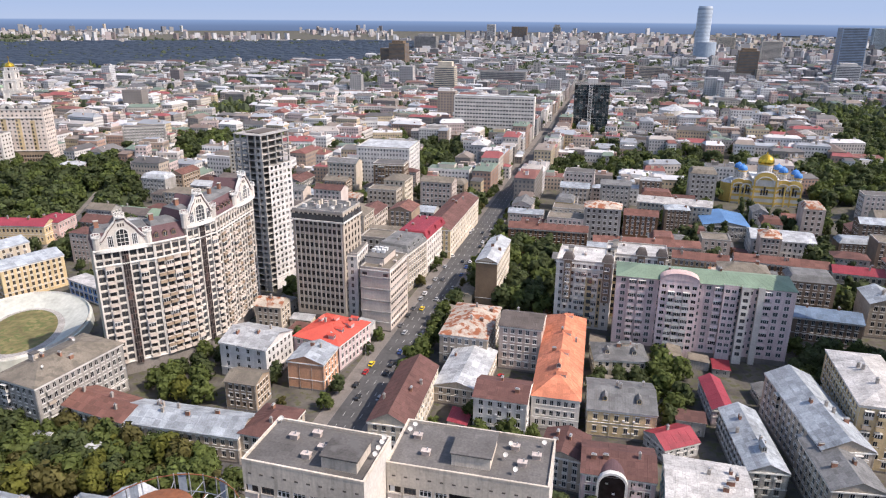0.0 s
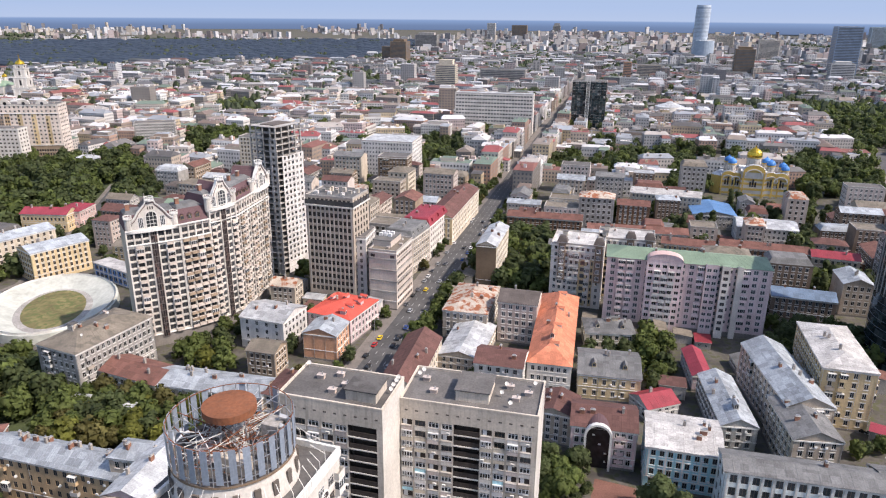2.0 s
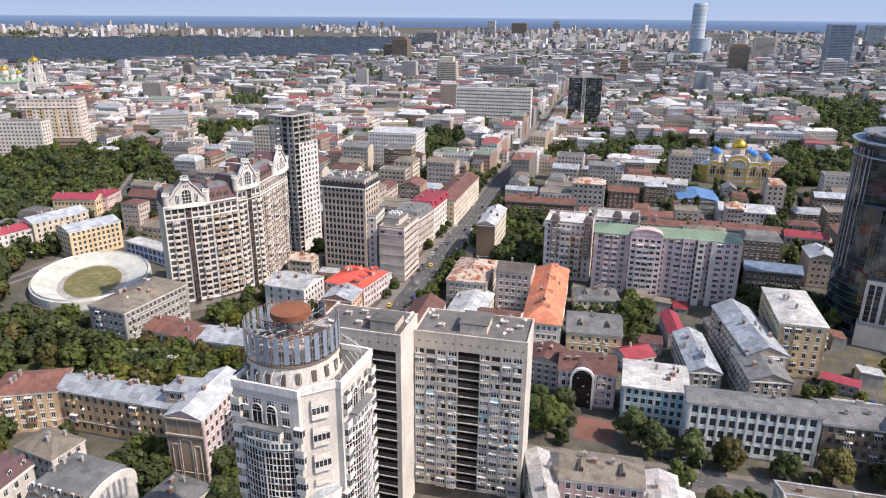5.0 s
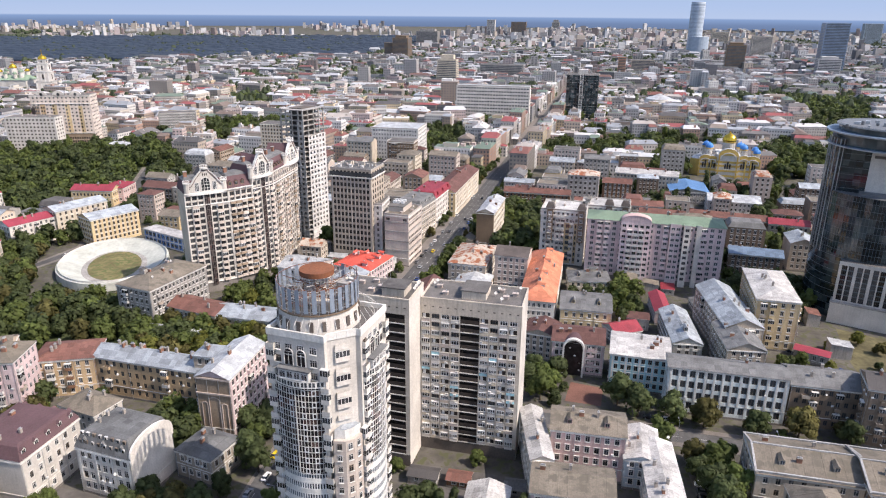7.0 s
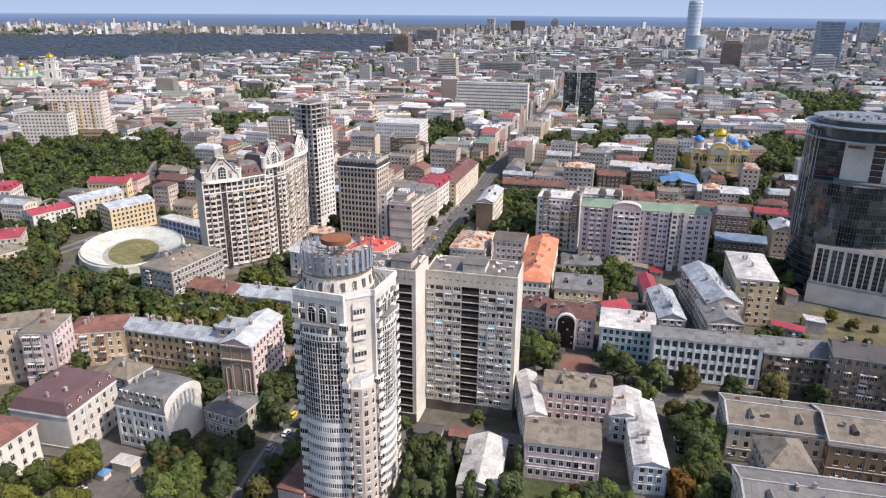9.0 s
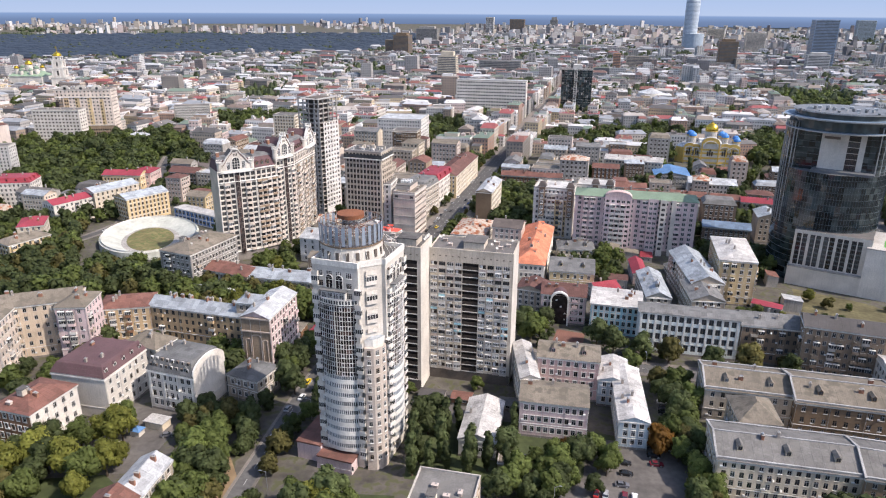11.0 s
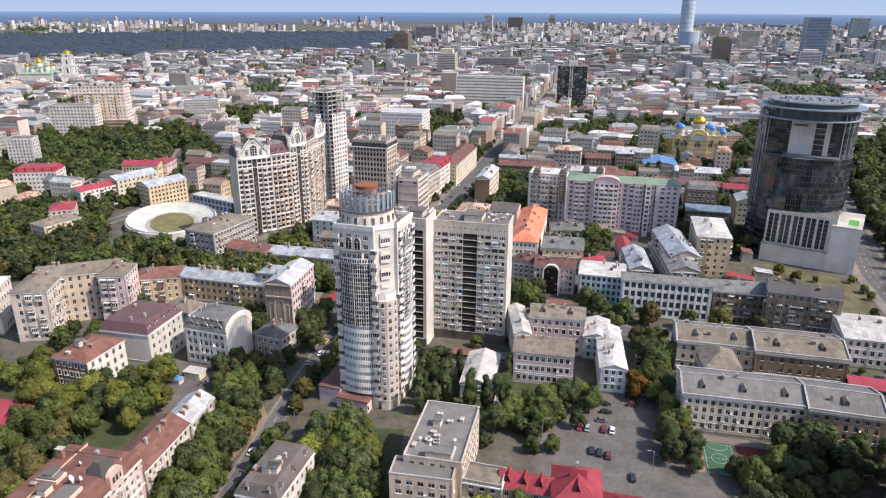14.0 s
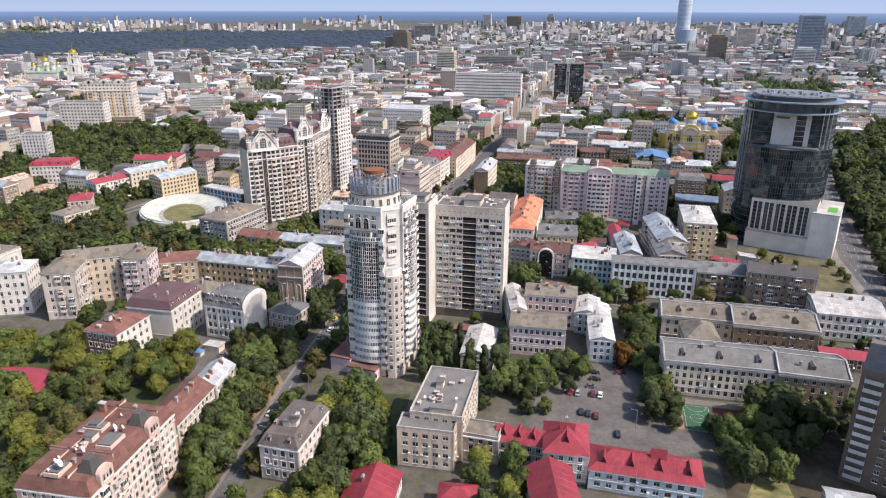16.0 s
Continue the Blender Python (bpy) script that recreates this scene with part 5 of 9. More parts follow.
def glass_tower():
    e = base_at("hotel_tower", 167.1, 221.5, 0, -30, "dark curved glass hotel tower over a pale stone podium", "tower")
    FOOT.append((205, 240, 62, 64, -30))
    STONE, w = WALL["ivory"], 48.0

    def blk(name, x0, y0, x1, y1, z0, z1, m):
        q = Mesh()
        q.box(x0, y0, z0, x1, y1, z1, m)
        q.box(x0 - 0.2, y0 - 0.2, z1, x1 + 0.2, y1 + 0.2, z1 + 0.5, WALL["concrete"], True)
        return place(name, q, e)
    blk("podium_block", 0, 0, w - 14, 30, 0, 10, STONE)
    blk("podium_block", w - 14, 0, w, 34, 0, 26, STONE)
    q = Mesh()
    cols = [(1.2 + k * 2.75 + (k // 2) * 0.8, 1.2 + k * 2.75 + (k // 2) * 0.8 + 2.2) for k in range(10)]
    st = wall_face(q, (0.6, 2.4), (w - 12, 2.4), 10, 30, cols, [(11.0, 28.2)], STONE, 0.5)
    q.face([(w - 12, 2.4, 10), (w - 12, 30, 10), (w - 12, 30, 30), (w - 12, 2.4, 30)], STONE)
    q.face([(0.6, 30, 10), (0.6, 2.4, 10), (0.6, 2.4, 30), (0.6, 30, 30)], STONE)
    q.face([(0.6, 2.4, 30), (w - 12, 2.4, 30), (w - 12, 30, 30), (0.6, 30, 30)], ROOF["bitumen"])
    up = place("podium_storey", q, e)
    set_windows(st, up, "dark")
    q = Mesh()
    for c0, c1 in cols:
        for k in range(1, 7):
            q.box(0.6 + c0, 2.44, 11 + k * 2.45, 0.6 + c1, 2.7, 11.5 + k * 2.45, SPAN, True)
    tagged(place("spandrel_grid", q, up), kind="stuff")
    q = Mesh()
    q.face([(w - 7, 6, 26.52), (w - 2, 6, 26.52), (w - 2, 18, 26.52), (w - 7, 18, 26.52)], mat("green_lawn_roof", (0.08, 0.30, 0.05), var=0.3, streak=0.0))
    place("roof_lawn", q, e)
    cx, cy = 11, 28
    # glass body: bulging front, storey bands
    def oval(k, n=48):
        return [(cx + 25.5 * k * math.cos(t), cy + 23.5 * k * math.sin(t)) for t in (2 * math.pi * i / n for i in range(n))]
    q = Mesh()
    for k in range(19):
        o = oval(1, 60)
        for i in range(60):
            p, r = o[i], o[(i + 1) % 60]
            q.face([(*p, k * 3.16), (*r, k * 3.16), (*r, k * 3.16 + 3.16), (*p, k * 3.16 + 3.16)], TEAL)
    q.face([(x, y, 60) for x, y in oval(1)], ROOF["steel"])
    place("glass_body", q, e)
    q = Mesh()
    rear = [(x, max(y, cy - 14)) for x, y in oval(0.98)]
    for k in range(8):
        for i in range(48):
            p, r = rear[i], rear[(i + 1) % 48]
            q.face([(*p, 60 + k * 3), (*r, 60 + k * 3), (*r, 63 + k * 3), (*p, 63 + k * 3)], TEAL)
    q.face([(x, y, 84) for x, y in rear], ROOF["steel"])
    place("upper_glass_body", q, e)
    for k in range(17):
        z = 3 + k * 3.4
        b = Mesh()
        o, i = oval(1.004), oval(0.996)
        b.ring(o, z, o, z + 0.22, SPAN)
        b.ring(o, z + 0.22, i, z + 0.22, ROOF["steel"])
        b.ring(i, z, o, z, ROOF["steel"])
        place("storey_band", b, e)
    for k in range(7):
        z = 61.5 + k * 3.2
        b = Mesh()
        o = [(cx + (x - cx) * 1.006, cy + (y - cy) * 1.006) for x, y in rear]
        b.ring(o, z, o, z + 0.22, SPAN)
        b.ring(o, z + 0.22, rear, z + 0.22, ROOF["steel"])
        place("storey_band", b, e)
    grid = Mesh()
    for i, (x, y) in enumerate(oval(1.004, 120)):
        grid.bar((x, y, 31), (x, y, 60), 0.1, SPAN)
    tagged(place("mullion_grid", grid, e), kind="stuff")
    for t in (192, 199, 206, 212, 219, 224, 318, 326, 334):
        x, y = cx + 25.8 * math.cos(radians(t)), max(cy + 23.8 * math.sin(radians(t)), cy - 14.5)
        q = Mesh()
        q.bar((x, y, 60 if t > 230 else 30), (x, y, 84), 0.32 if t % 3 == 0 else 0.22, FIN, 6)
        place("fin", q, e)
    for z, k, th in ((80.5, 1.04, 0.8), (86.5, 1.09, 0.9), (89.6, 0.94, 0.7)):
        q = Mesh()
        o = oval(k)
        q.ring(o, z, o, z + th * 0.7, FIN)
        q.face([(x, y, z + th * 0.7) for x, y in o], ROOF["bluegrey" if z < 89 else "steel"])
        q.face([(x, y, z) for x, y in reversed(o)], ROOF["steel"])
        place("roof_disc", q, e)
    q = Mesh()
    q.ring(oval(0.9), 81, oval(0.9), 90.2, TEAL)
    place("attic_glass", q, e)
    for k in range(14):
        q = Mesh()
        q.bar((cx - 19 + k * 2.9, cy - 15 + 9 * abs(math.sin(k * 2.1)), 90), (cx - 19 + k * 2.9, cy - 15 + 9 * abs(math.sin(k * 2.1)), 90.9 + 0.4 * (k % 3)), 0.7, ROOF["pale" if k % 2 else "steel"], 8)
        place("roof_fan", q, e)
    for k in range(9):
        q = Mesh()
        q.box(cx - 16 + k * 3.6, cy - 8 + (k % 3) * 5, 90, cx - 14.2 + k * 3.6, cy - 5 + (k % 3) * 5, 91.3, METAL)
        place("roof_plant", q, e)
    # stone front panel with a window strip, and dark plain bars for its lettering
    q = Mesh()
    st = wall_face(q, (4, 13.4), (24, 13.4), 60, 80, [(12.2, 17.4)], [(61.2 + k * 3.0, 64.0 + k * 3.0) for k in range(6)], STONE, 0.4)
    q.face([(24, 13.4, 60), (24, 15, 60), (24, 15, 80), (24, 13.4, 80)], STONE)
    q.face([(4, 15, 60), (4, 13.4, 60), (4, 13.4, 80), (4, 15, 80)], STONE)
    q.face([(4, 13.4, 80), (24, 13.4, 80), (24, 15, 80), (4, 15, 80)], TRIM)
    pn = place("stone_panel", q, e)
    set_windows(st, pn, "dark")
    q = Mesh()
    q.box(5.2, 13.25, 76.6, 12.4, 13.38, 77.9, WALL["dark"], True)
    place("sign_bar", q, pn)
    q = Mesh()
    q.box(2, 7.5, 60.02, 30, 14, 61.2, ROOF["steel"])
    place("terrace_edge", q, e)


glass_tower()


# the cathedral with a golden and blue domes
GOLD = mat("gilded_dome", (0.75, 0.48, 0.06), rough=0.25, metal=0.9, var=0.2, streak=0.0)
BLUE = mat("blue_dome", (0.06, 0.22, 0.55), rough=0.45, var=0.2, streak=0.05)
YEL = mat("yellow_church_plaster", (0.62, 0.43, 0.12), var=0.25, streak=0.1)


def dome(q, x, y, z, r, material, n=16):
    prof = [(1.0, 0.0), (1.04, 0.25), (0.95, 0.6), (0.72, 0.9), (0.4, 1.1), (0.12, 1.22), (0.08, 1.5), (0.0, 1.52)]
    for (r0, z0), (r1, z1) in zip(prof, prof[1:]):
        q.ring(circle(r * r0, n, x, y), z + r * z0, circle(max(r * r1, 0.02), n, x, y), z + r * z1, material)


def cathedral(cx, cy, rot):
    e = base_at("cathedral", cx, cy, 0, rot, "yellow and white cathedral with one golden and six blue domes", "church")
    e.matrix_basis = e.matrix_basis @ Matrix.Diagonal((1.02, 0.9, 1.06, 1))
    FOOT.append((cx, cy, 44, 30, rot))
    q = Mesh()
    q.box(-24, -9, 0, 24, 12, 15, WALL["ivory"])
    q.box(-10, -12, 0, 8, 15, 19, WALL["ivory"])
    place("nave", q, e)
    for z in (1.0, 5.2, 9.4, 12.6):
        q = Mesh()
        q.box(-24.15, -9.15, z, -10.2, -8.9, z + 1.7, YEL)
        q.box(8.2, -9.15, z, 24.15, -8.9, z + 1.7, YEL)
        q.box(-10.15, -12.15, z, 8.15, -11.9, z + 1.7, YEL)
        q.box(24.0, -9.0, z, 24.15, 12, z + 1.7, YEL)
        place("yellow_course", q, e)
    q = Mesh()
    q.box(-24.4, -9.4, 15, 24.4, 12.4, 15.8, TRIM)
    q.box(-10.4, -12.4, 19, 8.4, 15.4, 19.8, TRIM)
    place("cornice", q, e)
    for x, w in ((-19, 5), (-13.5, 4), (-1, 8), (12, 6), (19, 6)):
        y = -12.6 if x == -1 else -9.6
        z = 19 if x == -1 else 15
        q = Mesh()
        f = [(x + w * math.cos(radians(t)), z + 0.7 * w * math.sin(radians(t))) for t in range(0, 181, 20)]
        q.face([(a, y, b) for a, b in f], YEL)
        for (xa, za), (xb, zb) in zip(f, f[1:]):
            q.face([(xa, y, za), (xa, y + 6, za), (xb, y + 6, zb), (xb, y, zb)], ROOF["pale"])
        place("gablet", q, e)
        for sx in (-1, 1):
            q = Mesh()
            q.box(x + sx * w * 0.92 - 0.5, y - 0.35, 0, x + sx * w * 0.92 + 0.5, y + 0.3, z, YEL)
            place("pilaster", q, e)
        for s in (-1, 0, 1):
            place("window", window_mesh(1.2, 4.0 if abs(s) else 6.0, "dark"), e, pose(x + s * 1.9, y - 0.25, 8.0))
        q = Mesh()
        for t in range(0, 180, 20):
            q.bar((x + 0.78 * w * math.cos(radians(t)), y - 0.2, z - 2.6 + 0.62 * w * math.sin(radians(t))), (x + 0.78 * w * math.cos(radians(t + 20)), y - 0.2, z - 2.6 + 0.62 * w * math.sin(radians(t + 20))), 0.45, TRIM)
        place("arch_moulding", q, e)
    for x, y, r, z0, h, m in ((-1, 1.5, 5.2, 19, 10, GOLD), (-17, -4, 3.0, 15, 9, BLUE), (-19, 6, 3.0, 15, 9, BLUE), (11, -4, 3.0, 15, 9, BLUE), (9, 7, 3.0, 15, 9, BLUE), (21.5, -5, 2.8, 15, 6, BLUE), (21.5, 8, 2.8, 15, 6, BLUE)):
        q = Mesh()
        q.prism(circle(r, 16, x, y), z0, z0 + h, WALL["ivory"])
        q.prism(circle(r + 0.5, 16, x, y), z0, z0 + h * 0.16, YEL)
        q.prism(circle(r + 0.45, 16, x, y), z0 + h - 0.9, z0 + h - 0.1, YEL)
        d = place("drum", q, e)
        q = Mesh()
        dome(q, x, y, z0 + h, r * 1.08, m)
        place("dome", q, d)
        for k in range(8):
            an = 45 * k
            place("window", window_mesh(0.9, h * 0.55, "dark"), d, pose(x, y, z0 + h * 0.2, 0, 0, an) @ pose(0, -r - 0.12, 0))
    q = Mesh()
    q.prism(circle(7, 16, -24, 1.5), 0, 14, YEL, ROOF["pale"])
    q.ring(circle(7.2, 16, -24, 1.5), 14, circle(0.3, 16, -24, 1.5), 18, ROOF["pale"])
    place("apse", q, e)


cathedral(223, 530, -14)
BT = base_at("bell_tower", -706, 1024, 0, 12, "white baroque bell tower with a golden dome", "church")
BT.matrix_basis = BT.matrix_basis @ Matrix.Diagonal((1, 1, 0.92, 1))
for s, z0, z1 in ((12.0, 0, 27), (10.0, 27, 44), (8.2, 44, 58), (6.0, 58, 64)):
    q = Mesh()
    q.box(-s, -s, z0, s, s, z1, WALL["ivory"])
    shaft = place("shaft", q, BT)
    q = Mesh()
    q.box(-s - 0.7, -s - 0.7, z1 - 1.2, s + 0.7, s + 0.7, z1, TRIM, True)
    place("cornice", q, BT)
    for sx in (-1, 1):
        q = Mesh()
        q.box(sx * s * 0.86 - 0.7, -s - 0.4, z0, sx * s * 0.86 + 0.7, -s, z1 - 1.2, TRIM)
        q.box(sx * s * 0.3 - 0.5, -s - 0.35, z0, sx * s * 0.3 + 0.5, -s, z1 - 1.2, TRIM)
        place("pilaster", q, shaft)
    for turn in (0, 90):
        place("window", window_mesh(2.6, (z1 - z0) * 0.5, "dark"), shaft, pose(0, 0, 0, 0, 0, turn) @ pose(0, -s - 0.3, z0 + (z1 - z0) * 0.22))
q = Mesh()
dome(q, 0, 0, 64, 6.4, GOLD)
q.bar((0, 0, 72), (0, 0, 81), 0.45, GOLD)
q.bar((-1.4, 0, 78.5), (1.4, 0, 78.5), 0.35, GOLD)
place("dome", q, BT)
# the older cathedral beside it, with green and golden domes
OC = base_at("old_cathedral", -766, 1036, 0, 4, "white many-domed cathedral with green roofs and golden domes", "church")
q = Mesh()
q.box(-27, -18, 0, 27, 18, 26, WALL["ivory"])
place("nave", q, OC)
q = Mesh()
q.ring([(-28, -19), (28, -19), (28, 19), (-28, 19)], 26, [(-22, -4), (22, -4), (22, 4), (-22, 4)], 33, ROOF["green"])
q.face([(-22, -4, 33), (22, -4, 33), (22, 4, 33), (-22, 4, 33)], ROOF["green"])
place("roof", q, OC)
for x, y, r, z, m in ((0, 0, 5.2, 44, GOLD), (-17, -9, 3.6, 38, GOLD), (17, -9, 3.6, 38, ROOF["green"]), (-17, 9, 3.6, 38, ROOF["green"]), (17, 9, 3.6, 38, GOLD), (-8, -12, 3.0, 35, ROOF["green"]), (8, -12, 3.0, 35, ROOF["green"])):
    q = Mesh()
    q.prism(circle(r, 12, x, y), 26, z, WALL["ivory"])
    d = place("drum", q, OC)
    q = Mesh()
    dome(q, x, y, z, r * 1.1, m, 12)
    place("dome", q, d)
for k in range(9):
    place("window", window_mesh(2.2, 7.0, "dark"), OC, pose(-24 + k * 6, -18.2, 8))


# the old cycling track
TRACK = mat("track_concrete", (0.44, 0.45, 0.40), var=0.25, grain=0.6, streak=0.0)
GRASS = mat("dry_grass", (0.20, 0.175, 0.075), var=0.5, grain=0.4, streak=0.0, rust=(0.10, 0.115, 0.04, 0.5))
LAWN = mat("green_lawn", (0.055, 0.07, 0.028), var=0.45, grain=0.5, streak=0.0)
EARTH = mat("bare_earth", (0.24, 0.17, 0.10), var=0.4, grain=0.3, streak=0.0)
VC = base_at("cycling_track", -203, 268.5, 0, 115, "pale concrete oval cycling track with a grassy infield", "track")
FOOT.append((-203, 268.5, 92, 76, 115))


def oval2(a, b, n=64):
    return [(a * math.cos(2 * math.pi * i / n), b * math.sin(2 * math.pi * i / n)) for i in range(n)]


q = Mesh()
q.ring(oval2(27, 17), 0.4, oval2(37, 28), 4.2, TRACK)
q.ring(oval2(37, 28), 4.2, oval2(38, 29), 4.2, TRACK)
q.ring(oval2(38, 29), 4.2, oval2(38.3, 29.3), 0, TRACK)
place("banked_track", q, VC)
q = Mesh()
q.face([(x, y, 0.4) for x, y in oval2(27, 17)], WALL["concrete"])
place("infield", q, VC)
q = Mesh()
q.face([(x + 1.2, y, 0.42) for x, y in oval2(24, 14)], GRASS)
place("infield_grass", q, VC)
q = Mesh()
q.ring(oval2(36.9, 27.9), 4.2, oval2(36.9, 27.9), 5.3, TRIM)
place("rim_fence", q, VC)
PV = base_at("track_pavilion", -181, 304, 0, -29, "long white pavilion with blue panels and a flat roof", "pavilion")
FOOT.append((-181, 304, 56, 11, -29))
q = Mesh()
cl = even_cols(52, 15, 2.6, 0.6)
st = wall_face(q, (-26, -4.5), (26, -4.5), 0, 8.4, cl, [(1.2, 3.2), (5.0, 7.2)], mat("blue_panels", (0.10, 0.22, 0.48), var=0.2, streak=0.1))
q.face([(26, -4.5, 0), (26, 4.5, 0), (26, 4.5, 8.4), (26, -4.5, 8.4)], WALL["white"])
q.face([(26, 4.5, 0), (-26, 4.5, 0), (-26, 4.5, 8.4), (26, 4.5, 8.4)], WALL["white"])
q.face([(-26, 4.5, 0), (-26, -4.5, 0), (-26, -4.5, 8.4), (-26, 4.5, 8.4)], WALL["white"])
place("wall", q, PV)
set_windows(st, PV, "loggia", False)
for z in (0, 4.0, 7.9):
    q = Mesh()
    q.box(-26.3, -5.0, z, 26.3, -4.48, z + 0.5, TRIM, True)
    place("floor_band", q, PV)
for k in range(14):
    q = Mesh()
    q.box(-26.2 + k * 4, -4.9, 0.5, -25.7 + k * 4, -4.49, 7.9, TRIM)
    place("pier", q, PV)
q = Mesh()
q.box(-26.6, -5.2, 8.4, 26.6, 4.9, 8.8, ROOF["white"], True)
place("roof", q, PV)


# the dark block beside the school yard
DB = base_at("apartment_block", 115.4, -2.0, 0, 56, "dark brown tower block with white balconies and an added unseen shading rear", "building")
FOOT.append((127, -6, 22, 26, 56))
q = Mesh()
q.box(0, -18, 0, 24, 0, 39, WALL["sepia"])
# taller rear part, out of view, added only to cast shade leftwards
q.box(0.5, -42, 0, 24, -18, 62, WALL["sepia"])
place("wall", q, DB)
place("roof", roof_mesh("flat", 24, 18, 39.05, 0, ROOF["bitumen"], None), DB, pose(12, -9, 0))
for k in range(12):
    q = Mesh()
    q.box(-1.3, -6.0, 2 + k * 3, 0, -1.2, 2.2 + k * 3, WALL["dark"], True)
    q.box(-1.3, -6.0, 2.2 + k * 3, -1.2, -1.2, 3.5 + k * 3, WALL["white"])
    q.box(-1.2, -6.0, 2.2 + k * 3, 0, -5.9, 3.5 + k * 3, WALL["white"])
    q.box(-1.2, -1.3, 2.2 + k * 3, 0, -1.2, 3.5 + k * 3, WALL["white"])
    place("balcony", q, DB)
    for y in (-9.5, -12.5, -15.5):
        place("window", window_mesh(1.5, 1.5), DB, pose(-0.2, y, 3 + k * 3, 0, 0, -90))


# the house with the tall arched portal
AR = house(43.0, 170.6, 20.4, 16, -9.5, 14.5, 4, "rose", "gable", "brown", "rose house with a tall arched portal and brown roof", rh=3, cols=9, faces="fr", single=True)
ax, aw, az = -1.6, 4.3, 12.2
q = Mesh()
arc0 = [(ax + aw * math.cos(radians(t)), az + aw * math.sin(radians(t))) for t in range(0, 181, 12)]
arc1 = [(ax + (aw - 0.7) * math.cos(radians(t)), az + (aw - 0.7) * math.sin(radians(t))) for t in range(0, 181, 12)]
full0, full1 = [(ax + aw, 0)] + arc0 + [(ax - aw, 0)], [(ax + aw - 0.7, 0)] + arc1 + [(ax - aw + 0.7, 0)]
for k in range(len(full0) - 1):
    a0, a1, b0, b1 = full0[k], full0[k + 1], full1[k], full1[k + 1]
    q.face([(a0[0], -9.6, a0[1]), (a1[0], -9.6, a1[1]), (b1[0], -9.6, b1[1]), (b0[0], -9.6, b0[1])], TRIM)
    q.face([(a0[0], -9.6, a0[1]), (a0[0], -8, a0[1]), (a1[0], -8, a1[1]), (a1[0], -9.6, a1[1])], TRIM)
    q.face([(b0[0], -9.6, b0[1]), (b1[0], -9.6, b1[1]), (b1[0], -8.1, b1[1]), (b0[0], -8.1, b0[1])], TRIM)
place("portal_arch", q, AR)
q = Mesh()
q.face([(x, -8.3, z) for x, z in full1], CURTAIN)
place("portal_glass", q, AR)
q = Mesh()
for k in range(len(arc0) - 1):
    q.face([(arc0[k][0], -8.2, arc0[k][1]), (arc0[k][0], 2, arc0[k][1]), (arc0[k + 1][0], 2, arc0[k + 1][1]), (arc0[k + 1][0], -8.2, arc0[k + 1][1])], ROOF["plum"])
q.face([(x, 2, z) for x, z in reversed(arc0)], ROOF["plum"])
place("vault_roof", q, AR)
for k in range(4):
    place("balcony", balcony_mesh(2.6, 1.0, "rose", 0), AR, pose(5.2, -8, 3.2 + 2.9 * k))

# town houses and blocks: plan, storeys, walls, roof
OFFICE = house(-7.5, 15.8, 17.1, 29.6, -9.9, 16.5, 5, "sand", "flat", "felt", "beige slab block with a flat grey bitumen roof", bits=14, win=(1.5,1.6), style="plain", course=False, chimneys=0, kind="office_block")
house(-12.5, -0.2, 18.1, 7.9, -7.6, 14.5, 4, "sand", "flat", "felt", "beige front wing with a flat grey roof", win=(1.8,1.5), style="plain", course=False, chimneys=0, cols=5, kind="office_block")
house(-54.6, -1.5, 13.0, 22.5, -12.1, 13, 3, "stucco", "mansard", "mocha", "pale house with a dark grey-brown mansard roof and dishes", dormers=2, bits=9, rh=3.2)
house(54.1, -8.3, 32.7, 12.6, -11.6, 8, 2, "paleblue", "hip", "red", "pale blue school wing under a bright red metal roof", rh=3.5, win=(1.8,1.7), style="plain", cols=9, chimneys=0, dormers=4)
house(31.1, -0.2, 13.5, 16.5, -6.5, 11, 3, "white", "hip", "red", "white school block under a tall red hip roof", rh=4.5, chimneys=1, dormers=1)
house(19.2, 3.3, 18.9, 8.1, -12, 8.5, 2, "beige", "gable", "red", "beige school wing with a red metal gable roof", rh=3.0, chimneys=0, dormers=4)
house(25.1, -20.8, 13.5, 19.3, 2.9, 8, 2, "white", "gable_y", "red", "white school front wing with a red roof", rh=3.5, chimneys=0)
house(-27.6, -20.8, 14.7, 15.6, -6.1, 6, 1, "white", "gable_y", "red", "low pavilion with a red metal gable roof", rh=3.2, chimneys=1)
house(-2.4, -21.6, 10.5, 7.8, -3.5, 6, 1, "white", "hip", "red", "small annexe with a red metal roof", rh=2, chimneys=0)
house(5.2, 4.1, 11.4, 8.3, -12.5, 10, 3, "beige", "flat", "asbestos", "beige linking block with a flat roof", chimneys=0, style="plain")
PINK = house(-103.3, -26.0, 38.7, 21.8, 82.4, 21, 7, "peach", "mansard", "redbrown", "pink stuccoed apartment house with a red-brown mansard roof", rh=3.2, cols=15, bits=6, dormers=0, balconies=[("f", 4), ("f", 10)], win=(1.3,1.9), kind="apartment_house")
for z in (4.0, 12.6, 18.4):
    q = Mesh()
    q.box(-19.4, -11.2, z, 19.4, -10.88, z + 0.5, WALL["bisque"], True)
    place("string_course", q, PINK)
house(-95.2, 6.8, 23.7, 11.9, 82.3, 15, 4, "beige", "gable", "redbrown", "beige apartment house with a red-brown roof", rh=3.2, cols=8, kind="apartment_house")
house(-91.7, 27.1, 16.0, 9.5, 84.5, 14, 4, "stone", "gable", "pale", "stone-coloured house with a pale metal roof", rh=2.6, cols=5, kind="apartment_house")
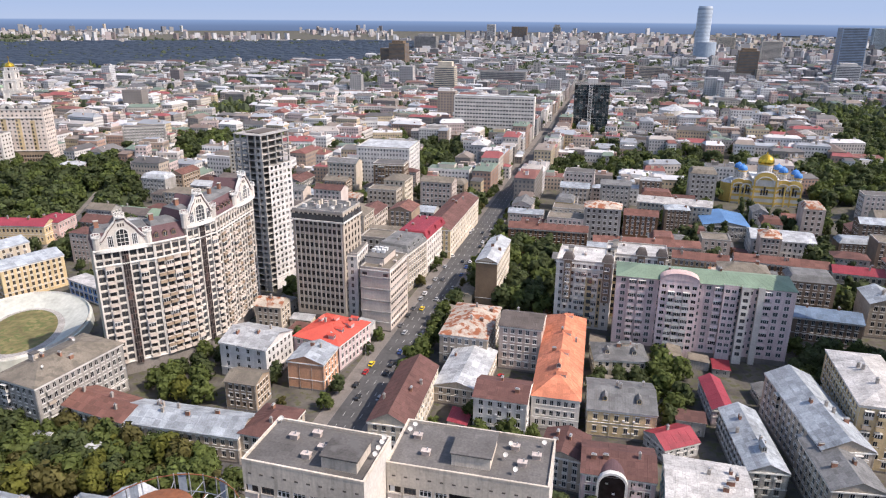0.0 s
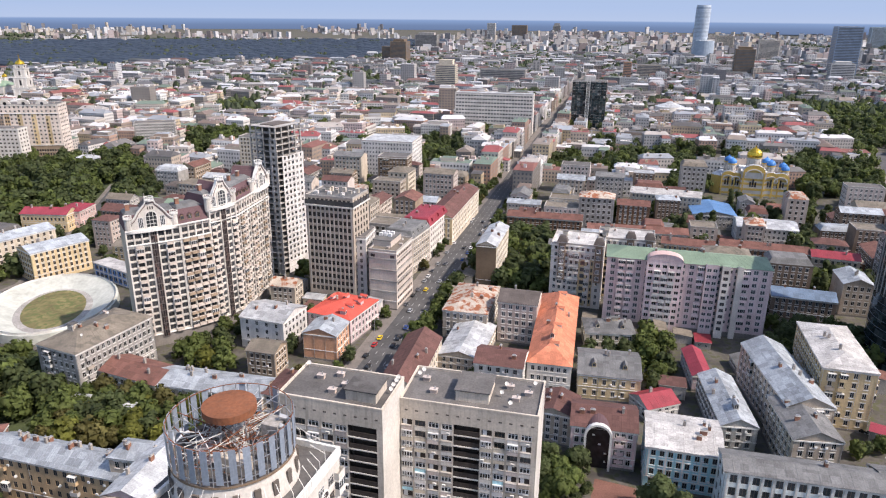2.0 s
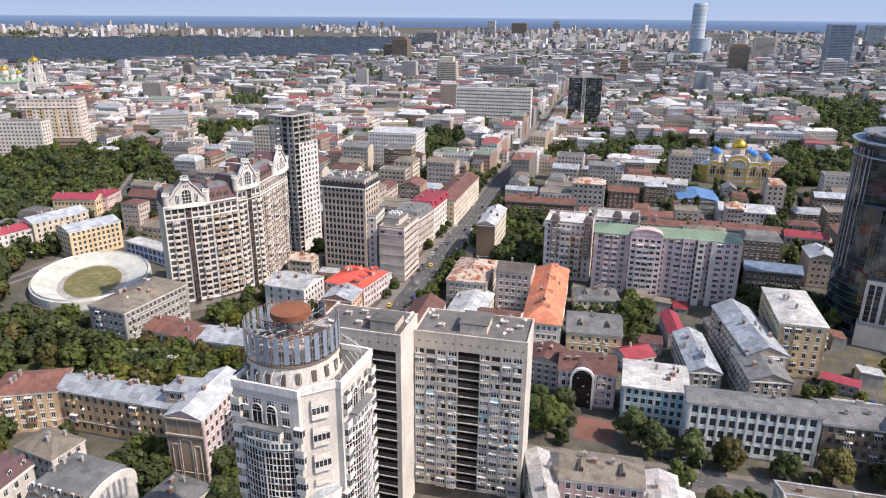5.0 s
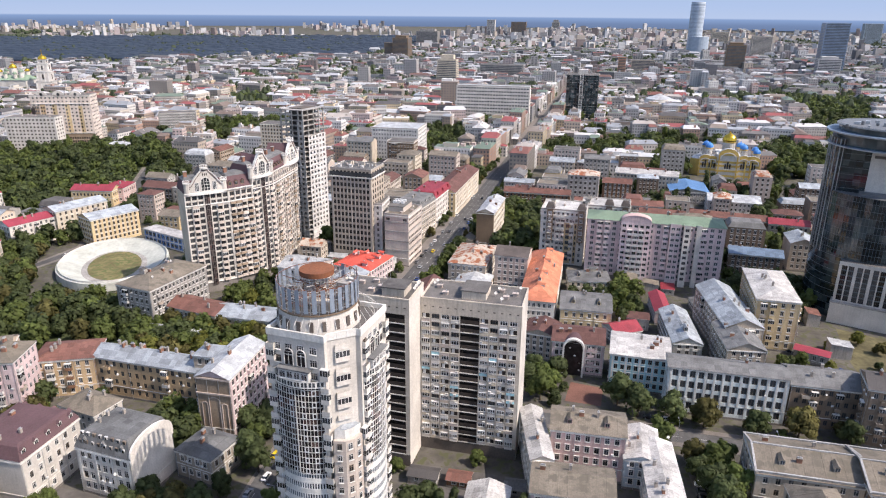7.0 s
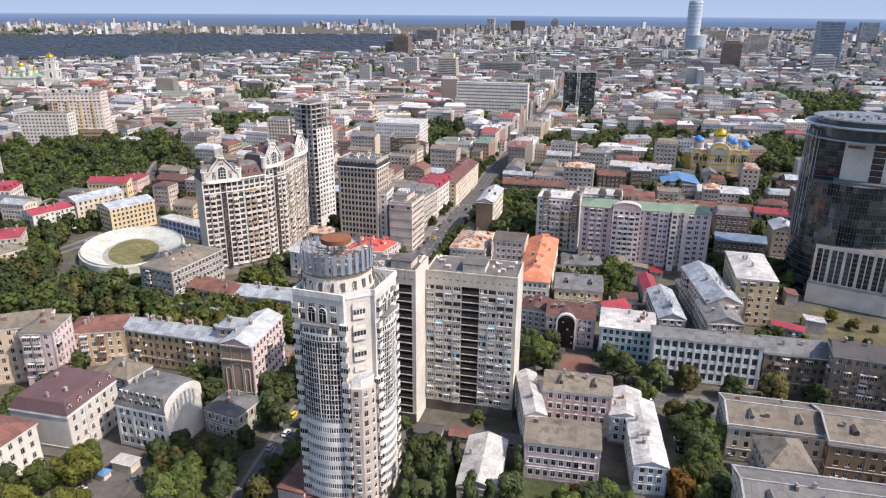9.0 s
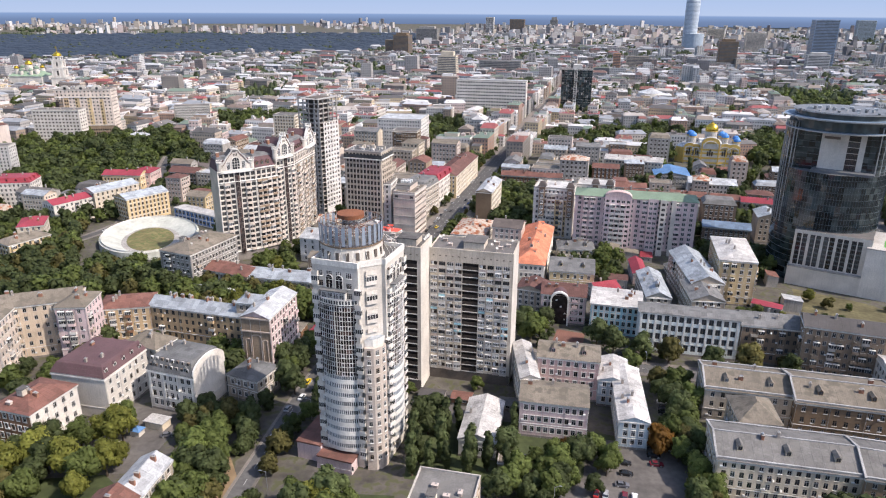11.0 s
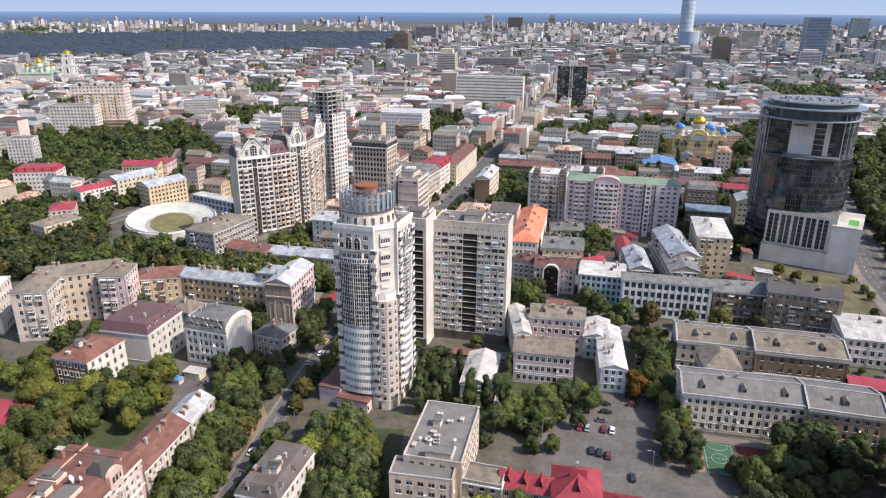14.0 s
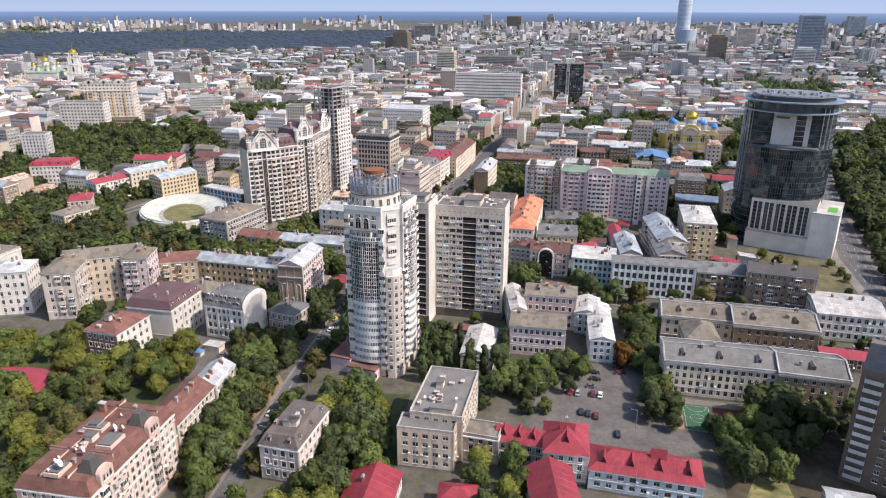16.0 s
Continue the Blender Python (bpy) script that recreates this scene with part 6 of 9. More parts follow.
house(-190.2, 106.0, 14.4, 20.6, 11.4, 24, 6, "bisque", "hip", "asbestos", "beige brick apartment wing with a hipped slate roof", rh=3, cols=3, balconies=[("f",1)], kind="apartment_house", style="plain")
house(-180.9, 123.7, 34.7, 13.9, 23.0, 24, 6, "sand", "gable", "asbestos", "beige brick apartment house with balconies", rh=3, cols=9, balconies=[("f",2),("f",6),("f",7)], kind="apartment_house", style="plain")
house(-163.3, 123.6, 12.1, 15.9, 6.8, 24, 6, "rose", "hip", "asbestos", "cream apartment wing with a hipped roof", rh=3, cols=3, kind="apartment_house", style="plain")
house(-217.6, 107.5, 17.8, 16.7, 14.6, 22, 5, "ivory", "hip", "pale", "ivory corner house with a pale roof", rh=3, cols=5)
house(-152.0, 141.1, 21.2, 15.6, 13.2, 16, 4, "brick", "hip", "redbrown", "brick apartment house with a red-brown roof", rh=2.6, cols=6, walls=dict(f="ochre"), kind="apartment_house", balconies=[("f",3)])
house(-117.1, 137.2, 45.4, 10.8, -12.3, 16, 4, "ochre", "gable", "tin", "ochre apartment house with a grey-blue tin roof and brick chimneys", rh=3, cols=14, chimneys=12, kind="apartment_house", style="plain")
ENDWALL = house(-82.9, 123.7, 12.1, 26.7, -8.4, 24, 6, "rose", "gable_y", "pale", "tall rose house with a blank brown end wall and pale roof", rh=2.6, faces="rl", walls=dict(f="clay"), chimneys=2, kind="apartment_house")
house(-90.8, 132.5, 15.4, 8.7, -8, 22, 5, "stone", "hip", "tin", "courtyard wing with a tin roof", rh=2.4)
house(-81.8, 94.9, 13.7, 13.1, -20.5, 10, 2, "stone", "hip", "slate", "small old house with a dark slate roof", rh=2.6, side=4)
DORM = house(-104.0, 88.1, 20.0, 17.4, -15.9, 16, 4, "ivory", "mansard", "slate", "white house with a green-grey mansard roof and skylights", rh=4.5, cols=7, dormers=3, walls=dict(r="ivory"), faces="fl", win=(1.5,2.4), style="plain", pil=4)
house(-135.0, 86.3, 23.1, 21.6, 80.0, 17, 4, "ivory", "mansard", "plum", "white house with a plum-coloured metal mansard roof", rh=3.4, cols=6, dormers=5, faces="fr")
house(-143.7, 61.6, 19.5, 15.5, 76.5, 17, 4, "ivory", "hip", "redbrown", "white house with a red-brown hipped roof", rh=3.2, cols=5, walls=dict(l="brick"), bits=2)
house(-129.0, 112.8, 11.4, 16.4, 69.1, 12, 3, "ivory", "hip", "asbestos", "white house with a grey hipped roof", rh=2.8)
house(-165.6, 35.6, 25.0, 14.4, -10.8, 5, 1, "beige", "gable", "crimson", "low shed with a maroon metal roof", rh=3, chimneys=0)
house(29.0, 78.8, 22.7, 14.4, -7.7, 14, 3, "rose", "gable", "asbestos", "rose and white old house with a grey roof", rh=2.2, cols=9, chimneys=2)
house(36.8, 104.2, 22.5, 13.5, -8.3, 17, 4, "pink", "gable", "asbestos", "pink courtyard house with a grey roof", rh=2.4, cols=7, dormers=2)
house(20.4, 99.9, 6.6, 27.2, 3.0, 15, 3, "ivory", "gable_y", "white", "white side wing with a whitewashed roof", rh=1.4, chimneys=2)
house(4.3, 72.0, 12.1, 24.7, -8.2, 7, 1, "white", "gable_y", "white", "low house with a white metal roof", rh=2.2, chimneys=1, win=(1.2,1.5))
house(-13.7, 78.6, 10.3, 8.4, 0.1, 4, 1, "grey", "gable", "slate", "low grey shed with slate roof", rh=1.2, chimneys=0)
house(55.9, 85.3, 9.7, 35.9, -5.9, 11, 3, "paleblue", "gable_y", "white", "pale blue house with a patched white roof", rh=1.6, chimneys=4, cols=3)
house(53.2, 101.8, 10.3, 17.8, -10.2, 11, 3, "paleblue", "gable", "white", "pale blue wing with a white roof", rh=1.6, chimneys=2, cols=3)
ZINC = []
ZINC.append((house(94.5, 51.6, 40.0, 19.9, -9.1, 14, 4, "cream", "gable", "felt", "cream school with a patched grey metal roof", rh=3.2, cols=15, chimneys=2, win=(1.3,2.0), dormers=3, style="plain", kind="school_building"), 40.0, 19.9, 14, 3.2))
ZINC.append((house(125.4, 44.9, 23.0, 20.5, -12.7, 14.3, 4, "clay", "gable", "felt", "brown brick school wing with a patched grey roof", rh=3.2, cols=7, chimneys=1, dormers=1, win=(1.3,2.0), kind="school_building", style="plain"), 23.0, 20.5, 14.3, 3.2))
ZINC.append((house(98.8, 94.0, 29.2, 19.7, -10.2, 13, 3, "beige", "gable", "asbestos", "beige institute with a grey-brown roof", rh=3.4, cols=8, dormers=2, style="plain"), 29.2, 19.7, 13, 3.4))
house(93.9, 72.3, 13.0, 16, -5.7, 14, 3, "beige", "hip", "asbestos", "beige projecting wing with a hipped roof", rh=4, cols=3, chimneys=0, style="plain")
ZINC.append((house(128.1, 85.8, 32.6, 22.2, -10.8, 14, 3, "brown", "gable", "asbestos", "brown brick institute wing with a grey-brown roof", rh=3.4, cols=9, dormers=2, style="plain"), 32.6, 22.2, 14, 3.4))
house(110.4, -18.6, 13, 8, -15, 5.5, 1, "grey", "gable", "pale", "low house with a pale metal roof", rh=1.2, chimneys=0, course=False)
house(152.6, 70.2, 20, 9, -13, 6, 2, "brown", "gable", "crimson", "low brick house with a maroon metal roof", rh=1.8, chimneys=2, course=False)
house(167.8, 104.2, 27.5, 26.1, -12, 13, 3, "ivory", "gable", "white", "white school with round-headed windows and white roof", rh=2.5, cols=9, win=(1.5,2.2))
house(91.1, 140.0, 40.3, 10.5, -10.2, 18.6, 4, "mint", "gable", "slate", "white and pale green institute with a dark grey roof", rh=1.6, cols=13, chimneys=1, win=(1.9,2.7), style="plain", pil=14, kind="institute_building")
house(123.3, 136.8, 23.2, 15, -9.8, 17, 4, "umber", "gable", "slate", "dark brown stone apartment house", rh=3, cols=8, balconies=[("f",2),("f",5)], style="plain", kind="apartment_house")
house(146.4, 123.5, 29.3, 13.5, -16.7, 22, 5, "umber", "gable", "dark", "dark stone apartment house with columns and balconies", rh=2.5, cols=10, balconies=[("f",1),("f",4),("f",6),("f",8)], style="plain", pil=6, pil_mat=WALL["clay"], kind="apartment_house")
house(65.5, 161.3, 21.9, 20, -12, 15, 4, "turquoise", "gable", "white", "turquoise stuccoed house with a whitewashed roof", rh=2.2, cols=8, pil=5, chimneys=6)
house(29.1, 181.1, 13.5, 14, -17.2, 12, 4, "beige", "gable", "brown", "beige house with a brown roof", rh=2.2, cols=4)
house(52.1, 212.9, 22.7, 21.2, -7.7, 11, 2, "yellow", "gable", "slate", "yellow villa with a dark slate roof", rh=3.2, cols=6, dormers=2)
house(58.8, 250.4, 20.9, 15.0, -2.6, 9, 2, "cream", "hip", "slate", "cream lodge with a dark hipped roof", rh=3, cols=7, dormers=2)
house(34.4, 239.2, 16.4, 68.0, -9.8, 13.6, 3, "ivory", "hip", "orange", "long white house with a bright orange roof", rh=5, cols=6, chimneys=3, dormers=1, kind="institute_building")
house(89.4, 191.0, 11.6, 34.1, -4.3, 10, 3, "grey", "gable_y", "tin", "grey house with a blue-grey tin gable roof", rh=2.6, chimneys=4, dormers=1)
house(111.3, 198.5, 15.1, 45.3, -1.6, 17, 5, "stone", "gable_y", "tin", "tall stone-coloured house with a light tin roof", rh=3.6, side=13, chimneys=4, kind="apartment_house")
house(106.9, 171.9, 14.5, 24, -3.8, 15, 4, "stone", "gable_y", "slate", "courtyard house with a dark grey roof", rh=3, chimneys=3)
house(132.3, 208.0, 17.2, 38, -11, 23.6, 6, "yellow", "hip", "white", "cream and pink apartment house with a white roof", rh=2.4, cols=4, balconies=[("f",1)], kind="apartment_house")
BAROQUE = house(51.7, 301.9, 25.0, 22, -13.1, 32, 9, "ivory", "flat", "white", "cream neo-baroque apartment block with dark turrets", win=(1.3,1.9), chimneys=0, bits=6, kind="apartment_block", balconies=[("f",1),("f",3),("f",4),("f",6)])
BAROQUE2 = house(76.5, 310.2, 27.5, 19.0, -12, 32, 9, "ivory", "flat", "white", "cream apartment wing with arched top windows", chimneys=0, bits=4, kind="apartment_block", balconies=[("f",2),("f",3),("f",6),("f",7)])
HOTEL = house(-68.2, 297.5, 24.8, 19, -14, 54, 14, "stone", "flat", "slate", "tall grey hotel with pale pilasters and tall windows", win=(1.5,2.2), cols=10, side=5, pil=11, pil_top=4.8, pil_mat=COPING, chimneys=0, bits=6, base=5, style="dark", kind="hotel_building", course=False)
house(-56.1, 297.0, 8.0, 17.5, -6.9, 34, 10, "white", "flat", "bitumen", "white linking block of the offices", chimneys=0, kind="office_block", cols=2, style="plain")
AVOFF = house(-41.5, 292.5, 14.2, 22.8, -14, 30, 8, "bisque", "flat", "asbestos", "beige stepped office block", chimneys=0, bits=8, faces="r", cols=2, side=9, win=(1.9,1.4), style="plain", kind="office_block")
house(-47.6, 319.9, 33.6, 16, 72.2, 20, 5, "cream", "mansard", "slate", "cream town house on the avenue", rh=3.5, dormers=5, cols=10)
house(-39.0, 342.7, 25.1, 18, 72.0, 21, 5, "stone", "mansard", "slate", "stone-coloured town house with a slate mansard", rh=4, dormers=4, cols=8)
house(-31.2, 373.7, 34.2, 18, 75.4, 20, 5, "ivory", "mansard", "red", "white town house with a red mansard roof", rh=4, dormers=3, cols=9)
house(-15.5, 421.1, 78.0, 18, 78.0, 18, 5, "yellow", "gable", "brown", "yellow house with a brown roof along the avenue", rh=3.5, cols=18, walls=dict(f="cream"))
house(-62.1, 234.7, 14.7, 14.5, -10.2, 12, 3, "salmon", "gable_y", "tin", "salmon house with a blue-grey tin roof", rh=2.6, faces="r", chimneys=2)
house(-59.0, 257.3, 24.6, 22, 68.7, 12, 3, "rose", "hip", "scarlet", "rose house with a scarlet roof and turret", rh=3.2, cols=8, dormers=4)
house(-86.6, 242.6, 21.0, 19.3, -16.1, 15, 4, "white", "gable", "pale", "white plain house with a pale metal roof", rh=3, cols=4, style="plain", chimneys=3)
house(-146.5, 209.8, 20.0, 36.0, -20.1, 20, 5, "grey", "hip", "asbestos", "grey stone apartment house with a low hipped roof", rh=3, cols=6, side=14, bits=4, chimneys=4, kind="apartment_house")
house(-93.4, 191.1, 42.5, 14, -9.3, 10, 2, "stone", "gable", "tin", "old two-storey row with mixed tin roofs", rh=2.6, cols=14, chimneys=7)
house(-23.3, 209.0, 14.2, 41.2, -9.4, 12, 3, "cream", "gable_y", "brown", "cream house under a dark brown metal roof", rh=4, chimneys=3, side=12)
house(-2.1, 235.4, 17.1, 32.6, -12.6, 8, 2, "beige", "gable_y", "pale", "beige hall with a pale metal roof", rh=2.5, chimneys=1)
house(-0.8, 266.0, 19.7, 33.2, -11.3, 14, 3, "stone", "hip", "rusty", "stone hall with a patched rusty roof", rh=3.2, chimneys=4)
house(9.5, 329.6, 10.6, 37.3, -12, 24, 6, "cream", "gable_y", "pale", "narrow house with a blank brick end wall", rh=2.4, faces="r", walls=dict(f="brown"), chimneys=3)
house(18.7, 813.8, 94.2, 16, -9, 48, 11, "ivory", "flat", "pale", "long white slab block with ribbon windows", cols=26, win=(2.6,1.9), chimneys=0, single=False, kind="office_block", course=False)
house(-270.4, 407.3, 16.4, 20, 0, 12, 2, "pink", "hip", "crimson", "pink house with a crimson roof", single=False, rh=3)
house(-281.6, 395.8, 31.0, 14, 0, 12, 2, "yellow", "gable", "crimson", "yellow wing with a crimson roof", single=False, rh=3)
house(-273.9, 308.3, 34, 14, 60, 15, 4, "ivory", "gable", "crimson", "white town house with balconies and a red roof", rh=2.5, single=False, balconies=[("f",1),("f",4),("f",7)], cols=10)
house(-259.2, 331.0, 34, 16, 60, 18, 5, "cream", "gable", "tin", "cream town house with a tin roof", rh=2.5, single=False, balconies=[("f",4)], cols=9)
house(-230.3, 317.6, 30.3, 17, 55, 17, 5, "yellow", "gable", "tin", "yellow town house with a tin roof", rh=2.5, single=False)
house(-357.7, 577.0, 20.7, 14, 20, 10, 2, "rose", "hip", "pale", "small pink villa among trees", single=False)
house(-338.5, 343.2, 30.9, 20, 12, 18, 5, "ivory", "mansard", "red", "white house with a red mansard roof", dormers=5, rh=3, single=False)
house(-400.9, 421.0, 21.5, 14, 10, 28, 9, "white", "flat", "bitumen", "white panel tower block", single=False, chimneys=0, kind="apartment_block", style="plain")
house(-449, 590, 50, 16, 4, 34, 9, "ivory", "flat", "bitumen", "white panel slab block with a flat roof", single=False, chimneys=0, bits=4, kind="apartment_block", cols=13, win=(1.9,1.6), style="plain")
POLY = house(-441, 634, 60, 20, 9, 51, 13, "bisque", "flat", "bitumen", "large cream and yellow apartment block with rounded gables", single=False, chimneys=0, bits=6, kind="apartment_block", cols=14, win=(1.7,1.8), style="plain")
house(-345.0, 691.2, 40.4, 16, 20, 26, 8, "grey", "flat", "bitumen", "grey slab block with small windows", single=False, chimneys=0, kind="apartment_block")
house(-186.0, 536.4, 21.8, 16, -8, 40, 12, "cream", "flat", "bitumen", "cream tower block with flat roof", single=False, chimneys=0, kind="apartment_block")
house(-75.0, 569.9, 44.7, 37.6, -8, 34, 9, "white", "flat", "pale", "white office slab with small windows", single=False, chimneys=0, kind="office_block", cols=16)
house(-66.1, 513.7, 23.7, 16, -8, 30, 8, "brown", "flat", "bitumen", "brown apartment block with balconies", single=False, chimneys=0, kind="apartment_block", balconies=[("f",1),("f",2)])
house(136.7, 464.4, 48.5, 14, -16.8, 16, 4, "cream", "gable", "white", "cream house with a white metal roof", single=False)
house(163.8, 445.6, 28.5, 33.2, -9, 10, 2, "grey", "gable", "blue", "hall with a bright blue metal roof", single=False, rh=2.5, chimneys=0)
house(184.7, 404.7, 35.2, 24.0, -13.4, 12, 3, "white", "gable", "pale", "white hall with a pale blue-grey roof", single=False, rh=2.5)
NET = house(138.4, 860.8, 42, 20, -10, 60, 16, "dark", "flat", "bitumen", "dark unfinished tower block under netting", single=False, chimneys=0, kind="apartment_block")
house(66.1, 196.5, 13.2, 11.2, 22.6, 6, 2, "white", "gable", "red", "small house with a bright red metal roof", rh=2.5, chimneys=1)
house(89.0, 223.3, 7.2, 22.3, -5.0, 7, 2, "rose", "gable_y", "crimson", "rose courtyard house with a crimson roof", rh=2, chimneys=0)
house(110.8, 231.7, 8.1, 9.3, -1.9, 4, 1, "grey", "gable", "slate", "low grey garage with a slate roof", rh=1.2, chimneys=0)
house(-124.4, 198.0, 27.2, 14, -20.1, 10, 2, "beige", "gable", "redbrown", "old house with a brown tin roof", rh=2.6, chimneys=3)
house(-64.9, 189.6, 14.0, 18, -12.9, 11, 3, "beige", "hip", "brown", "corner house with a brown hipped roof", rh=2.6, chimneys=3)
house(43.9, 398.0, 46.9, 12, -9.6, 16, 4, "brick", "gable", "redbrown", "long brick row with a red-brown roof", rh=2.4, chimneys=6, single=False)
house(97.9, 379.3, 59.0, 12, -7.6, 14, 3, "stone", "gable", "redbrown", "old row with rusty red roofs", rh=2.4, chimneys=6, single=False)
house(121.9, 355.6, 28.5, 12, -15.9, 14, 3, "ochre", "gable", "redbrown", "ochre row with a rust-red roof", rh=2.4, chimneys=5, single=False)
house(162.6, 351.3, 46.0, 12, -15.5, 14, 3, "brick", "gable", "redbrown", "brick row with a patched red roof", rh=2.4, chimneys=6, single=False)
house(196.0, 338.7, 23.5, 12, -15.6, 14, 3, "stone", "gable", "red", "stone-coloured row with a red roof", rh=2.4, chimneys=2, single=False)
house(156.5, 286.7, 27.7, 14, -14.5, 12, 3, "sepia", "gable", "bluegrey", "dark house with a blue-grey roof", rh=2.4, chimneys=2, single=False)
house(-14, 94, 9, 5, -10, 3.2, 1, "grey", "gable", "dark", "low garage with a dark felt roof", rh=0.8, chimneys=0, course=False)
house(-3, 93, 7, 5, -10, 3.0, 1, "brick", "gable", "redbrown", "low brick garage with a brown roof", rh=0.8, chimneys=0, course=False)
house(14, 90, 6, 5, -8, 3.0, 1, "stone", "gable", "slate", "low outbuilding beside a white house", rh=0.8, chimneys=0, course=False)
house(142, 181, 13, 6, -32, 5, 1, "grey", "gable", "crimson", "low row of garages with a maroon roof", rh=0.9, chimneys=0, course=False)
house(138, 160, 16, 7, -12, 6, 2, "stone", "gable", "white", "low courtyard wing with a whitewashed roof", rh=0.8, chimneys=2, course=False)
house(-256.7, 227.8, 24, 14, 63, 14, 4, "yellow", "hip", "asbestos", "yellow and cream apartment house with balconies", rh=2.6, single=False, balconies=[("f",4)], cols=7, kind="apartment_house")
house(-268, 255, 14, 20, 24, 15, 4, "cream", "hip", "crimson", "cream apartment house with a maroon roof", rh=2.6, single=False, kind="apartment_house")
FLASHING = mat("zinc_flashing", (0.36, 0.36, 0.355), rough=0.5, var=0.4, streak=0.4)


def flashing(e, w, d, h, rh):
    """Zinc along the ridge, the verges and the eaves of a gable roof."""
    a, b = w / 2 + 0.25, d / 2 + 0.25
    q = Mesh()
    q.bar((-a, 0, h + rh + 0.1), (a, 0, h + rh + 0.1), 0.3, FLASHING)
    for s in (-1, 1):
        for x in (-a, a):
            q.bar((x, s * b, h + 0.15), (x, 0, h + rh + 0.1), 0.42, FLASHING)
        q.bar((-a, s * (b - 0.5), h + 0.2 + rh * 0.5 / b), (a, s * (b - 0.5), h + 0.2 + rh * 0.5 / b), 0.4, FLASHING)
    place("flashing", q, e)


for e, w, d, h, rh in ZINC:
    flashing(e, w, d, h, rh)
# blind arches and a moulded pediment on the brown end wall
for x0, x1, z0, z1 in ((-4.6, -2.6, 2, 14), (2.6, 4.6, 2, 14), (-1.9, 1.9, 2, 15.5)):
    q = Mesh()
    c, r = (x0 + x1) / 2, (x1 - x0) / 2
    f = [(x0, z0), (x0, z1)] + [(c + r * math.cos(radians(t)), z1 + 0.5 * r * math.sin(radians(t))) for t in range(160, 0, -20)] + [(x1, z1), (x1, z0)]
    for (xa, za), (xb, zb) in zip(f, f[1:]):
        q.bar((xa, -13.42, za), (xb, -13.42, zb), 0.16, WALL["tan"])
    place("blind_arch", q, ENDWALL)
for z in (17.6, 23.2):
    q = Mesh()
    q.box(-6.2, -13.8, z, 6.2, -13.36, z + 0.55, WALL["tan"], True)
    place("cornice", q, ENDWALL)
# side piers, a stair head and an upper storey on the slab office
for x in (-8.3, -2.0, 5.4):
    q = Mesh()
    q.box(x - 0.25, -14.4, 16.5, x + 0.25, -8.0, 17.5, COPING)
    place("parapet", q, OFFICE)
q = Mesh()
q.box(-2.0, -14.6, 14.0, 5.4, -12.2, 19.0, WALL["sand"])
q.box(-2.2, -14.8, 19.0, 5.6, -12.0, 19.3, ROOF["felt"], True)
place("stair_head", q, OFFICE)
# the rounded end wall of the white house with the mansard roof
q = Mesh()
prof = [(-8.8, 14.0)] + [(8.8 * math.cos(radians(t)), 17.0 + 4.6 * math.sin(radians(t))) for t in range(180, -1, -15)] + [(8.8, 14.0)]
q.face([(10.35, y, z) for y, z in reversed(prof)], WALL["ivory"])
q.face([(9.75, y, z) for y, z in prof], WALL["ivory"])
for (ya, za), (yb, zb) in zip(prof, prof[1:]):
    q.face([(10.35, ya, za), (10.35, yb, zb), (9.75, yb, zb), (9.75, ya, za)], TRIM)
place("gable_wall", q, DORM)
for k in range(8):
    for z, y in ((17.2, -8.2), (19.4, -7.3)):
        q = Mesh()
        q.box(-0.5, -0.12, 0, 0.5, 0.5, 1.4, FRAME, True)
        q.face([(-0.4, -0.13, 0.1), (0.4, -0.13, 0.1), (0.4, -0.13, 1.3), (-0.4, -0.13, 1.3)], GLASS)
        place("skylight", q, DORM, pose(-8 + k * 2.2, y, z))

# stepped gables, dark turrets, roof lanterns and dishes on the pink apartment house
for k, x in enumerate((-12.5, 9.0)):
    q = Mesh()
    q.box(-2.6, -0.7, -1.0, 2.6, 0.6, 3.2, WALL["peach"])
    f = [(2.6, 3.2)] + [(2.6 * math.cos(radians(t)), 3.2 + 1.5 * math.sin(radians(t))) for t in range(20, 180, 20)] + [(-2.6, 3.2)]
    q.face([(x0, -0.7, z) for x0, z in f], WALL["peach"])
    q.face([(x0, 0.6, z) for x0, z in reversed(f)], WALL["peach"])
    for (xa, za), (xb, zb) in zip(f, f[1:]):
        q.face([(xa, -0.75, za), (xa, 0.6, za), (xb, 0.6, zb), (xb, -0.75, zb)], WALL["peach"])
    gab = place("gable", q, PINK, pose(x, -10.5, 21.0))
    for s in (-1.3, 0.0, 1.3):
        place("window", window_mesh(0.9, 1.9), gab, pose(s, -0.95, 0.9))
    q = Mesh()
    r0, r1 = [(-3.0, -2.4), (3.0, -2.4), (3.0, 2.4), (-3.0, 2.4)], [(-1.4, -1.0), (1.4, -1.0), (1.4, 1.0), (-1.4, 1.0)]
    q.ring(r0, 0, r1, 3.6, ROOF["dark"])
    q.face([(a, b, 3.6) for a, b in r1], ROOF["mocha"])
    place("roof_turret", q, PINK, pose(x, -7.0, 24.2))
for x, y, w, d in ((-2.0, -5.2, 3.2, 2.4), (-15.5, 0.5, 2.6, 2.2), (3.4, 3.0, 2.0, 3.0)):
    q = Mesh()
    q.box(-w, -d, 0, w, d, 1.1, WALL["peach"])
    q.box(-w + 0.4, -d + 0.4, 1.1, w - 0.4, d - 0.4, 1.5, ROOF["felt"])
    place("roof_lantern", q, PINK, pose(x, y, 24.4))
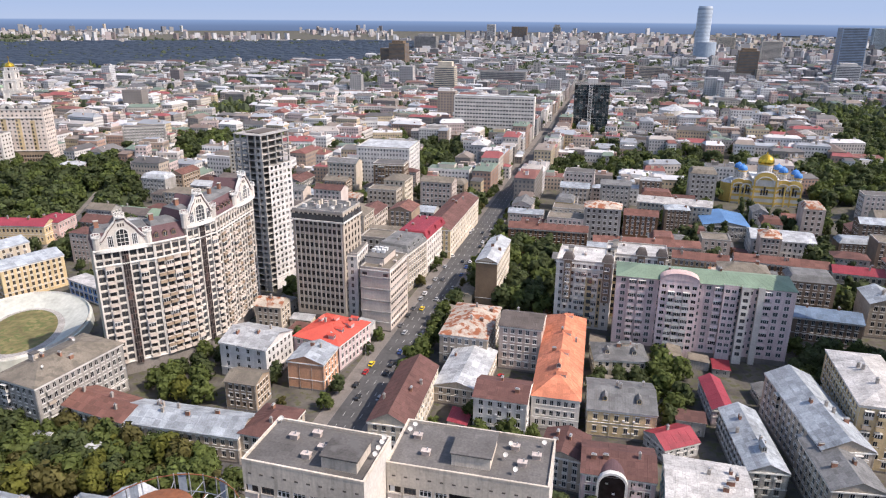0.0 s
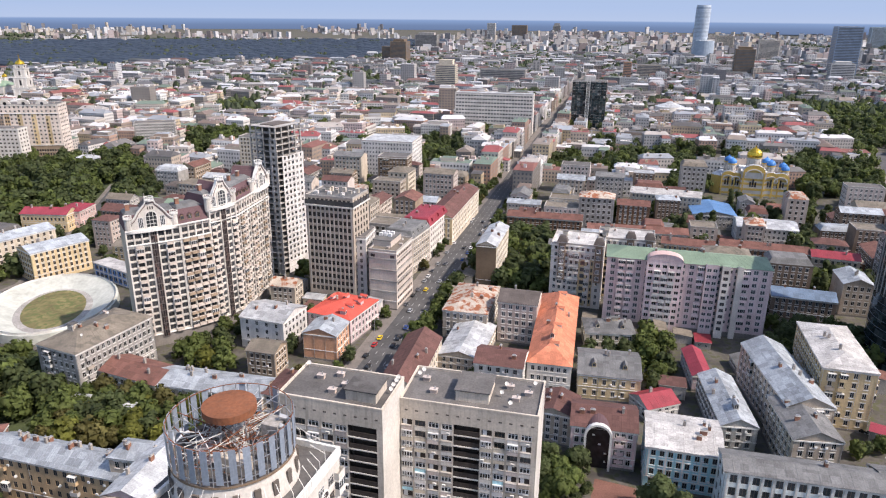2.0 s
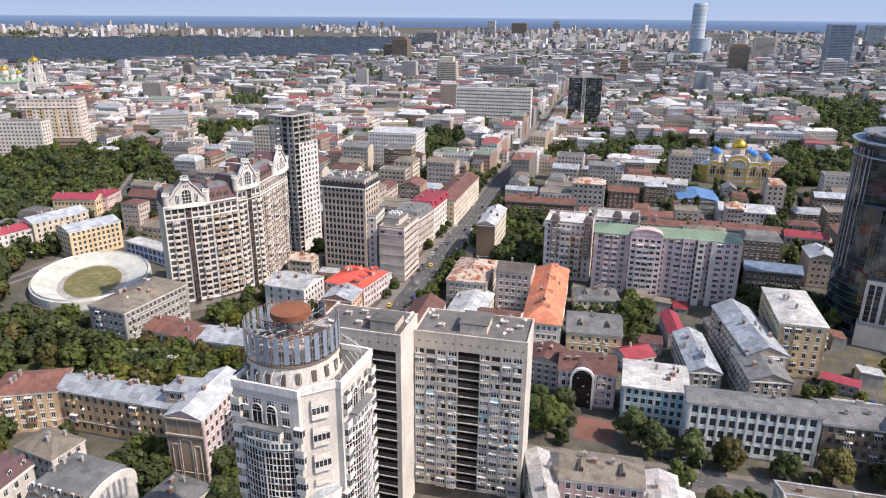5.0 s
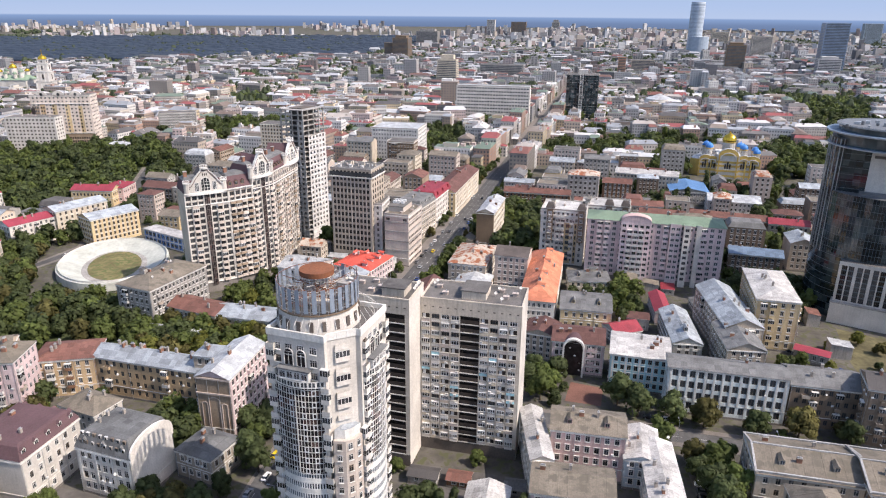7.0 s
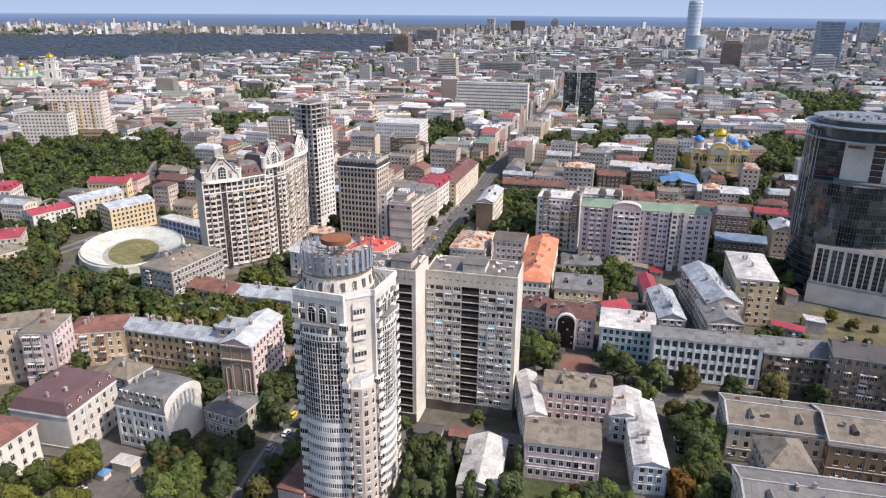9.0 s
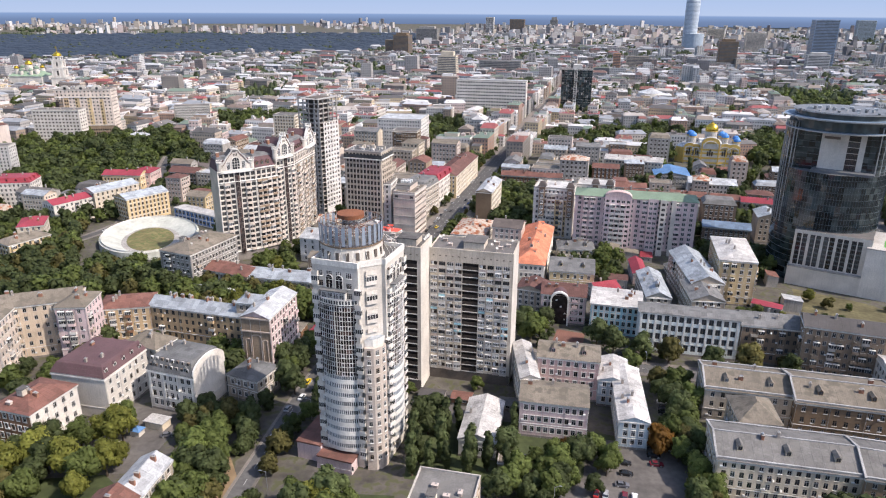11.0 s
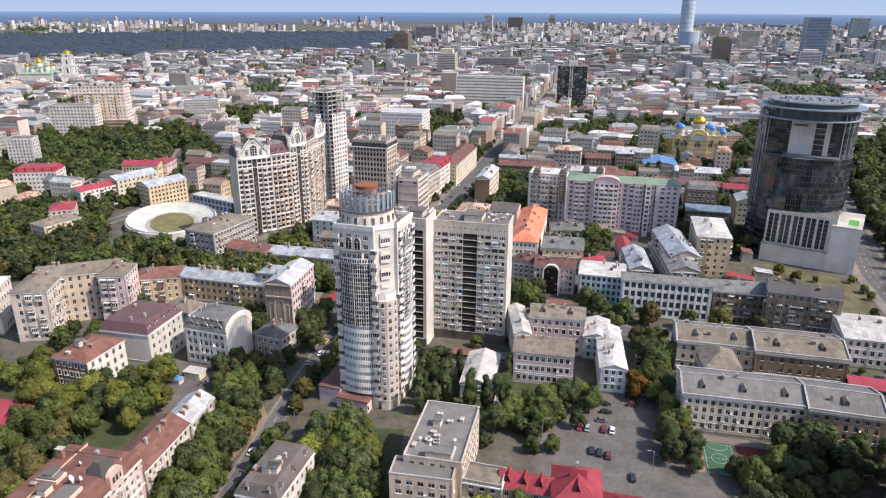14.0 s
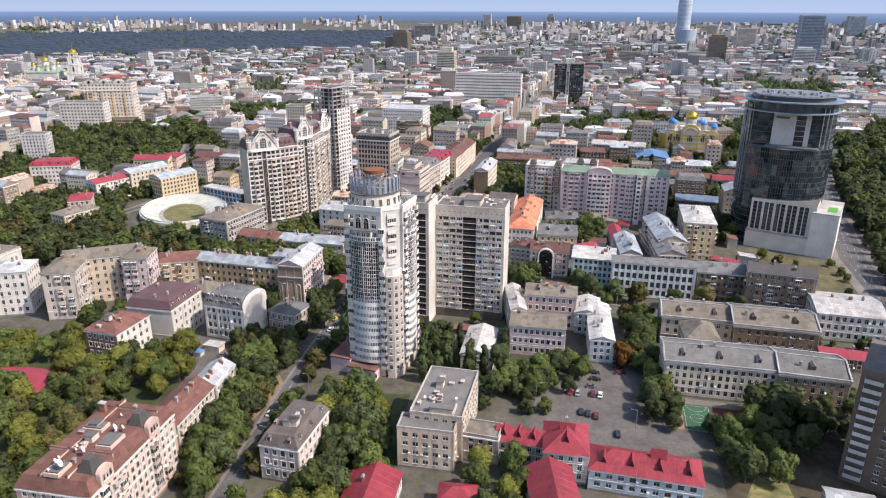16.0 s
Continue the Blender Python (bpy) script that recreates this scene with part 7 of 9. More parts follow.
for x0, y0, x1, y1 in ((-18, 3.5, 18, 3.9), (-7.4, -9.5, -7.0, 9.5), (13.6, -9.5, 14.0, 9.5), (-17.5, -4.0, -7.4, -3.6)):
    q = Mesh()
    q.box(x0, y0, 24.2, x1, y1, 25.2, WALL["peach"])
    q.box(x0 - 0.1, y0 - 0.1, 25.2, x1 + 0.1, y1 + 0.1, 25.35, ROOF["redbrown"], True)
    place("fire_wall", q, PINK)
q = Mesh()
q.box(-0.6, -0.9, 0, 0.6, 0.9, 3.4, BRICKY)
q.box(-0.8, -1.1, 3.4, 0.8, 1.1, 3.7, COPING, True)
place("chimney", q, PINK, pose(11.5, 6.5, 24.0))
for x, y, s in ((-9, -2, 1.6), (-8, 1, 1.0), (1.5, -4.2, 1.9), (3, -5.6, 1.3), (3, -3, 1.0), (-12, 3, 1.0), (-16.5, -1.0, 2.4), (-14.2, 2.2, 1.4), (-17.5, 1.6, 1.2), (9.0, -1, 1.0)):
    place("satellite_dish", bit_mesh("dish"), PINK, pose(x, y, 24.5) @ Matrix.Scale(s, 4))

# stripes, glazed bay and round gables of the cream and yellow block
for x0, x1, z0, z1, hue in ((-29.5, -22, 3, 40, "umber"), (-21, -16, 3, 42, "ochre"), (-9, -4.5, 12, 42, "yellow"), (4, 8.5, 12, 42, "yellow"), (17, 21, 12, 40, "yellow"), (-16, 30, 0.5, 11, "clay")):
    q = Mesh()
    q.box(x0, -10.14, z0, x1, -10.02, z1, WALL[hue])
    for r in range(int((z1 - z0) / 3.7)):
        for k in range(int((x1 - x0) / 2.4)):
            xx, zz = x0 + 0.5 + k * 2.4, z0 + 1.2 + r * 3.7
            q.face([(xx, -10.2, zz), (xx + 1.5, -10.2, zz), (xx + 1.5, -10.2, zz + 2.0), (xx, -10.2, zz + 2.0)], GLASS)
    place("colour_panel", q, POLY)
q = Mesh()
q.box(-30, -10.9, 3, -26.5, -10.01, 38, CURTAIN)
place("glazed_bay", q, POLY)
for x, r in ((-18, 5.2), (-1, 5.8), (16, 5.8)):
    q = Mesh()
    f = [(x + r * math.cos(radians(t)), 51.6 + 0.75 * r * math.sin(radians(t))) for t in range(0, 181, 15)]
    q.face([(a, -10.3, b) for a, b in f], WALL["ivory"])
    q.face([(a, -9.3, b) for a, b in reversed(f)], WALL["ivory"])
    for (xa, za), (xb, zb) in zip(f, f[1:]):
        q.face([(xa, -10.3, za), (xa, -9.3, za), (xb, -9.3, zb), (xb, -10.3, zb)], TRIM)
    place("round_gable", q, POLY)
    q = Mesh()
    q.face([(x + 1.6 * math.cos(radians(t)), -10.36, 52.2 + 1.6 * math.sin(radians(t))) for t in range(0, 360, 30)], GLASS)
    place("round_window", q, POLY)
for z in (11.2, 42.2):
    q = Mesh()
    q.box(-30.1, -10.6, z, 30.1, -10.02, z + 0.6, TRIM, True)
    place("cornice", q, POLY)

# glass front, mast and site boxes of the dark unfinished tower
q = Mesh()
for i in range(12):
    for j in range(17):
        if (i * 7 + j * 3) % 11:
            x, z = -20.6 + i * 3.45, 2 + j * 3.4
            q.face([(x, -10.15, z), (x + 3.2, -10.15, z), (x + 3.2, -10.15, z + 3.1), (x, -10.15, z + 3.1)], TEAL)
tagged(place("curtain_glass", q, NET), kind="stuff")
q = Mesh()
for sx in (-3.5, 0.5):
    q.bar((sx, -11.2, 0), (sx, -11.2, 64), 0.35, TRIM)
for k in range(21):
    q.bar((-3.5, -11.2, k * 3), (0.5, -11.2, k * 3), 0.25, TRIM)
    q.bar((-3.5, -11.2, k * 3), (0.5, -11.2, k * 3 + 3), 0.2, TRIM)
tagged(place("hoist_mast", q, NET), kind="stuff")
q = Mesh()
q.box(-6, -9, 60, 6, 3, 66, WALL["white"])
place("lift_house", q, NET)

# dark top storey and roof plant of the hotel
place("attic_band", band(12.4, 9.5, 0.3, 0.02, 50.0, 52.4, GLASS), HOTEL)
place("cornice", band(12.4, 9.5, 0.7, 0.0, 49.3, 50.0, TRIM), HOTEL)
for k in range(9):
    q = Mesh()
    q.box(-0.9, -0.7, 0, 0.9, 0.7, 1.4 + 0.4 * (k % 3), WALL[("white", "grey", "panel")[k % 3]])
    place("roof_plant", q, HOTEL, pose(-9 + 2.3 * k, -4 + 3.5 * (k % 3), 54))
# bands and a set-back roof storey on the cream office by the avenue
for z in (9.0, 14.5, 20.0, 25.5):
    q = Mesh()
    q.box(-7.25, -11.6, z, 7.3, -11.38, z + 0.7, WALL["grey"], True)
    q.box(7.08, -11.6, z, 7.3, 11.4, z + 0.7, WALL["grey"], True)
    place("floor_band", q, AVOFF)
q = Mesh()
q.box(-7.0, -5.5, 30.0, 2.0, 9.0, 33.2, WALL["bisque"])
q.box(-7.3, -5.8, 33.2, 2.3, 9.3, 33.5, ROOF["felt"], True)
place("roof_storey", q, AVOFF)
for k in range(6):
    q = Mesh()
    q.box(-0.8, -0.8, 0, 0.8, 0.8, 1.5, WHITE_FRAME, True)
    place("roof_plant", q, AVOFF, pose(-5.5 + (k % 3) * 2.4, 1 + (k // 3) * 3.4, 33.5))
for s in (-1, 1):
    place("window", window_mesh(2.2, 1.5, "dark"), AVOFF, pose(s * 5.0, -11.62, 26.7))
# turrets, brown bays and yellow strips of the neo-baroque block
for host, x in ((BAROQUE, -7.2), (BAROQUE, 10.2), (BAROQUE2, 2.0), (BAROQUE2, 11.0)):
    y0 = -11 if host is BAROQUE else -9.5
    q = Mesh()
    q.box(-1.7, -1.1, 14, 1.7, 0.3, 33.0, WALL["umber"])
    q.box(-2.3, -1.7, 33.0, 2.3, 2.3, 33.5, TRIM, True)
    q.ring([(-2.6, -2.0), (2.6, -2.0), (2.6, 2.6), (-2.6, 2.6)], 33.5, [(-1.4, -0.8), (1.4, -0.8), (1.4, 1.4), (-1.4, 1.4)], 36.4, ROOF["mocha"])
    q.face([(-1.4, -0.8, 36.4), (1.4, -0.8, 36.4), (1.4, 1.4, 36.4), (-1.4, 1.4, 36.4)], ROOF["mocha"])
    bay = place("turret_bay", q, host, pose(x, y0, 0))
    for k in range(5):
        place("window", window_mesh(2.0, 2.0, "loggia"), bay, pose(0, -1.3, 15.2 + k * 3.5))
for host, x, w in ((BAROQUE, 3.0, 4.2), (BAROQUE, 7.4, 1.6), (BAROQUE2, -9.0, 3.0)):
    y0 = -11 if host is BAROQUE else -9.5
    q = Mesh()
    q.box(-w / 2, -0.14, 1.0, w / 2, 0.02, 25.0, WALL["yellow"])
    for r in range(7):
        q.face([(-w / 4, -0.2, 2.4 + r * 3.3), (w / 4, -0.2, 2.4 + r * 3.3), (w / 4, -0.2, 4.4 + r * 3.3), (-w / 4, -0.2, 4.4 + r * 3.3)], GLASS)
    place("yellow_panel", q, host, pose(x, y0, 0))
for host, w in ((BAROQUE, 25.0), (BAROQUE2, 27.5)):
    y0 = -11 if host is BAROQUE else -9.5
    for z in (25.2, 28.8):
        q = Mesh()
        q.box(-w / 2, -0.55, z, w / 2, 0.02, z + 0.45, TRIM, True)
        place("cornice", q, host, pose(0, y0, 0))
# roads and pavements
ASPHALT = mat("asphalt", (0.10, 0.098, 0.096), var=0.35, grain=0.8, streak=0.0)
YARD = mat("worn_asphalt", (0.115, 0.106, 0.098), var=0.35, grain=0.6, streak=0.0)
PAVING = mat("paving", (0.17, 0.152, 0.135), var=0.3, grain=1.2, streak=0.0)
PAINT = mat("road_paint", (0.42, 0.42, 0.40), var=0.3, streak=0.0)
KERB = mat("kerb_stone", (0.22, 0.21, 0.20), var=0.25, streak=0.0)


def offset_line(pts, k):
    """The line moved k metres to its right."""
    out = []
    for i, p in enumerate(pts):
        a, b = pts[max(0, i - 1)], pts[min(len(pts) - 1, i + 1)]
        ln = math.hypot(b[0] - a[0], b[1] - a[1])
        out.append((p[0] + (b[1] - a[1]) / ln * k, p[1] - (b[0] - a[0]) / ln * k))
    return out


ROADS = []


def strip(name, pts, k0, k1, z, material, label, kerb=False):
    q = Mesh()
    l, r = offset_line(pts, k0), offset_line(pts, k1)
    for i in range(len(pts) - 1):
        q.face([(*l[i], z), (*r[i], z), (*r[i + 1], z), (*l[i + 1], z)], material)
        if kerb:
            for s, (p, n) in (((0, (l[i], l[i + 1]))), (1, (r[i], r[i + 1]))):
                a, b = (p, n) if s else (n, p)
                q.face([(*a, 0), (*b, 0), (*b, z), (*a, z)], KERB)
    return tagged(place(name, q), label, name, kind="structure")


def street(pts, width, walk_w, dashes=True):
    ROADS.append((pts, width / 2 + walk_w))
    h = width / 2
    strip("road", pts, -h, h, 0.03, ASPHALT, "grey asphalt street with faded markings")
    for s in (-1, 1):
        strip("pavement", pts, min(s * h, s * (h + walk_w)), max(s * h, s * (h + walk_w)), 0.16, PAVING, "paved footway with stone kerbs", True)
    if dashes:
        q = Mesh()
        for i in range(len(pts) - 1):
            (x0, y0), (x1, y1) = pts[i], pts[i + 1]
            ln = math.hypot(x1 - x0, y1 - y0)
            ux, uy = (x1 - x0) / ln, (y1 - y0) / ln
            s = 2.0
            while s < ln - 4 and y0 + uy * s < 620:
                for k in (((0.0,) if width < 12 else (-h / 2, 0.0, h / 2))):
                    p = (x0 + ux * s + uy * k, y0 + uy * s - ux * k)
                    t = 0.09
                    q.face([(p[0] - uy * t, p[1] + ux * t, 0.036), (p[0] + uy * t, p[1] - ux * t, 0.036), (p[0] + uy * t + ux * 3, p[1] - ux * t + uy * 3, 0.036), (p[0] - uy * t + ux * 3, p[1] + ux * t + uy * 3, 0.036)][::-1], PAINT)
                s += 8
        if q.f:
            for i, f in enumerate(q.f):
                q.f[i] = f[::-1]
            tagged(place("road_markings", q), "white dashed lane lines on the asphalt", "road marking", kind="stuff")


AVENUE = [(-45, 200), (-33, 260), (-12, 361), (80, 813), (190, 1340), (300, 1880)]
street(AVENUE, 13, 5.5)
street([(-77, -110), (-73, -20), (-69, 40), (-63, 100), (-52, 165), (-45, 200)], 5.6, 1.0)
street([(14, 133), (60, 124.5), (100, 117), (160, 106), (260, 86)], 7, 2.5)
street([(196, 60), (207, 130), (222, 200), (262, 310), (330, 480), (430, 730)], 14, 5)
street([(-130, 203), (-80, 180), (-52, 165), (-20, 150), (14, 133)], 7, 2.5, False)
street([(-300, 280), (-250, 262), (-236, 300), (-262, 400), (-300, 520)], 8, 3, False)
YARDS = []
for pts, lab in (([(18, 32), (24, 12), (58, 2), (78, 10), (80, 48), (79, 110), (70, 112), (67, 72), (40, 72), (36, 52)], "asphalt school yard and car park"),
                 ([(-140, 40), (-104, 46), (-100, 80), (-128, 84), (-140, 66)], "asphalt courtyard beside old houses"),
                 ([(-20, 86), (20, 80), (22, 96), (-18, 102)], "paved yard at the foot of the slab")):
    q = Mesh()
    YARDS.append(pts)
    q.face([(x, y, 0.025) for x, y in pts], YARD)
    if Vector(q.v[1]).cross(Vector(q.v[2])).z < -1e9:
        q.f[0] = q.f[0][::-1]
    tagged(place("yard", q), lab, "yard", kind="structure")
q = Mesh()
q.box(-4.8, -17, 0, 4.8, 0, 0.08, mat("sports_court", (0.045, 0.115, 0.065), var=0.2, streak=0.0))
q.box(6.0, -15, 0, 17.0, 0, 0.08, mat("red_court", (0.12, 0.03, 0.03), var=0.2, streak=0.0))
court = tagged(place("sports_court", q, None, pose(83.7, 37.6, 0, 0, 0, -10.5)), "green and dark red school sports courts", "sports court", kind="structure")
q = Mesh()
for x0, y0, x1, y1 in ((-4.4, -16.6, 4.4, -16.5), (-4.4, -0.5, 4.4, -0.4), (-4.4, -16.5, -4.3, -0.5), (4.3, -16.5, 4.4, -0.5), (-4.3, -8.6, 4.3, -8.5)):
    q.box(x0, y0, 0.08, x1, y1, 0.085, PAINT)
for cy, a0, a1 in ((-8.55, 0, 360), (-0.5, 180, 360)):
    pts = circle(2.6 if a1 - a0 == 360 else 3.6, 24, 0, cy, a0, a1)
    for p, r in zip(pts, pts[1:]):
        q.bar((*p, 0.083), (*r, 0.083), 0.06, PAINT)
place("court_lines", q, court)
q = Mesh()
q.box(-7.5, 0.4, 0, 30, 4.2, 0.1, PAVING)
q.box(-7.5, -17, 0, -5.2, 0.4, 0.1, mat("brick_paving", (0.30, 0.17, 0.12), var=0.3, streak=0.0))
tagged(place("pavement", q, None, pose(83.7, 37.6, 0, 0, 0, -10.5)), "paved strip round the school courts", "pavement", kind="structure")
# earth coloured dark to deepen the tower block's shade on the ground
SHADED_EARTH = mat("shaded_earth", (0.07, 0.058, 0.036), var=0.5, grain=0.5, streak=0.0)
for pts, m, lab in (([(-90, 14), (-78, 10), (-71, 44), (-80, 60), (-88, 40)], EARTH, "dry earth bank beside the street"), ([(150, 122), (205, 112), (216, 172), (196, 196), (168, 214), (158, 180)], mat("dry_weeds", (0.11, 0.098, 0.05), var=0.5, grain=0.5, streak=0.0), "dry grass plot below the podium"),
                    ([(76, -24), (122, -26), (146, 44), (108, 36), (84, 17)], SHADED_EARTH, "earth under trees, coloured darker for the tower block's shade"), ([(82, -16), (91, -1), (99, -5), (98, -14), (86, -22)], GRASS, "dry grass bank beside the school"), ([(35, 143), (48, 140), (51, 153), (39, 157)], mat("forecourt_brick", (0.17, 0.085, 0.065), var=0.35, streak=0.0), "red brick forecourt before the portal"), ([(-200, -40), (-118, -40), (-108, 40), (-136, 62), (-200, 70)], LAWN, "lawn under trees"),
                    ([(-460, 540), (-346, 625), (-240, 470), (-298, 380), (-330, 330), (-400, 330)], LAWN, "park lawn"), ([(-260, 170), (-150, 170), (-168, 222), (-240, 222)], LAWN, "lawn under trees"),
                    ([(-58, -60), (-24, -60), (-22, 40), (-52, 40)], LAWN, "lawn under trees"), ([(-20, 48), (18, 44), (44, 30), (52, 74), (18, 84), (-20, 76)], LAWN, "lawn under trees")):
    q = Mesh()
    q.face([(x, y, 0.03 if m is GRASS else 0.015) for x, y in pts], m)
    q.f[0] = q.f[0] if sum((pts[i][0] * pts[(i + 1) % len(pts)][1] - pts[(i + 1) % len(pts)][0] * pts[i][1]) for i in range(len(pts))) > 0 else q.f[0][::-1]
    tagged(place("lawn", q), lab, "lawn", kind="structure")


# plan tests
def in_foot(x, y, grow=0.0):
    for cx, cy, w, d, rot in FOOT:
        dx, dy = x - cx, y - cy
        if abs(dx) + abs(dy) > 120:
            continue
        c, s = math.cos(radians(rot)), math.sin(radians(rot))
        if abs(dx * c + dy * s) < w / 2 + grow and abs(-dx * s + dy * c) < d / 2 + grow:
            return True
    return False


def on_road(x, y, grow=0.0):
    for pts, h in ROADS:
        for (x0, y0), (x1, y1) in zip(pts, pts[1:]):
            ln = math.hypot(x1 - x0, y1 - y0)
            t = ((x - x0) * (x1 - x0) + (y - y0) * (y1 - y0)) / ln / ln
            if -0.02 <= t <= 1.02 and abs((x - x0) * (y1 - y0) - (y - y0) * (x1 - x0)) / ln < h + grow:
                return True
    return False


def inside(x, y, poly):
    r, n = False, len(poly)
    for i in range(n):
        (x0, y0), (x1, y1) = poly[i], poly[(i + 1) % n]
        if (y0 > y) != (y1 > y) and x < (x1 - x0) * (y - y0) / (y1 - y0) + x0:
            r = not r
    return r


def clear_rect(x, y, w, d, rot, grow=1.0):
    c, s = math.cos(radians(rot)), math.sin(radians(rot))
    for i in range(5):
        for j in range(4):
            lx, ly = (i / 4 - 0.5) * w, (j / 3 - 0.5) * d
            px_, py_ = x + lx * c - ly * s, y + lx * s + ly * c
            if in_foot(px_, py_, grow) or on_road(px_, py_, 0.5) or any(inside(px_, py_, z) for z in OPEN):
                return False
    return True


def in_view(x, y, margin=40):
    """Whether the plan point lies in the wedge that the walk looks into."""
    k = y + 184
    return -0.72 * k - margin < x < 0.62 * k + margin


OPEN = [[(148, 122), (205, 110), (228, 190), (168, 224)], [(-470, 545), (-346, 640), (-240, 470), (-298, 380), (-335, 320), (-400, 330)], [(-310, 290), (-245, 296), (-168, 222), (-150, 170), (-260, 166), (-300, 210)],
        [(250, 200), (240, 240), (388, 560), (560, 760), (520, 500)], [(365, 632), (499, 1110), (620, 1060), (480, 740)], [(258, 505), (314, 520), (390, 670), (290, 650)],
        [(160, 520), (205, 560), (205, 660), (190, 690)], [(13, 286), (26, 286), (47, 395), (20, 395)], [(-60, 620), (-8, 620), (-12, 760), (-50, 760)],
        [(-240, -120), (-100, -120), (-92, 60), (-200, 76)], [(-58, -60), (-22, -60), (-20, 60), (50, 80), (90, 60), (130, -30), (60, -60)], [(-290, 590), (-200, 700), (-225, 780), (-330, 760)],
        [(-124, 226), (-100, 226), (-96, 264), (-112, 264)],
        [(114, 214), (150, 210), (172, 272), (132, 272)],
        [(172, 470), (262, 452), (285, 530), (200, 545)]]

# town houses that fill the blocks
rng = random.Random(11)
PAL_W = ("cream", "stucco", "ivory", "beige", "stone", "tan", "yellow", "grey", "concrete", "white", "stone", "umber", "bisque", "clay", "grey")
PAL_R = ("tin", "pale", "asbestos", "slate", "tin", "redbrown", "mocha", "bitumen", "asbestos", "rusty", "slate", "green", "asbestos", "brown", "rusty", "mocha")
# darker hues of old brick rows, chosen also to stand for shade among them
SHADE_ROW_W = ("umber", "stone", "brick", "grey", "sepia", "stucco", "tan", "beige")
SHADE_ROW_R = ("asbestos", "redbrown", "rusty", "slate", "brown", "tin", "redbrown")
LABELS = {"gable": "plastered town house with a pitched metal roof", "hip": "town house with a hipped metal roof", "mansard": "town house with a mansard storey", "flat": "plain block with a flat roof"}
UX, UY = math.cos(radians(-11.8)), math.sin(radians(-11.8))
made = 0
for bv in range(-3, 10):
    for bu in range(-8, 9):
        ou, ov = bu * 92.0 + 12, 190 + bv * 82.0
        for side_i in range(4):
            s = 0.0
            ln = 74 if side_i in (0, 2) else 40
            while s < ln - 12:
                w, d = rng.uniform(15, 27), rng.uniform(12, 16)
                fl = rng.choice((3, 3, 4, 4, 5, 5, 6, 7))
                if s + w > ln + 6:
                    break
                if side_i == 0:
                    lu, lv, r = s + w / 2, d / 2, 0
                elif side_i == 2:
                    lu, lv, r = s + w / 2, 64 - d / 2, 180
                elif side_i == 1:
                    lu, lv, r = 76 - d / 2, 14 + s + w / 2, 90
                else:
                    lu, lv, r = d / 2, 14 + s + w / 2, -90
                u, v = ou + lu, ov + lv
                x, y = u * UX - v * UY + 40, u * UY + v * UX
                s += w + rng.choice((0.0, 0.0, 1.5, 8.0))
                if y < 205 and not (x < -150 or x > 160) or y > 540 or not in_view(x, y):
                    continue
                if y < 130 and x > -200 and x < 240 or y < 228 and -235 < x < -140 or y < 265 and 60 < x < 150:
                    continue
                if not clear_rect(x, y, w, d, r - 11.8, -0.4):
                    continue
                if x < -100 and y < 420:
                    fl = min(fl, 4)
                h = fl * rng.uniform(3.3, 3.8) + 1.5
                kind = rng.choice(("gable", "gable", "hip", "mansard", "gable", "flat")) if fl < 9 else "flat"
                wall, rm = rng.choice(PAL_W), rng.choice(PAL_R)
                if x > 95 and 270 < y < 520:
                    wall, rm = rng.choice(SHADE_ROW_W), rng.choice(SHADE_ROW_R)
                if kind == "flat":
                    rm = rng.choice(("bitumen", "pale", "asbestos"))
                faces = ("f" if r in (0, 180) else "fr") if y > 500 else "frl"
                if r == 180:
                    faces = "b"
                elif r == 90:
                    faces = "lf"
                elif r == -90:
                    faces = "rf"
                house(x, y, w, d, r - 11.8, h, fl, wall, kind, rm, LABELS[kind], rh=rng.uniform(2.2, 3.4), single=False, chimneys=rng.choice((0, 1, 2)) if y < 330 else 0,
                      course=y < 290, faces=faces, win=(1.5, 2.0), dormers=0)
                made += 1

# lower wings and courtyard houses that close the gaps
rng = random.Random(77)
infill = 0
for k in range(5200):
    y = 216 + 324 * rng.random()
    x = rng.uniform(-0.72, 0.6) * (y + 184)
    w, d = rng.uniform(11, 24), rng.uniform(9, 13)
    r = rng.choice((-11.8, 78.2, -11.8, 168.2)) + rng.uniform(-4, 4)
    if infill >= 60 or (-22 < x < 80 and y < 335) or (60 < x < 150 and y < 265) or not clear_rect(x, y, w, d, r, 0.6):
        continue
    infill += 1
    fl = rng.choice((2, 2, 3, 3, 4, 5))
    kind = rng.choice(("gable", "gable", "hip", "hip", "mansard"))
    house(x, y, w, d, r, fl * 3.4 + 1.2, fl, rng.choice(SHADE_ROW_W if x > 60 else PAL_W), kind, rng.choice(SHADE_ROW_R if x > 60 else PAL_R), LABELS[kind].replace("town house", "courtyard house"), rh=rng.uniform(1.8, 3.0), single=False, chimneys=rng.choice((0, 1)), course=False,
          faces={-12: "fr", 78: "lf"}.get(round(r / 90) * 90 - 12, "bl"), win=(1.2, 1.7))

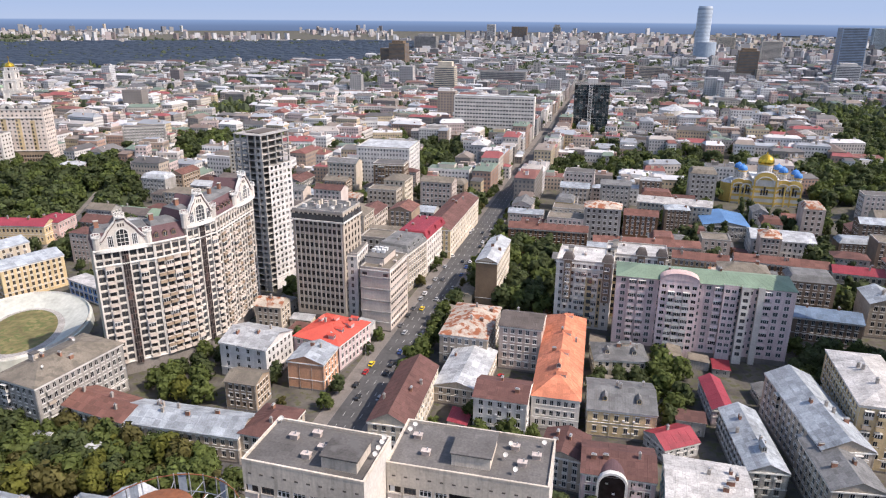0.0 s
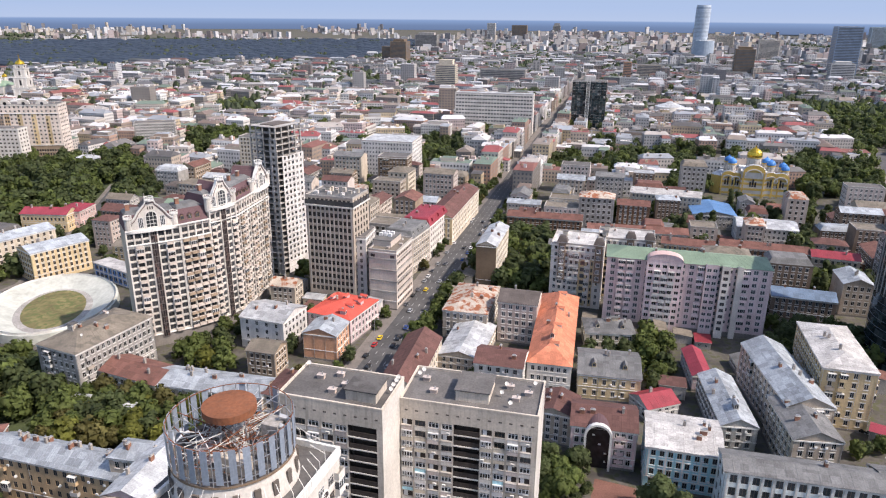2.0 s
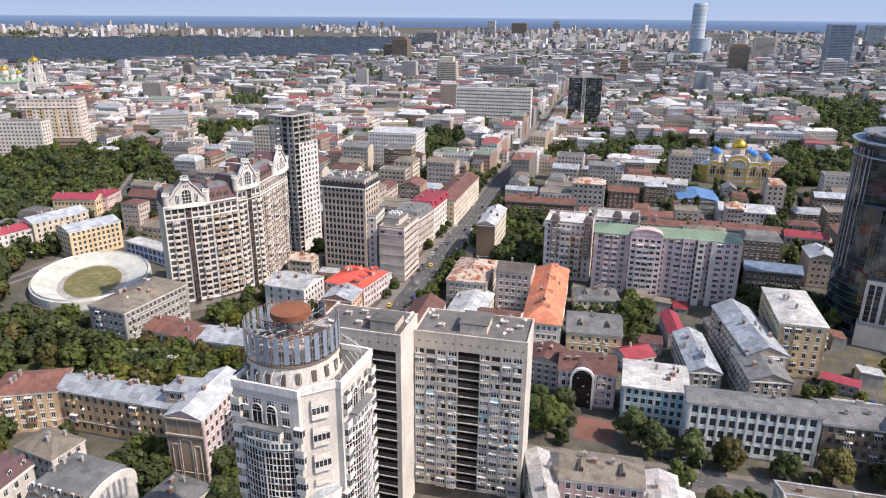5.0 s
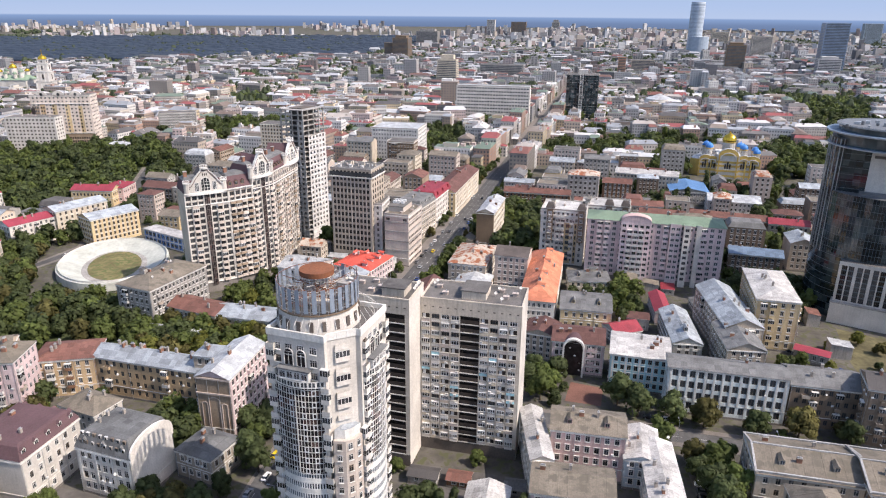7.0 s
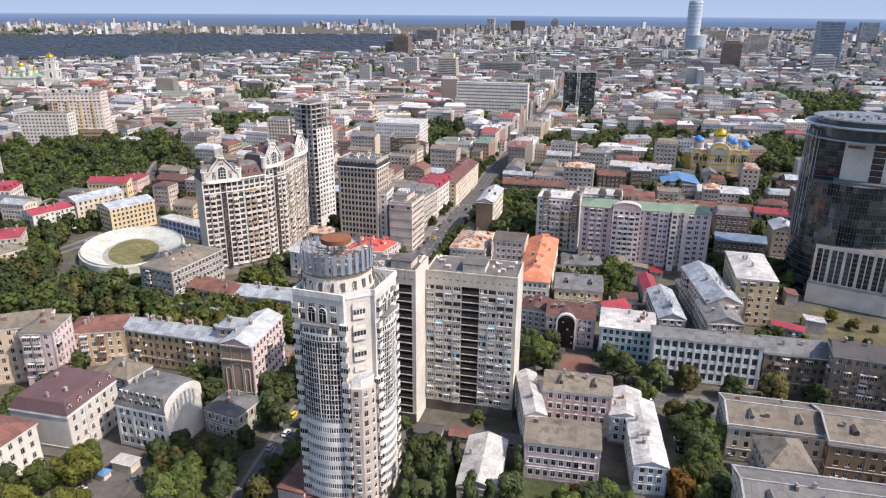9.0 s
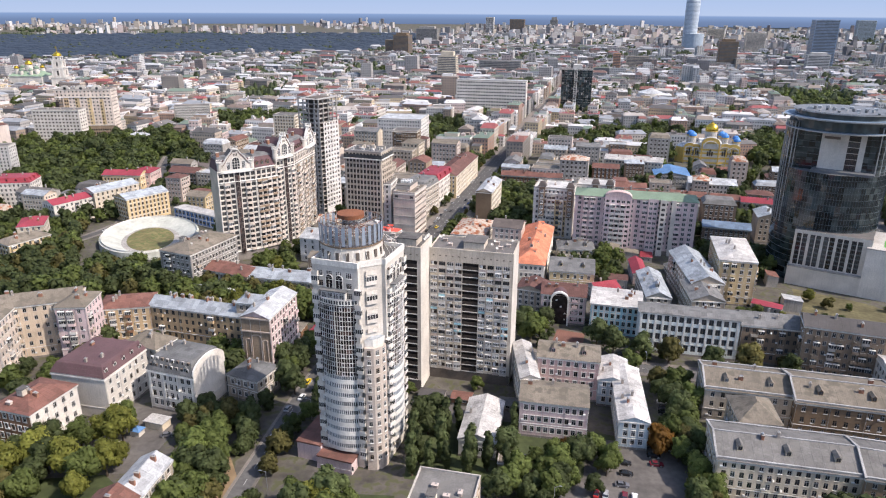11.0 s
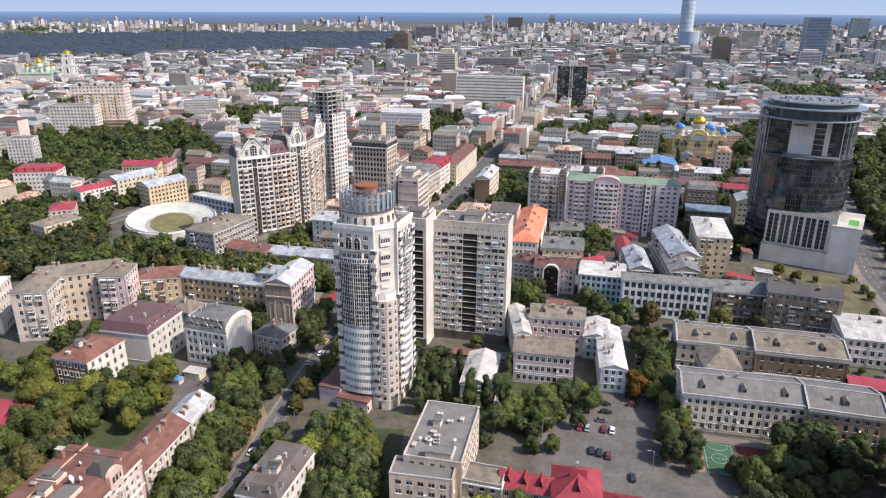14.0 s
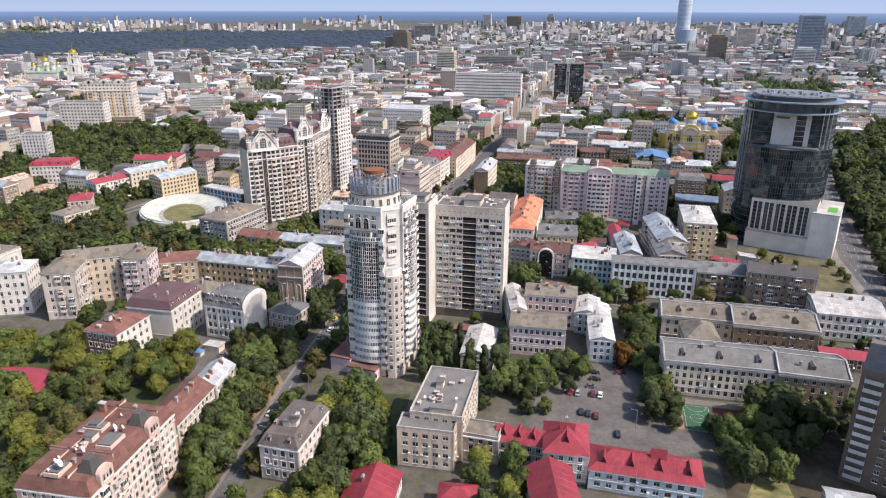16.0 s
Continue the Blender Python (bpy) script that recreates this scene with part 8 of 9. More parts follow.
# the far city: thousands of blocks to the horizon
FAR_W = mat("far_walls", (0.5, 0.5, 0.5), var=0.15, streak=0.1, bump=0.0, islands=((0.552, 0.529, 0.497), (0.497, 0.451, 0.386), (0.432, 0.396, 0.359), (0.589, 0.580, 0.561), (0.294, 0.230, 0.184), (0.488, 0.396, 0.368), (0.230, 0.207, 0.184), (0.488, 0.396, 0.267), (0.368, 0.248, 0.193), (0.359, 0.350, 0.340), (0.534, 0.506, 0.488), (0.405, 0.340, 0.276)))
FAR_R = mat("far_roofs", (0.5, 0.5, 0.5), var=0.2, streak=0.1, bump=0.0, islands=((0.230, 0.246, 0.264), (0.399, 0.408, 0.416), (0.128, 0.123, 0.119), (0.170, 0.076, 0.064), (0.306, 0.289, 0.272), (0.204, 0.174, 0.149), (0.085, 0.082, 0.082), (0.459, 0.451, 0.442), (0.230, 0.072, 0.072), (0.323, 0.297, 0.272), (0.153, 0.119, 0.102), (0.493, 0.493, 0.493), (0.264, 0.289, 0.315), (0.128, 0.170, 0.136)))
# cooler copies of both palettes, with the haze of distance mixed into the colours
HAZED_W = mat("hazed_walls", (0.4, 0.4, 0.4), var=0.15, streak=0.0, bump=0.0, islands=((0.410, 0.410, 0.402), (0.344, 0.328, 0.312), (0.246, 0.246, 0.246), (0.476, 0.476, 0.476), (0.197, 0.164, 0.156), (0.377, 0.353, 0.336), (0.156, 0.156, 0.164), (0.369, 0.328, 0.279), (0.344, 0.295, 0.287), (0.451, 0.451, 0.459)))
HAZED_R = mat("hazed_roofs", (0.3, 0.3, 0.3), var=0.2, streak=0.0, bump=0.0, islands=((0.197, 0.213, 0.230), (0.344, 0.353, 0.369), (0.107, 0.107, 0.111), (0.131, 0.082, 0.074), (0.262, 0.254, 0.246), (0.074, 0.082, 0.082), (0.295, 0.295, 0.303), (0.164, 0.074, 0.070), (0.410, 0.418, 0.426), (0.098, 0.115, 0.098)))
FAR_G = mat("far_windows", (0.10, 0.105, 0.11), rough=0.3, var=0.3, streak=0.0, bump=0.0)


def far_block(q, x, y, w, d, rot, h, roof, wins):
    z0 = ground_z(x, y)
    c, s = math.cos(radians(rot)), math.sin(radians(rot))

    def P(lx, ly, z):
        return (x + lx * c - ly * s, y + lx * s + ly * c, z0 + z)
    a, b = w / 2, d / 2
    # beyond this line blocks take the haze-tinted palettes
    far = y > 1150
    i, m = len(q.v), q.slot(HAZED_W if far else FAR_W)
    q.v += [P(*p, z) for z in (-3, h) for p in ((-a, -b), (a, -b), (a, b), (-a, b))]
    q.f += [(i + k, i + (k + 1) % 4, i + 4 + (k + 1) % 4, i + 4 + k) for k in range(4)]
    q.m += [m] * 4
    i, m = len(q.v), q.slot(HAZED_R if far else FAR_R)
    if roof:
        r = min(a, b) * roof
        q.v += [P(-a - 0.4, -b - 0.4, h), P(a + 0.4, -b - 0.4, h), P(a + 0.4, b + 0.4, h), P(-a - 0.4, b + 0.4, h), P(-a * 0.8, 0, h + r), P(a * 0.8, 0, h + r)]
        q.f += [(i, i + 1, i + 5, i + 4), (i + 2, i + 3, i + 4, i + 5), (i + 1, i + 2, i + 5), (i + 3, i, i + 4)]
        q.m += [m] * 4
    else:
        q.v += [P(-a, -b, h + 0.01), P(a, -b, h + 0.01), P(a, b, h + 0.01), P(-a, b, h + 0.01)]
        q.f.append((i, i + 1, i + 2, i + 3))
        q.m.append(m)
        if wins:
            for k in range(2):
                lx, ly = (k - 0.5) * a, b * 0.2
                j = len(q.v)
                q.v += [P(lx - 2, ly - 2, h), P(lx + 2, ly - 2, h), P(lx + 2, ly + 2, h), P(lx - 2, ly + 2, h), P(lx - 2, ly - 2, h + 2.5), P(lx + 2, ly - 2, h + 2.5), P(lx + 2, ly + 2, h + 2.5), P(lx - 2, ly + 2, h + 2.5)]
                q.f += [(j, j + 1, j + 5, j + 4), (j + 1, j + 2, j + 6, j + 5), (j + 3, j, j + 4, j + 7), (j + 4, j + 5, j + 6, j + 7)]
                q.m += [q.slot(HAZED_W if far else FAR_W)] * 4
    if wins:
        n, g = max(1, int(h / 3.4)), q.slot(FAR_G)
        for ln, f in ((w, lambda t, z: P(-a + t, -b - 0.12, z)), (d, lambda t, z: P(a + 0.12, -b + t, z)), (d, lambda t, z: P(-a - 0.12, b - t, z))):
            k = max(1, int(ln / wins))
            for r in range(n):
                for cidx in range(k):
                    t0 = ln * (cidx + 0.25) / k
                    t1 = ln * (cidx + 0.72) / k
                    za = 1.2 + r * (h - 1.5) / n
                    j = len(q.v)
                    q.v += [f(t0, za), f(t1, za), f(t1, za + 1.7), f(t0, za + 1.7)]
                    q.f.append((j, j + 1, j + 2, j + 3))
                    q.m.append(g)


def far_house(q, x, y, w, d, rot, h, pitched, wins, rng):
    """A block with the wings, set-back storeys and stacks that break its outline."""
    far_block(q, x, y, w, d, rot, h, rng.uniform(0.25, 0.55) if pitched else 0, wins)
    c, s = math.cos(radians(rot)), math.sin(radians(rot))
    if rng.random() < 0.45:
        lx, ly = rng.choice((-1, 1)) * (w / 2 - 5), -d / 2 - 4
        far_block(q, x + lx * c - ly * s, y + lx * s + ly * c, rng.uniform(8, 11), rng.uniform(9, 16), rot, h * rng.uniform(0.55, 1.0), rng.choice((0, 0.3, 0.5)), wins)
    if not pitched and rng.random() < 0.6:
        lx = rng.uniform(-0.2, 0.2) * w
        far_block(q, x + lx * c, y + lx * s, w * rng.uniform(0.3, 0.7), d * 0.6, rot, h + 3.1, 0, 0)
    for k in range(rng.choice((1, 2, 3, 4)) if wins < 4 and wins else 0):
        lx, ly = rng.uniform(-0.42, 0.42) * w, rng.uniform(-0.3, 0.3) * d
        far_block(q, x + lx * c - ly * s, y + lx * s + ly * c, rng.uniform(1.0, 2.6), rng.uniform(0.9, 2.2), rot, h + rng.uniform(2.2, 4.6), 0, 0)


WOOD_EDGE = 2250


def is_wood(x, y):
    """The wooded river side, far on one side of the city."""
    r = math.hypot(x, y + 90)
    return r > WOOD_EDGE + 0.15 * x and x < 0.02 * y - 420 + (r - 2250) * 0.16 and r < 3480


rng = random.Random(23)
near, mid, back = Mesh(), Mesh(), Mesh()
v = 545.0
while v < 2500:
    pitch = 25 + (v - 545) * 0.008
    u = -0.8 * (v + 184)
    while u < 0.72 * (v + 184):
        x = u + rng.uniform(-5, 5) + 0.21 * (v - 800) * 0.2
        y = v + rng.uniform(-9, 9) + (0 if int(u / pitch) % 4 else 12)
        w = rng.uniform(16, pitch * 1.4)
        u += pitch * rng.uniform(0.75, 1.15)
        if rng.random() < (0.07 if v < 1800 else 0.2) or is_wood(x, y) or on_road(x, y, 12) or in_foot(x, y, 16) or any(inside(x, y, z) for z in OPEN) or noise.noise(Vector((x * 0.007, y * 0.007, 9))) > 0.34:
            continue
        h = rng.choice((7, 9, 10, 11, 13, 14, 16, 18, 20))
        tall = rng.random()
        lim = (0.0 if v < 800 else 0.010 if v < 1100 else 0.014) if x < 0.1 * y else (0.0 if v < 800 else 0.012 if v < 1000 else 0.026)
        if tall < lim:
            h = rng.uniform(26, 44)
            w = rng.uniform(16, 30)
        far_house(near if v < 1500 else mid, x, y, w, rng.uniform(12, 17) if tall > lim else rng.uniform(14, 20), rng.choice((-11.8, -11.8, -11.8, 78.2, -6, 4)) + rng.uniform(-3, 3), h, tall > lim and rng.random() < 0.62, 2.7 if v < 900 else (3.6 if v < 1500 else 6.0), rng)
    v += rng.uniform(16, 27) * (1 + (v - 545) * 0.0005)
# the closed rows along the avenue
for side_i in (-1, 1):
    s = 455.0
    while s < 1500:
        w = rng.uniform(18, 34)
        yy = s + w / 2
        xx = (yy - 361) * 92 / 452 - 12 if yy < 813 else 80 + (yy - 813) * 110 / 527
        xx += side_i * 20.5
        if not in_foot(xx, yy, 7):
            far_house(near, xx, yy, 15, w * 1.03, -11.6, rng.choice((17, 19, 21, 23, 25)), rng.random() < 0.6, 2.7 if s < 900 else 3.6, rng)
        s += w + rng.choice((0, 0, 0, 10))
tagged(place("city_quarter", near), "dense quarter of pale town houses and blocks", "city quarter", kind="stuff")
tagged(place("city_quarter", mid), "far quarter of pale houses and blocks in haze-greyed colours", "city quarter", kind="stuff")
for i in range(8200):
    r = rng.uniform(2450, 4330)
    an = rng.uniform(-44, 37)
    x, y = r * math.sin(radians(an)), r * math.cos(radians(an)) - 90
    if is_wood(x, y):
        continue
    beyond = r > 3520 and an < 5
    if r > 3300 and not beyond and rng.random() < 0.45:
        continue
    tall = rng.random() < (0.16 if beyond else 0.09)
    if beyond and noise.noise(Vector((x * 0.002, y * 0.002, 2))) < 0.0:
        continue
    far_block(back, x, y, rng.uniform(8, 26) if beyond else rng.uniform(12, 36), rng.uniform(10, 18), rng.choice((-12, 5, 30, 60)), rng.uniform(24, 44 if beyond else 40) if tall else rng.uniform(7, 17), False, 0)
tagged(place("city_quarter", back), "far pale tower blocks along the horizon", "city quarter", kind="stuff")

# single far landmarks
# glass of the skyline towers, haze of the far air put into its colour
HAZY = mat("hazy_glass", (0.30, 0.36, 0.42), rough=0.4, var=0.15, streak=0.0, bump=0.0)
DGLASS = mat("dark_blue_glass", (0.22, 0.29, 0.38), rough=0.25, var=0.2, streak=0.0, bump=0.0)
def landmark(x, y, w, d, rot, h, wall, label, taper=1.0, cap=None):
    band_m = HAZY if wall.name.startswith("pale_glass") else FAR_G
    e = base_at("tower_block", x, y, 0, rot, label + " on the skyline", "tower")
    q = Mesh()
    a, b = w / 2, d / 2
    r0 = [(-a, -b), (a, -b), (a, b), (-a, b)]
    r1 = [(p[0] * taper, p[1] * taper) for p in r0]
    q.ring(r0, 0, r1, h, wall)
    q.face([(*p, h) for p in r1], ROOF["bitumen"])
    place("wall", q, e)
    n = int(h / 3.4)
    g = Mesh()
    for k in range(n):
        f = 1 + (taper - 1) * k / n
        z = 2 + k * (h - 3) / n
        g.face([(-a * f * 0.94, -b * f - 0.1, z), (a * f * 0.94, -b * f - 0.1, z), (a * f * 0.94, -b * f - 0.1, z + 1.7), (-a * f * 0.94, -b * f - 0.1, z + 1.7)], band_m)
        g.face([(a * f + 0.1, -b * f * 0.94, z), (a * f + 0.1, b * f * 0.94, z), (a * f + 0.1, b * f * 0.94, z + 1.7), (a * f + 0.1, -b * f * 0.94, z + 1.7)], band_m)
        g.face([(-a * f - 0.1, b * f * 0.94, z), (-a * f - 0.1, -b * f * 0.94, z), (-a * f - 0.1, -b * f * 0.94, z + 1.7), (-a * f - 0.1, b * f * 0.94, z + 1.7)], band_m)
    tagged(place("ribbon_glazing", g, e), kind="stuff")
    if cap:
        q = Mesh()
        q.box(-a * taper * 0.7, -b * taper * 0.7, h, a * taper * 0.7, b * taper * 0.7, h + cap, wall)
        place("attic", q, e)


PALE = mat("pale_glass", (0.50, 0.56, 0.62), rough=0.4, var=0.15, streak=0.0, bump=0.0)
SK = base_at("skyscraper", 724, 2375, 0, 0, "tall round pale glass skyscraper on the skyline", "tower")
q = Mesh()
q.prism(circle(23, 28), 0, 158, PALE, ROOF["bitumen"])
q.prism(circle(33, 28, 12, -7), 0, 62, HAZY, ROOF["pale"])
place("shaft", q, SK)
for k in range(36):
    q = Mesh()
    q.ring(circle(23.3, 28), 6 + k * 4.2, circle(23.3, 28), 7.9 + k * 4.2, HAZY)
    place("storey_band", q, SK)
q = Mesh()
q.ring(circle(23, 28), 158, circle(21.5, 28), 172, PALE)
q.face([(x, y, 172) for x, y in circle(21.5, 28)], ROOF["steel"])
q.ring(circle(23.4, 28), 160.5, circle(22.5, 28), 166, HAZY)
place("attic", q, SK)
landmark(829, 1640, 52, 44, -12, 118, DGLASS, "dark blue glass office tower")
landmark(195, 3596, 76, 30, -12, 88, WALL["brown"], "far brown tower block")
landmark(56, 3708, 42, 30, -12, 96, WALL["white"], "far white tower block")
landmark(1560, 4060, 80, 50, -12, 100, WALL["grey"], "far grey tower block")
landmark(991, 2934, 66, 40, -12, 64, WALL["cream"], "far cream block")
landmark(-226, 1975, 46, 40, -12, 64, WALL["brown"], "brown hotel slab of stacked storeys", 1.0, 6)
landmark(-257, 1990, 36, 40, -12, 50, WALL["brown"], "lower brown hotel wing")
landmark(1672, 3072, 70, 40, -12, 100, WALL["paleblue"], "far pale tower block")
landmark(455, 4290, 50, 50, -12, 78, WALL["grey"], "far tower with a pyramid top", 0.9, 14)
landmark(600, 1620, 42, 30, -12, 68, WALL["brown"], "brown tower block with a lattice mast", 1.0, 5)
landmark(305, 1452, 16, 18, -12, 48, WALL["salmon"], "slim orange and white tower block")
landmark(365, 1521, 50, 18, -12, 38, WALL["stone"], "stone-coloured slab block")
landmark(-213, 2821, 90, 40, -12, 60, WALL["grey"], "far flat institute block", 1.0, 8)
landmark(46, 1363, 90, 18, -12, 36, WALL["grey"], "long grey slab with a grid of windows")
landmark(900, 2250, 60, 30, -12, 70, WALL["panel"], "far panel tower block")
landmark(1250, 2500, 50, 30, -12, 78, WALL["grey"], "far grey tower block")
landmark(-60, 1250, 40, 22, -12, 52, WALL["cream"], "stepped cream block", 0.9, 8)
landmark(760, 1500, 46, 26, -12, 46, WALL["white"], "white residential block", 1.0, 4)
e = base_at("round_museum", 262, 943, 0, 0, "white round hall with a low dome", "building")
q = Mesh()
q.prism(circle(25, 32), 0, 15, WALL["ivory"], ROOF["pale"])
q.ring(circle(20, 32), 15, circle(19, 32), 20, WALL["ivory"])
q.ring(circle(19, 32), 20, circle(1, 32), 26, ROOF["pale"])
place("hall", q, e)

# far woods beyond the city: a rough canopy, its colour blued for haze
HAZED_WOODS = mat("far_woods", (0.026, 0.040, 0.062), var=0.25, grain=0.02, streak=0.0, bump=0.0, rand=0.0)
rng = random.Random(5)
q = Mesh()
for i in range(9000):
    r = rng.uniform(2150, 4380)
    an = rng.uniform(-46, 38)
    x, y = r * math.sin(radians(an)), r * math.cos(radians(an)) - 90
    if not is_wood(x, y):
        continue
    z, s, h = ground_z(x, y), rng.uniform(22, 40), rng.uniform(15, 19)
    b0, b1 = circle(s, 6, x, y, rng.uniform(0, 60), 420), circle(s * 0.6, 6, x, y)
    q.ring(circle(s, 6, x, y), z, circle(s * 0.9, 6, x, y), z + h * 0.6, HAZED_WOODS)
    q.ring(circle(s * 0.9, 6, x, y), z + h * 0.6, circle(s * 0.4, 6, x, y), z + h, HAZED_WOODS)
    q.face([(a, b, z + h) for a, b in circle(s * 0.4, 6, x, y)], HAZED_WOODS)
tagged(place("far_woods", q), "dark woods beyond the city with haze blue in their colour", "woods", kind="stuff")
# trees
def leaf_mat(name, c):
    """Leaves that also let light through."""
    m = mat(name, c, rough=0.7, var=0.5, grain=0.6, streak=0.0, bump=0.0, rand=0.3, spec=0.2, islands=tuple(tuple(v * k for v in c) for k in (0.78, 0.9, 1.0, 1.14, 0.85, 1.07)))
    nt = m.node_tree
    b = nt.nodes["Principled BSDF"]
    tr, mx = nt.nodes.new("ShaderNodeBsdfTranslucent"), nt.nodes.new("ShaderNodeMixShader")
    nt.links.new(b.inputs["Base Color"].links[0].from_socket, tr.inputs["Color"])
    mx.inputs[0].default_value = 0.4
    nt.links.new(b.outputs[0], mx.inputs[1])
    nt.links.new(tr.outputs[0], mx.inputs[2])
    nt.links.new(mx.outputs[0], nt.nodes["Material Output"].inputs[0])
    return m


LEAF = {"green": leaf_mat("leaf_green", (0.140, 0.178, 0.050)), "dark": leaf_mat("leaf_dark", (0.102, 0.130, 0.050)), "yellow": leaf_mat("leaf_yellow", (0.205, 0.215, 0.045)),
        "autumn": leaf_mat("leaf_autumn", (0.21, 0.105, 0.02)), "olive": leaf_mat("leaf_olive", (0.155, 0.142, 0.048))}
BARK = mat("bark", (0.09, 0.07, 0.05), var=0.4, streak=0.0)


def crown_mesh(seed, kind, leaf, count, size, cores=12):
    """Many small leaf clumps in uneven lobes; height 1 unit is 1 m for a tree 10 m tall."""
    rng, q = random.Random(seed), Mesh()
    if kind == "poplar":
        lobes = [(rng.uniform(-0.5, 0.5), rng.uniform(-0.5, 0.5), 2.0 + i * 1.05, 1.3 - 0.1 * abs(i - 3), 1.1) for i in range(8)]
    else:
        lobes = [(0, 0, 5.4, 2.7, 1.1)]
        for i in range(14):
            z = 2.9 + 5.2 * ((i + rng.random()) / 14)
            k, an = 2.7 * (1 - 0.6 * max(0.0, (z - 4.6) / 4.0) ** 1.5), rng.uniform(0, 6.28)
            k *= rng.uniform(0.7, 1.1)
            lobes.append((k * math.cos(an), k * math.sin(an), z, rng.uniform(1.1, 1.8), rng.uniform(0.8, 1.0)))
    tot = sum(l[3] ** 2 for l in lobes)
    for lx, ly, lz, r, fz in sorted(lobes, key=lambda l: -l[3])[:cores]:
        i, s = len(q.v), q.slot(leaf)
        for kr, kz in ((0.42, -0.6), (0.76, 0.0), (0.46, 0.62)):
            ring = circle(r * kr, 5, lx, ly)
            q.v += [(px_, py_, lz + kz * r * fz) for px_, py_ in ring]
            q.n += [tuple(Vector((px_ - lx, py_ - ly, kz * r)).normalized()) for px_, py_ in ring]
        for j in (0, 5):
            q.f += [(i + j + k, i + j + (k + 1) % 5, i + j + 5 + (k + 1) % 5, i + j + 5 + k) for k in range(5)]
        q.f.append(tuple(i + 10 + k for k in range(5)))
        q.m += [s] * 11
    for lx, ly, lz, r, fz in lobes:
        for k in range(int(count * r * r / tot)):
            d = Vector((rng.gauss(0, 1), rng.gauss(0, 1), rng.gauss(0.3, 1))).normalized()
            p = Vector((lx, ly, lz)) + Vector((d.x * r, d.y * r, d.z * r * fz)) * rng.uniform(0.74, 1.1)
            n = (d + Vector((rng.uniform(-1, 1), rng.uniform(-1, 1), rng.uniform(-0.3, 1.2))) * 0.42).normalized()
            t = n.orthogonal().normalized()
            t.rotate(Matrix.Rotation(rng.uniform(0, 6.28), 3, n))
            u = n.cross(t)
            s = size * rng.uniform(0.6, 1.35)
            q.face([tuple(p - t * s - u * s * 0.6), tuple(p + t * s * 0.9 - u * s * 0.5), tuple(p + t * s * 0.1 + u * s * 1.1)], leaf)
            q.n += [tuple((d * 1.1 + n * 0.55 + Vector((lx, ly, lz - 5.0)) * 0.1).normalized())] * 3
    return q


def trunk_mesh(seed, kind):
    rng, q = random.Random(seed), Mesh()
    top = 8.5 if kind == "poplar" else 4.6
    q.ring(circle(0.28, 7), 0, circle(0.17, 7), top * 0.6, BARK)
    q.ring(circle(0.17, 7), top * 0.6, circle(0.06, 7), top, BARK)
    for i in range(6):
        an, z = rng.uniform(0, 6.28), rng.uniform(2.0, 4.2)
        l = 0.6 if kind == "poplar" else rng.uniform(1.6, 2.6)
        q.bar((0, 0, z), (l * math.cos(an), l * math.sin(an), z + 2.0), 0.07, BARK, 4)
    return q


KINDS = []
for i, (kind, leaf) in enumerate((("broad", "green"), ("broad", "dark"), ("broad", "yellow"), ("broad", "autumn"), ("broad", "olive"), ("poplar", "dark"), ("broad", "green"), ("broad", "dark"))):
    KINDS.append((kind, leaf, crown_mesh(i, kind, LEAF[leaf], 2000 if kind == "broad" else 1300, 0.33).data("crown"), trunk_mesh(i, kind).data("trunk"), crown_mesh(i, kind, LEAF[leaf], 1150 if kind == "broad" else 700, 0.45).data("crown")))
TREE_WORD = {"green": "broad green street tree in full leaf", "dark": "dark green broad-leaved tree", "yellow": "yellow-green tree turning early", "autumn": "tree in rusty autumn colour", "olive": "olive-brown tree in dry leaf"}
TREES = []


REST = []


def tree(x, y, h, k, z=0.0, turn=0):
    kind, leaf, cr, tr, lite = KINDS[k]
    if len(TREES) >= 290 or y > 235:
        REST.append((x, y, h, k))
        return
    e = base_at("tree", x, y, z, turn, "tall narrow dark poplar" if kind == "poplar" else TREE_WORD[leaf], "tree", "city trees")
    s = h / 9.6
    m = Matrix.Diagonal((s * (1.0 if kind == "broad" else 0.85), s * (1.0 if kind == "broad" else 0.85), s, 1))
    place("crown", cr if y < 75 else lite, e, m)
    place("trunk", tr, e, m)
    TREES.append((x, y, h))


rng = random.Random(41)


def grove(poly, gap, hs, mix, limit=60):
    xs, ys = [p[0] for p in poly], [p[1] for p in poly]
    got, tries = [], 0
    while tries < 900 and len(got) < limit:
        tries += 1
        x, y = rng.uniform(min(xs), max(xs)), rng.uniform(min(ys), max(ys))
        if inside(x, y, poly) and not in_foot(x, y, 1.5) and not on_road(x, y, -2.0) and all((x - a) ** 2 + (y - b) ** 2 > gap * gap for a, b in got):
            got.append((x, y))
            tree(x, y, rng.uniform(*hs), rng.choice(mix), 0, rng.uniform(0, 360))


G = (0, 1, 6, 7, 0, 1, 7, 4)
grove([(-196, 63), (-166, 70), (-133, 56), (-120, 72), (-106, 44), (-121, 27), (-123, 12), (-125, -10), (-140, -60), (-200, -60)], 4.6, (10, 15), (0, 0, 2, 4, 6, 7, 2), 120)
grove([(-92, 45), (-84, 62), (-76, 52), (-76, 11), (-78, -21), (-88, -14)], 4.4, (11, 15), (0, 1, 7, 6, 0), 24)
grove([(-54, 34), (-37, 36), (-27, 7), (-30, -40), (-58, -50), (-47, -6)], 4.9, (10, 15), (0, 1, 6, 7, 2), 36)
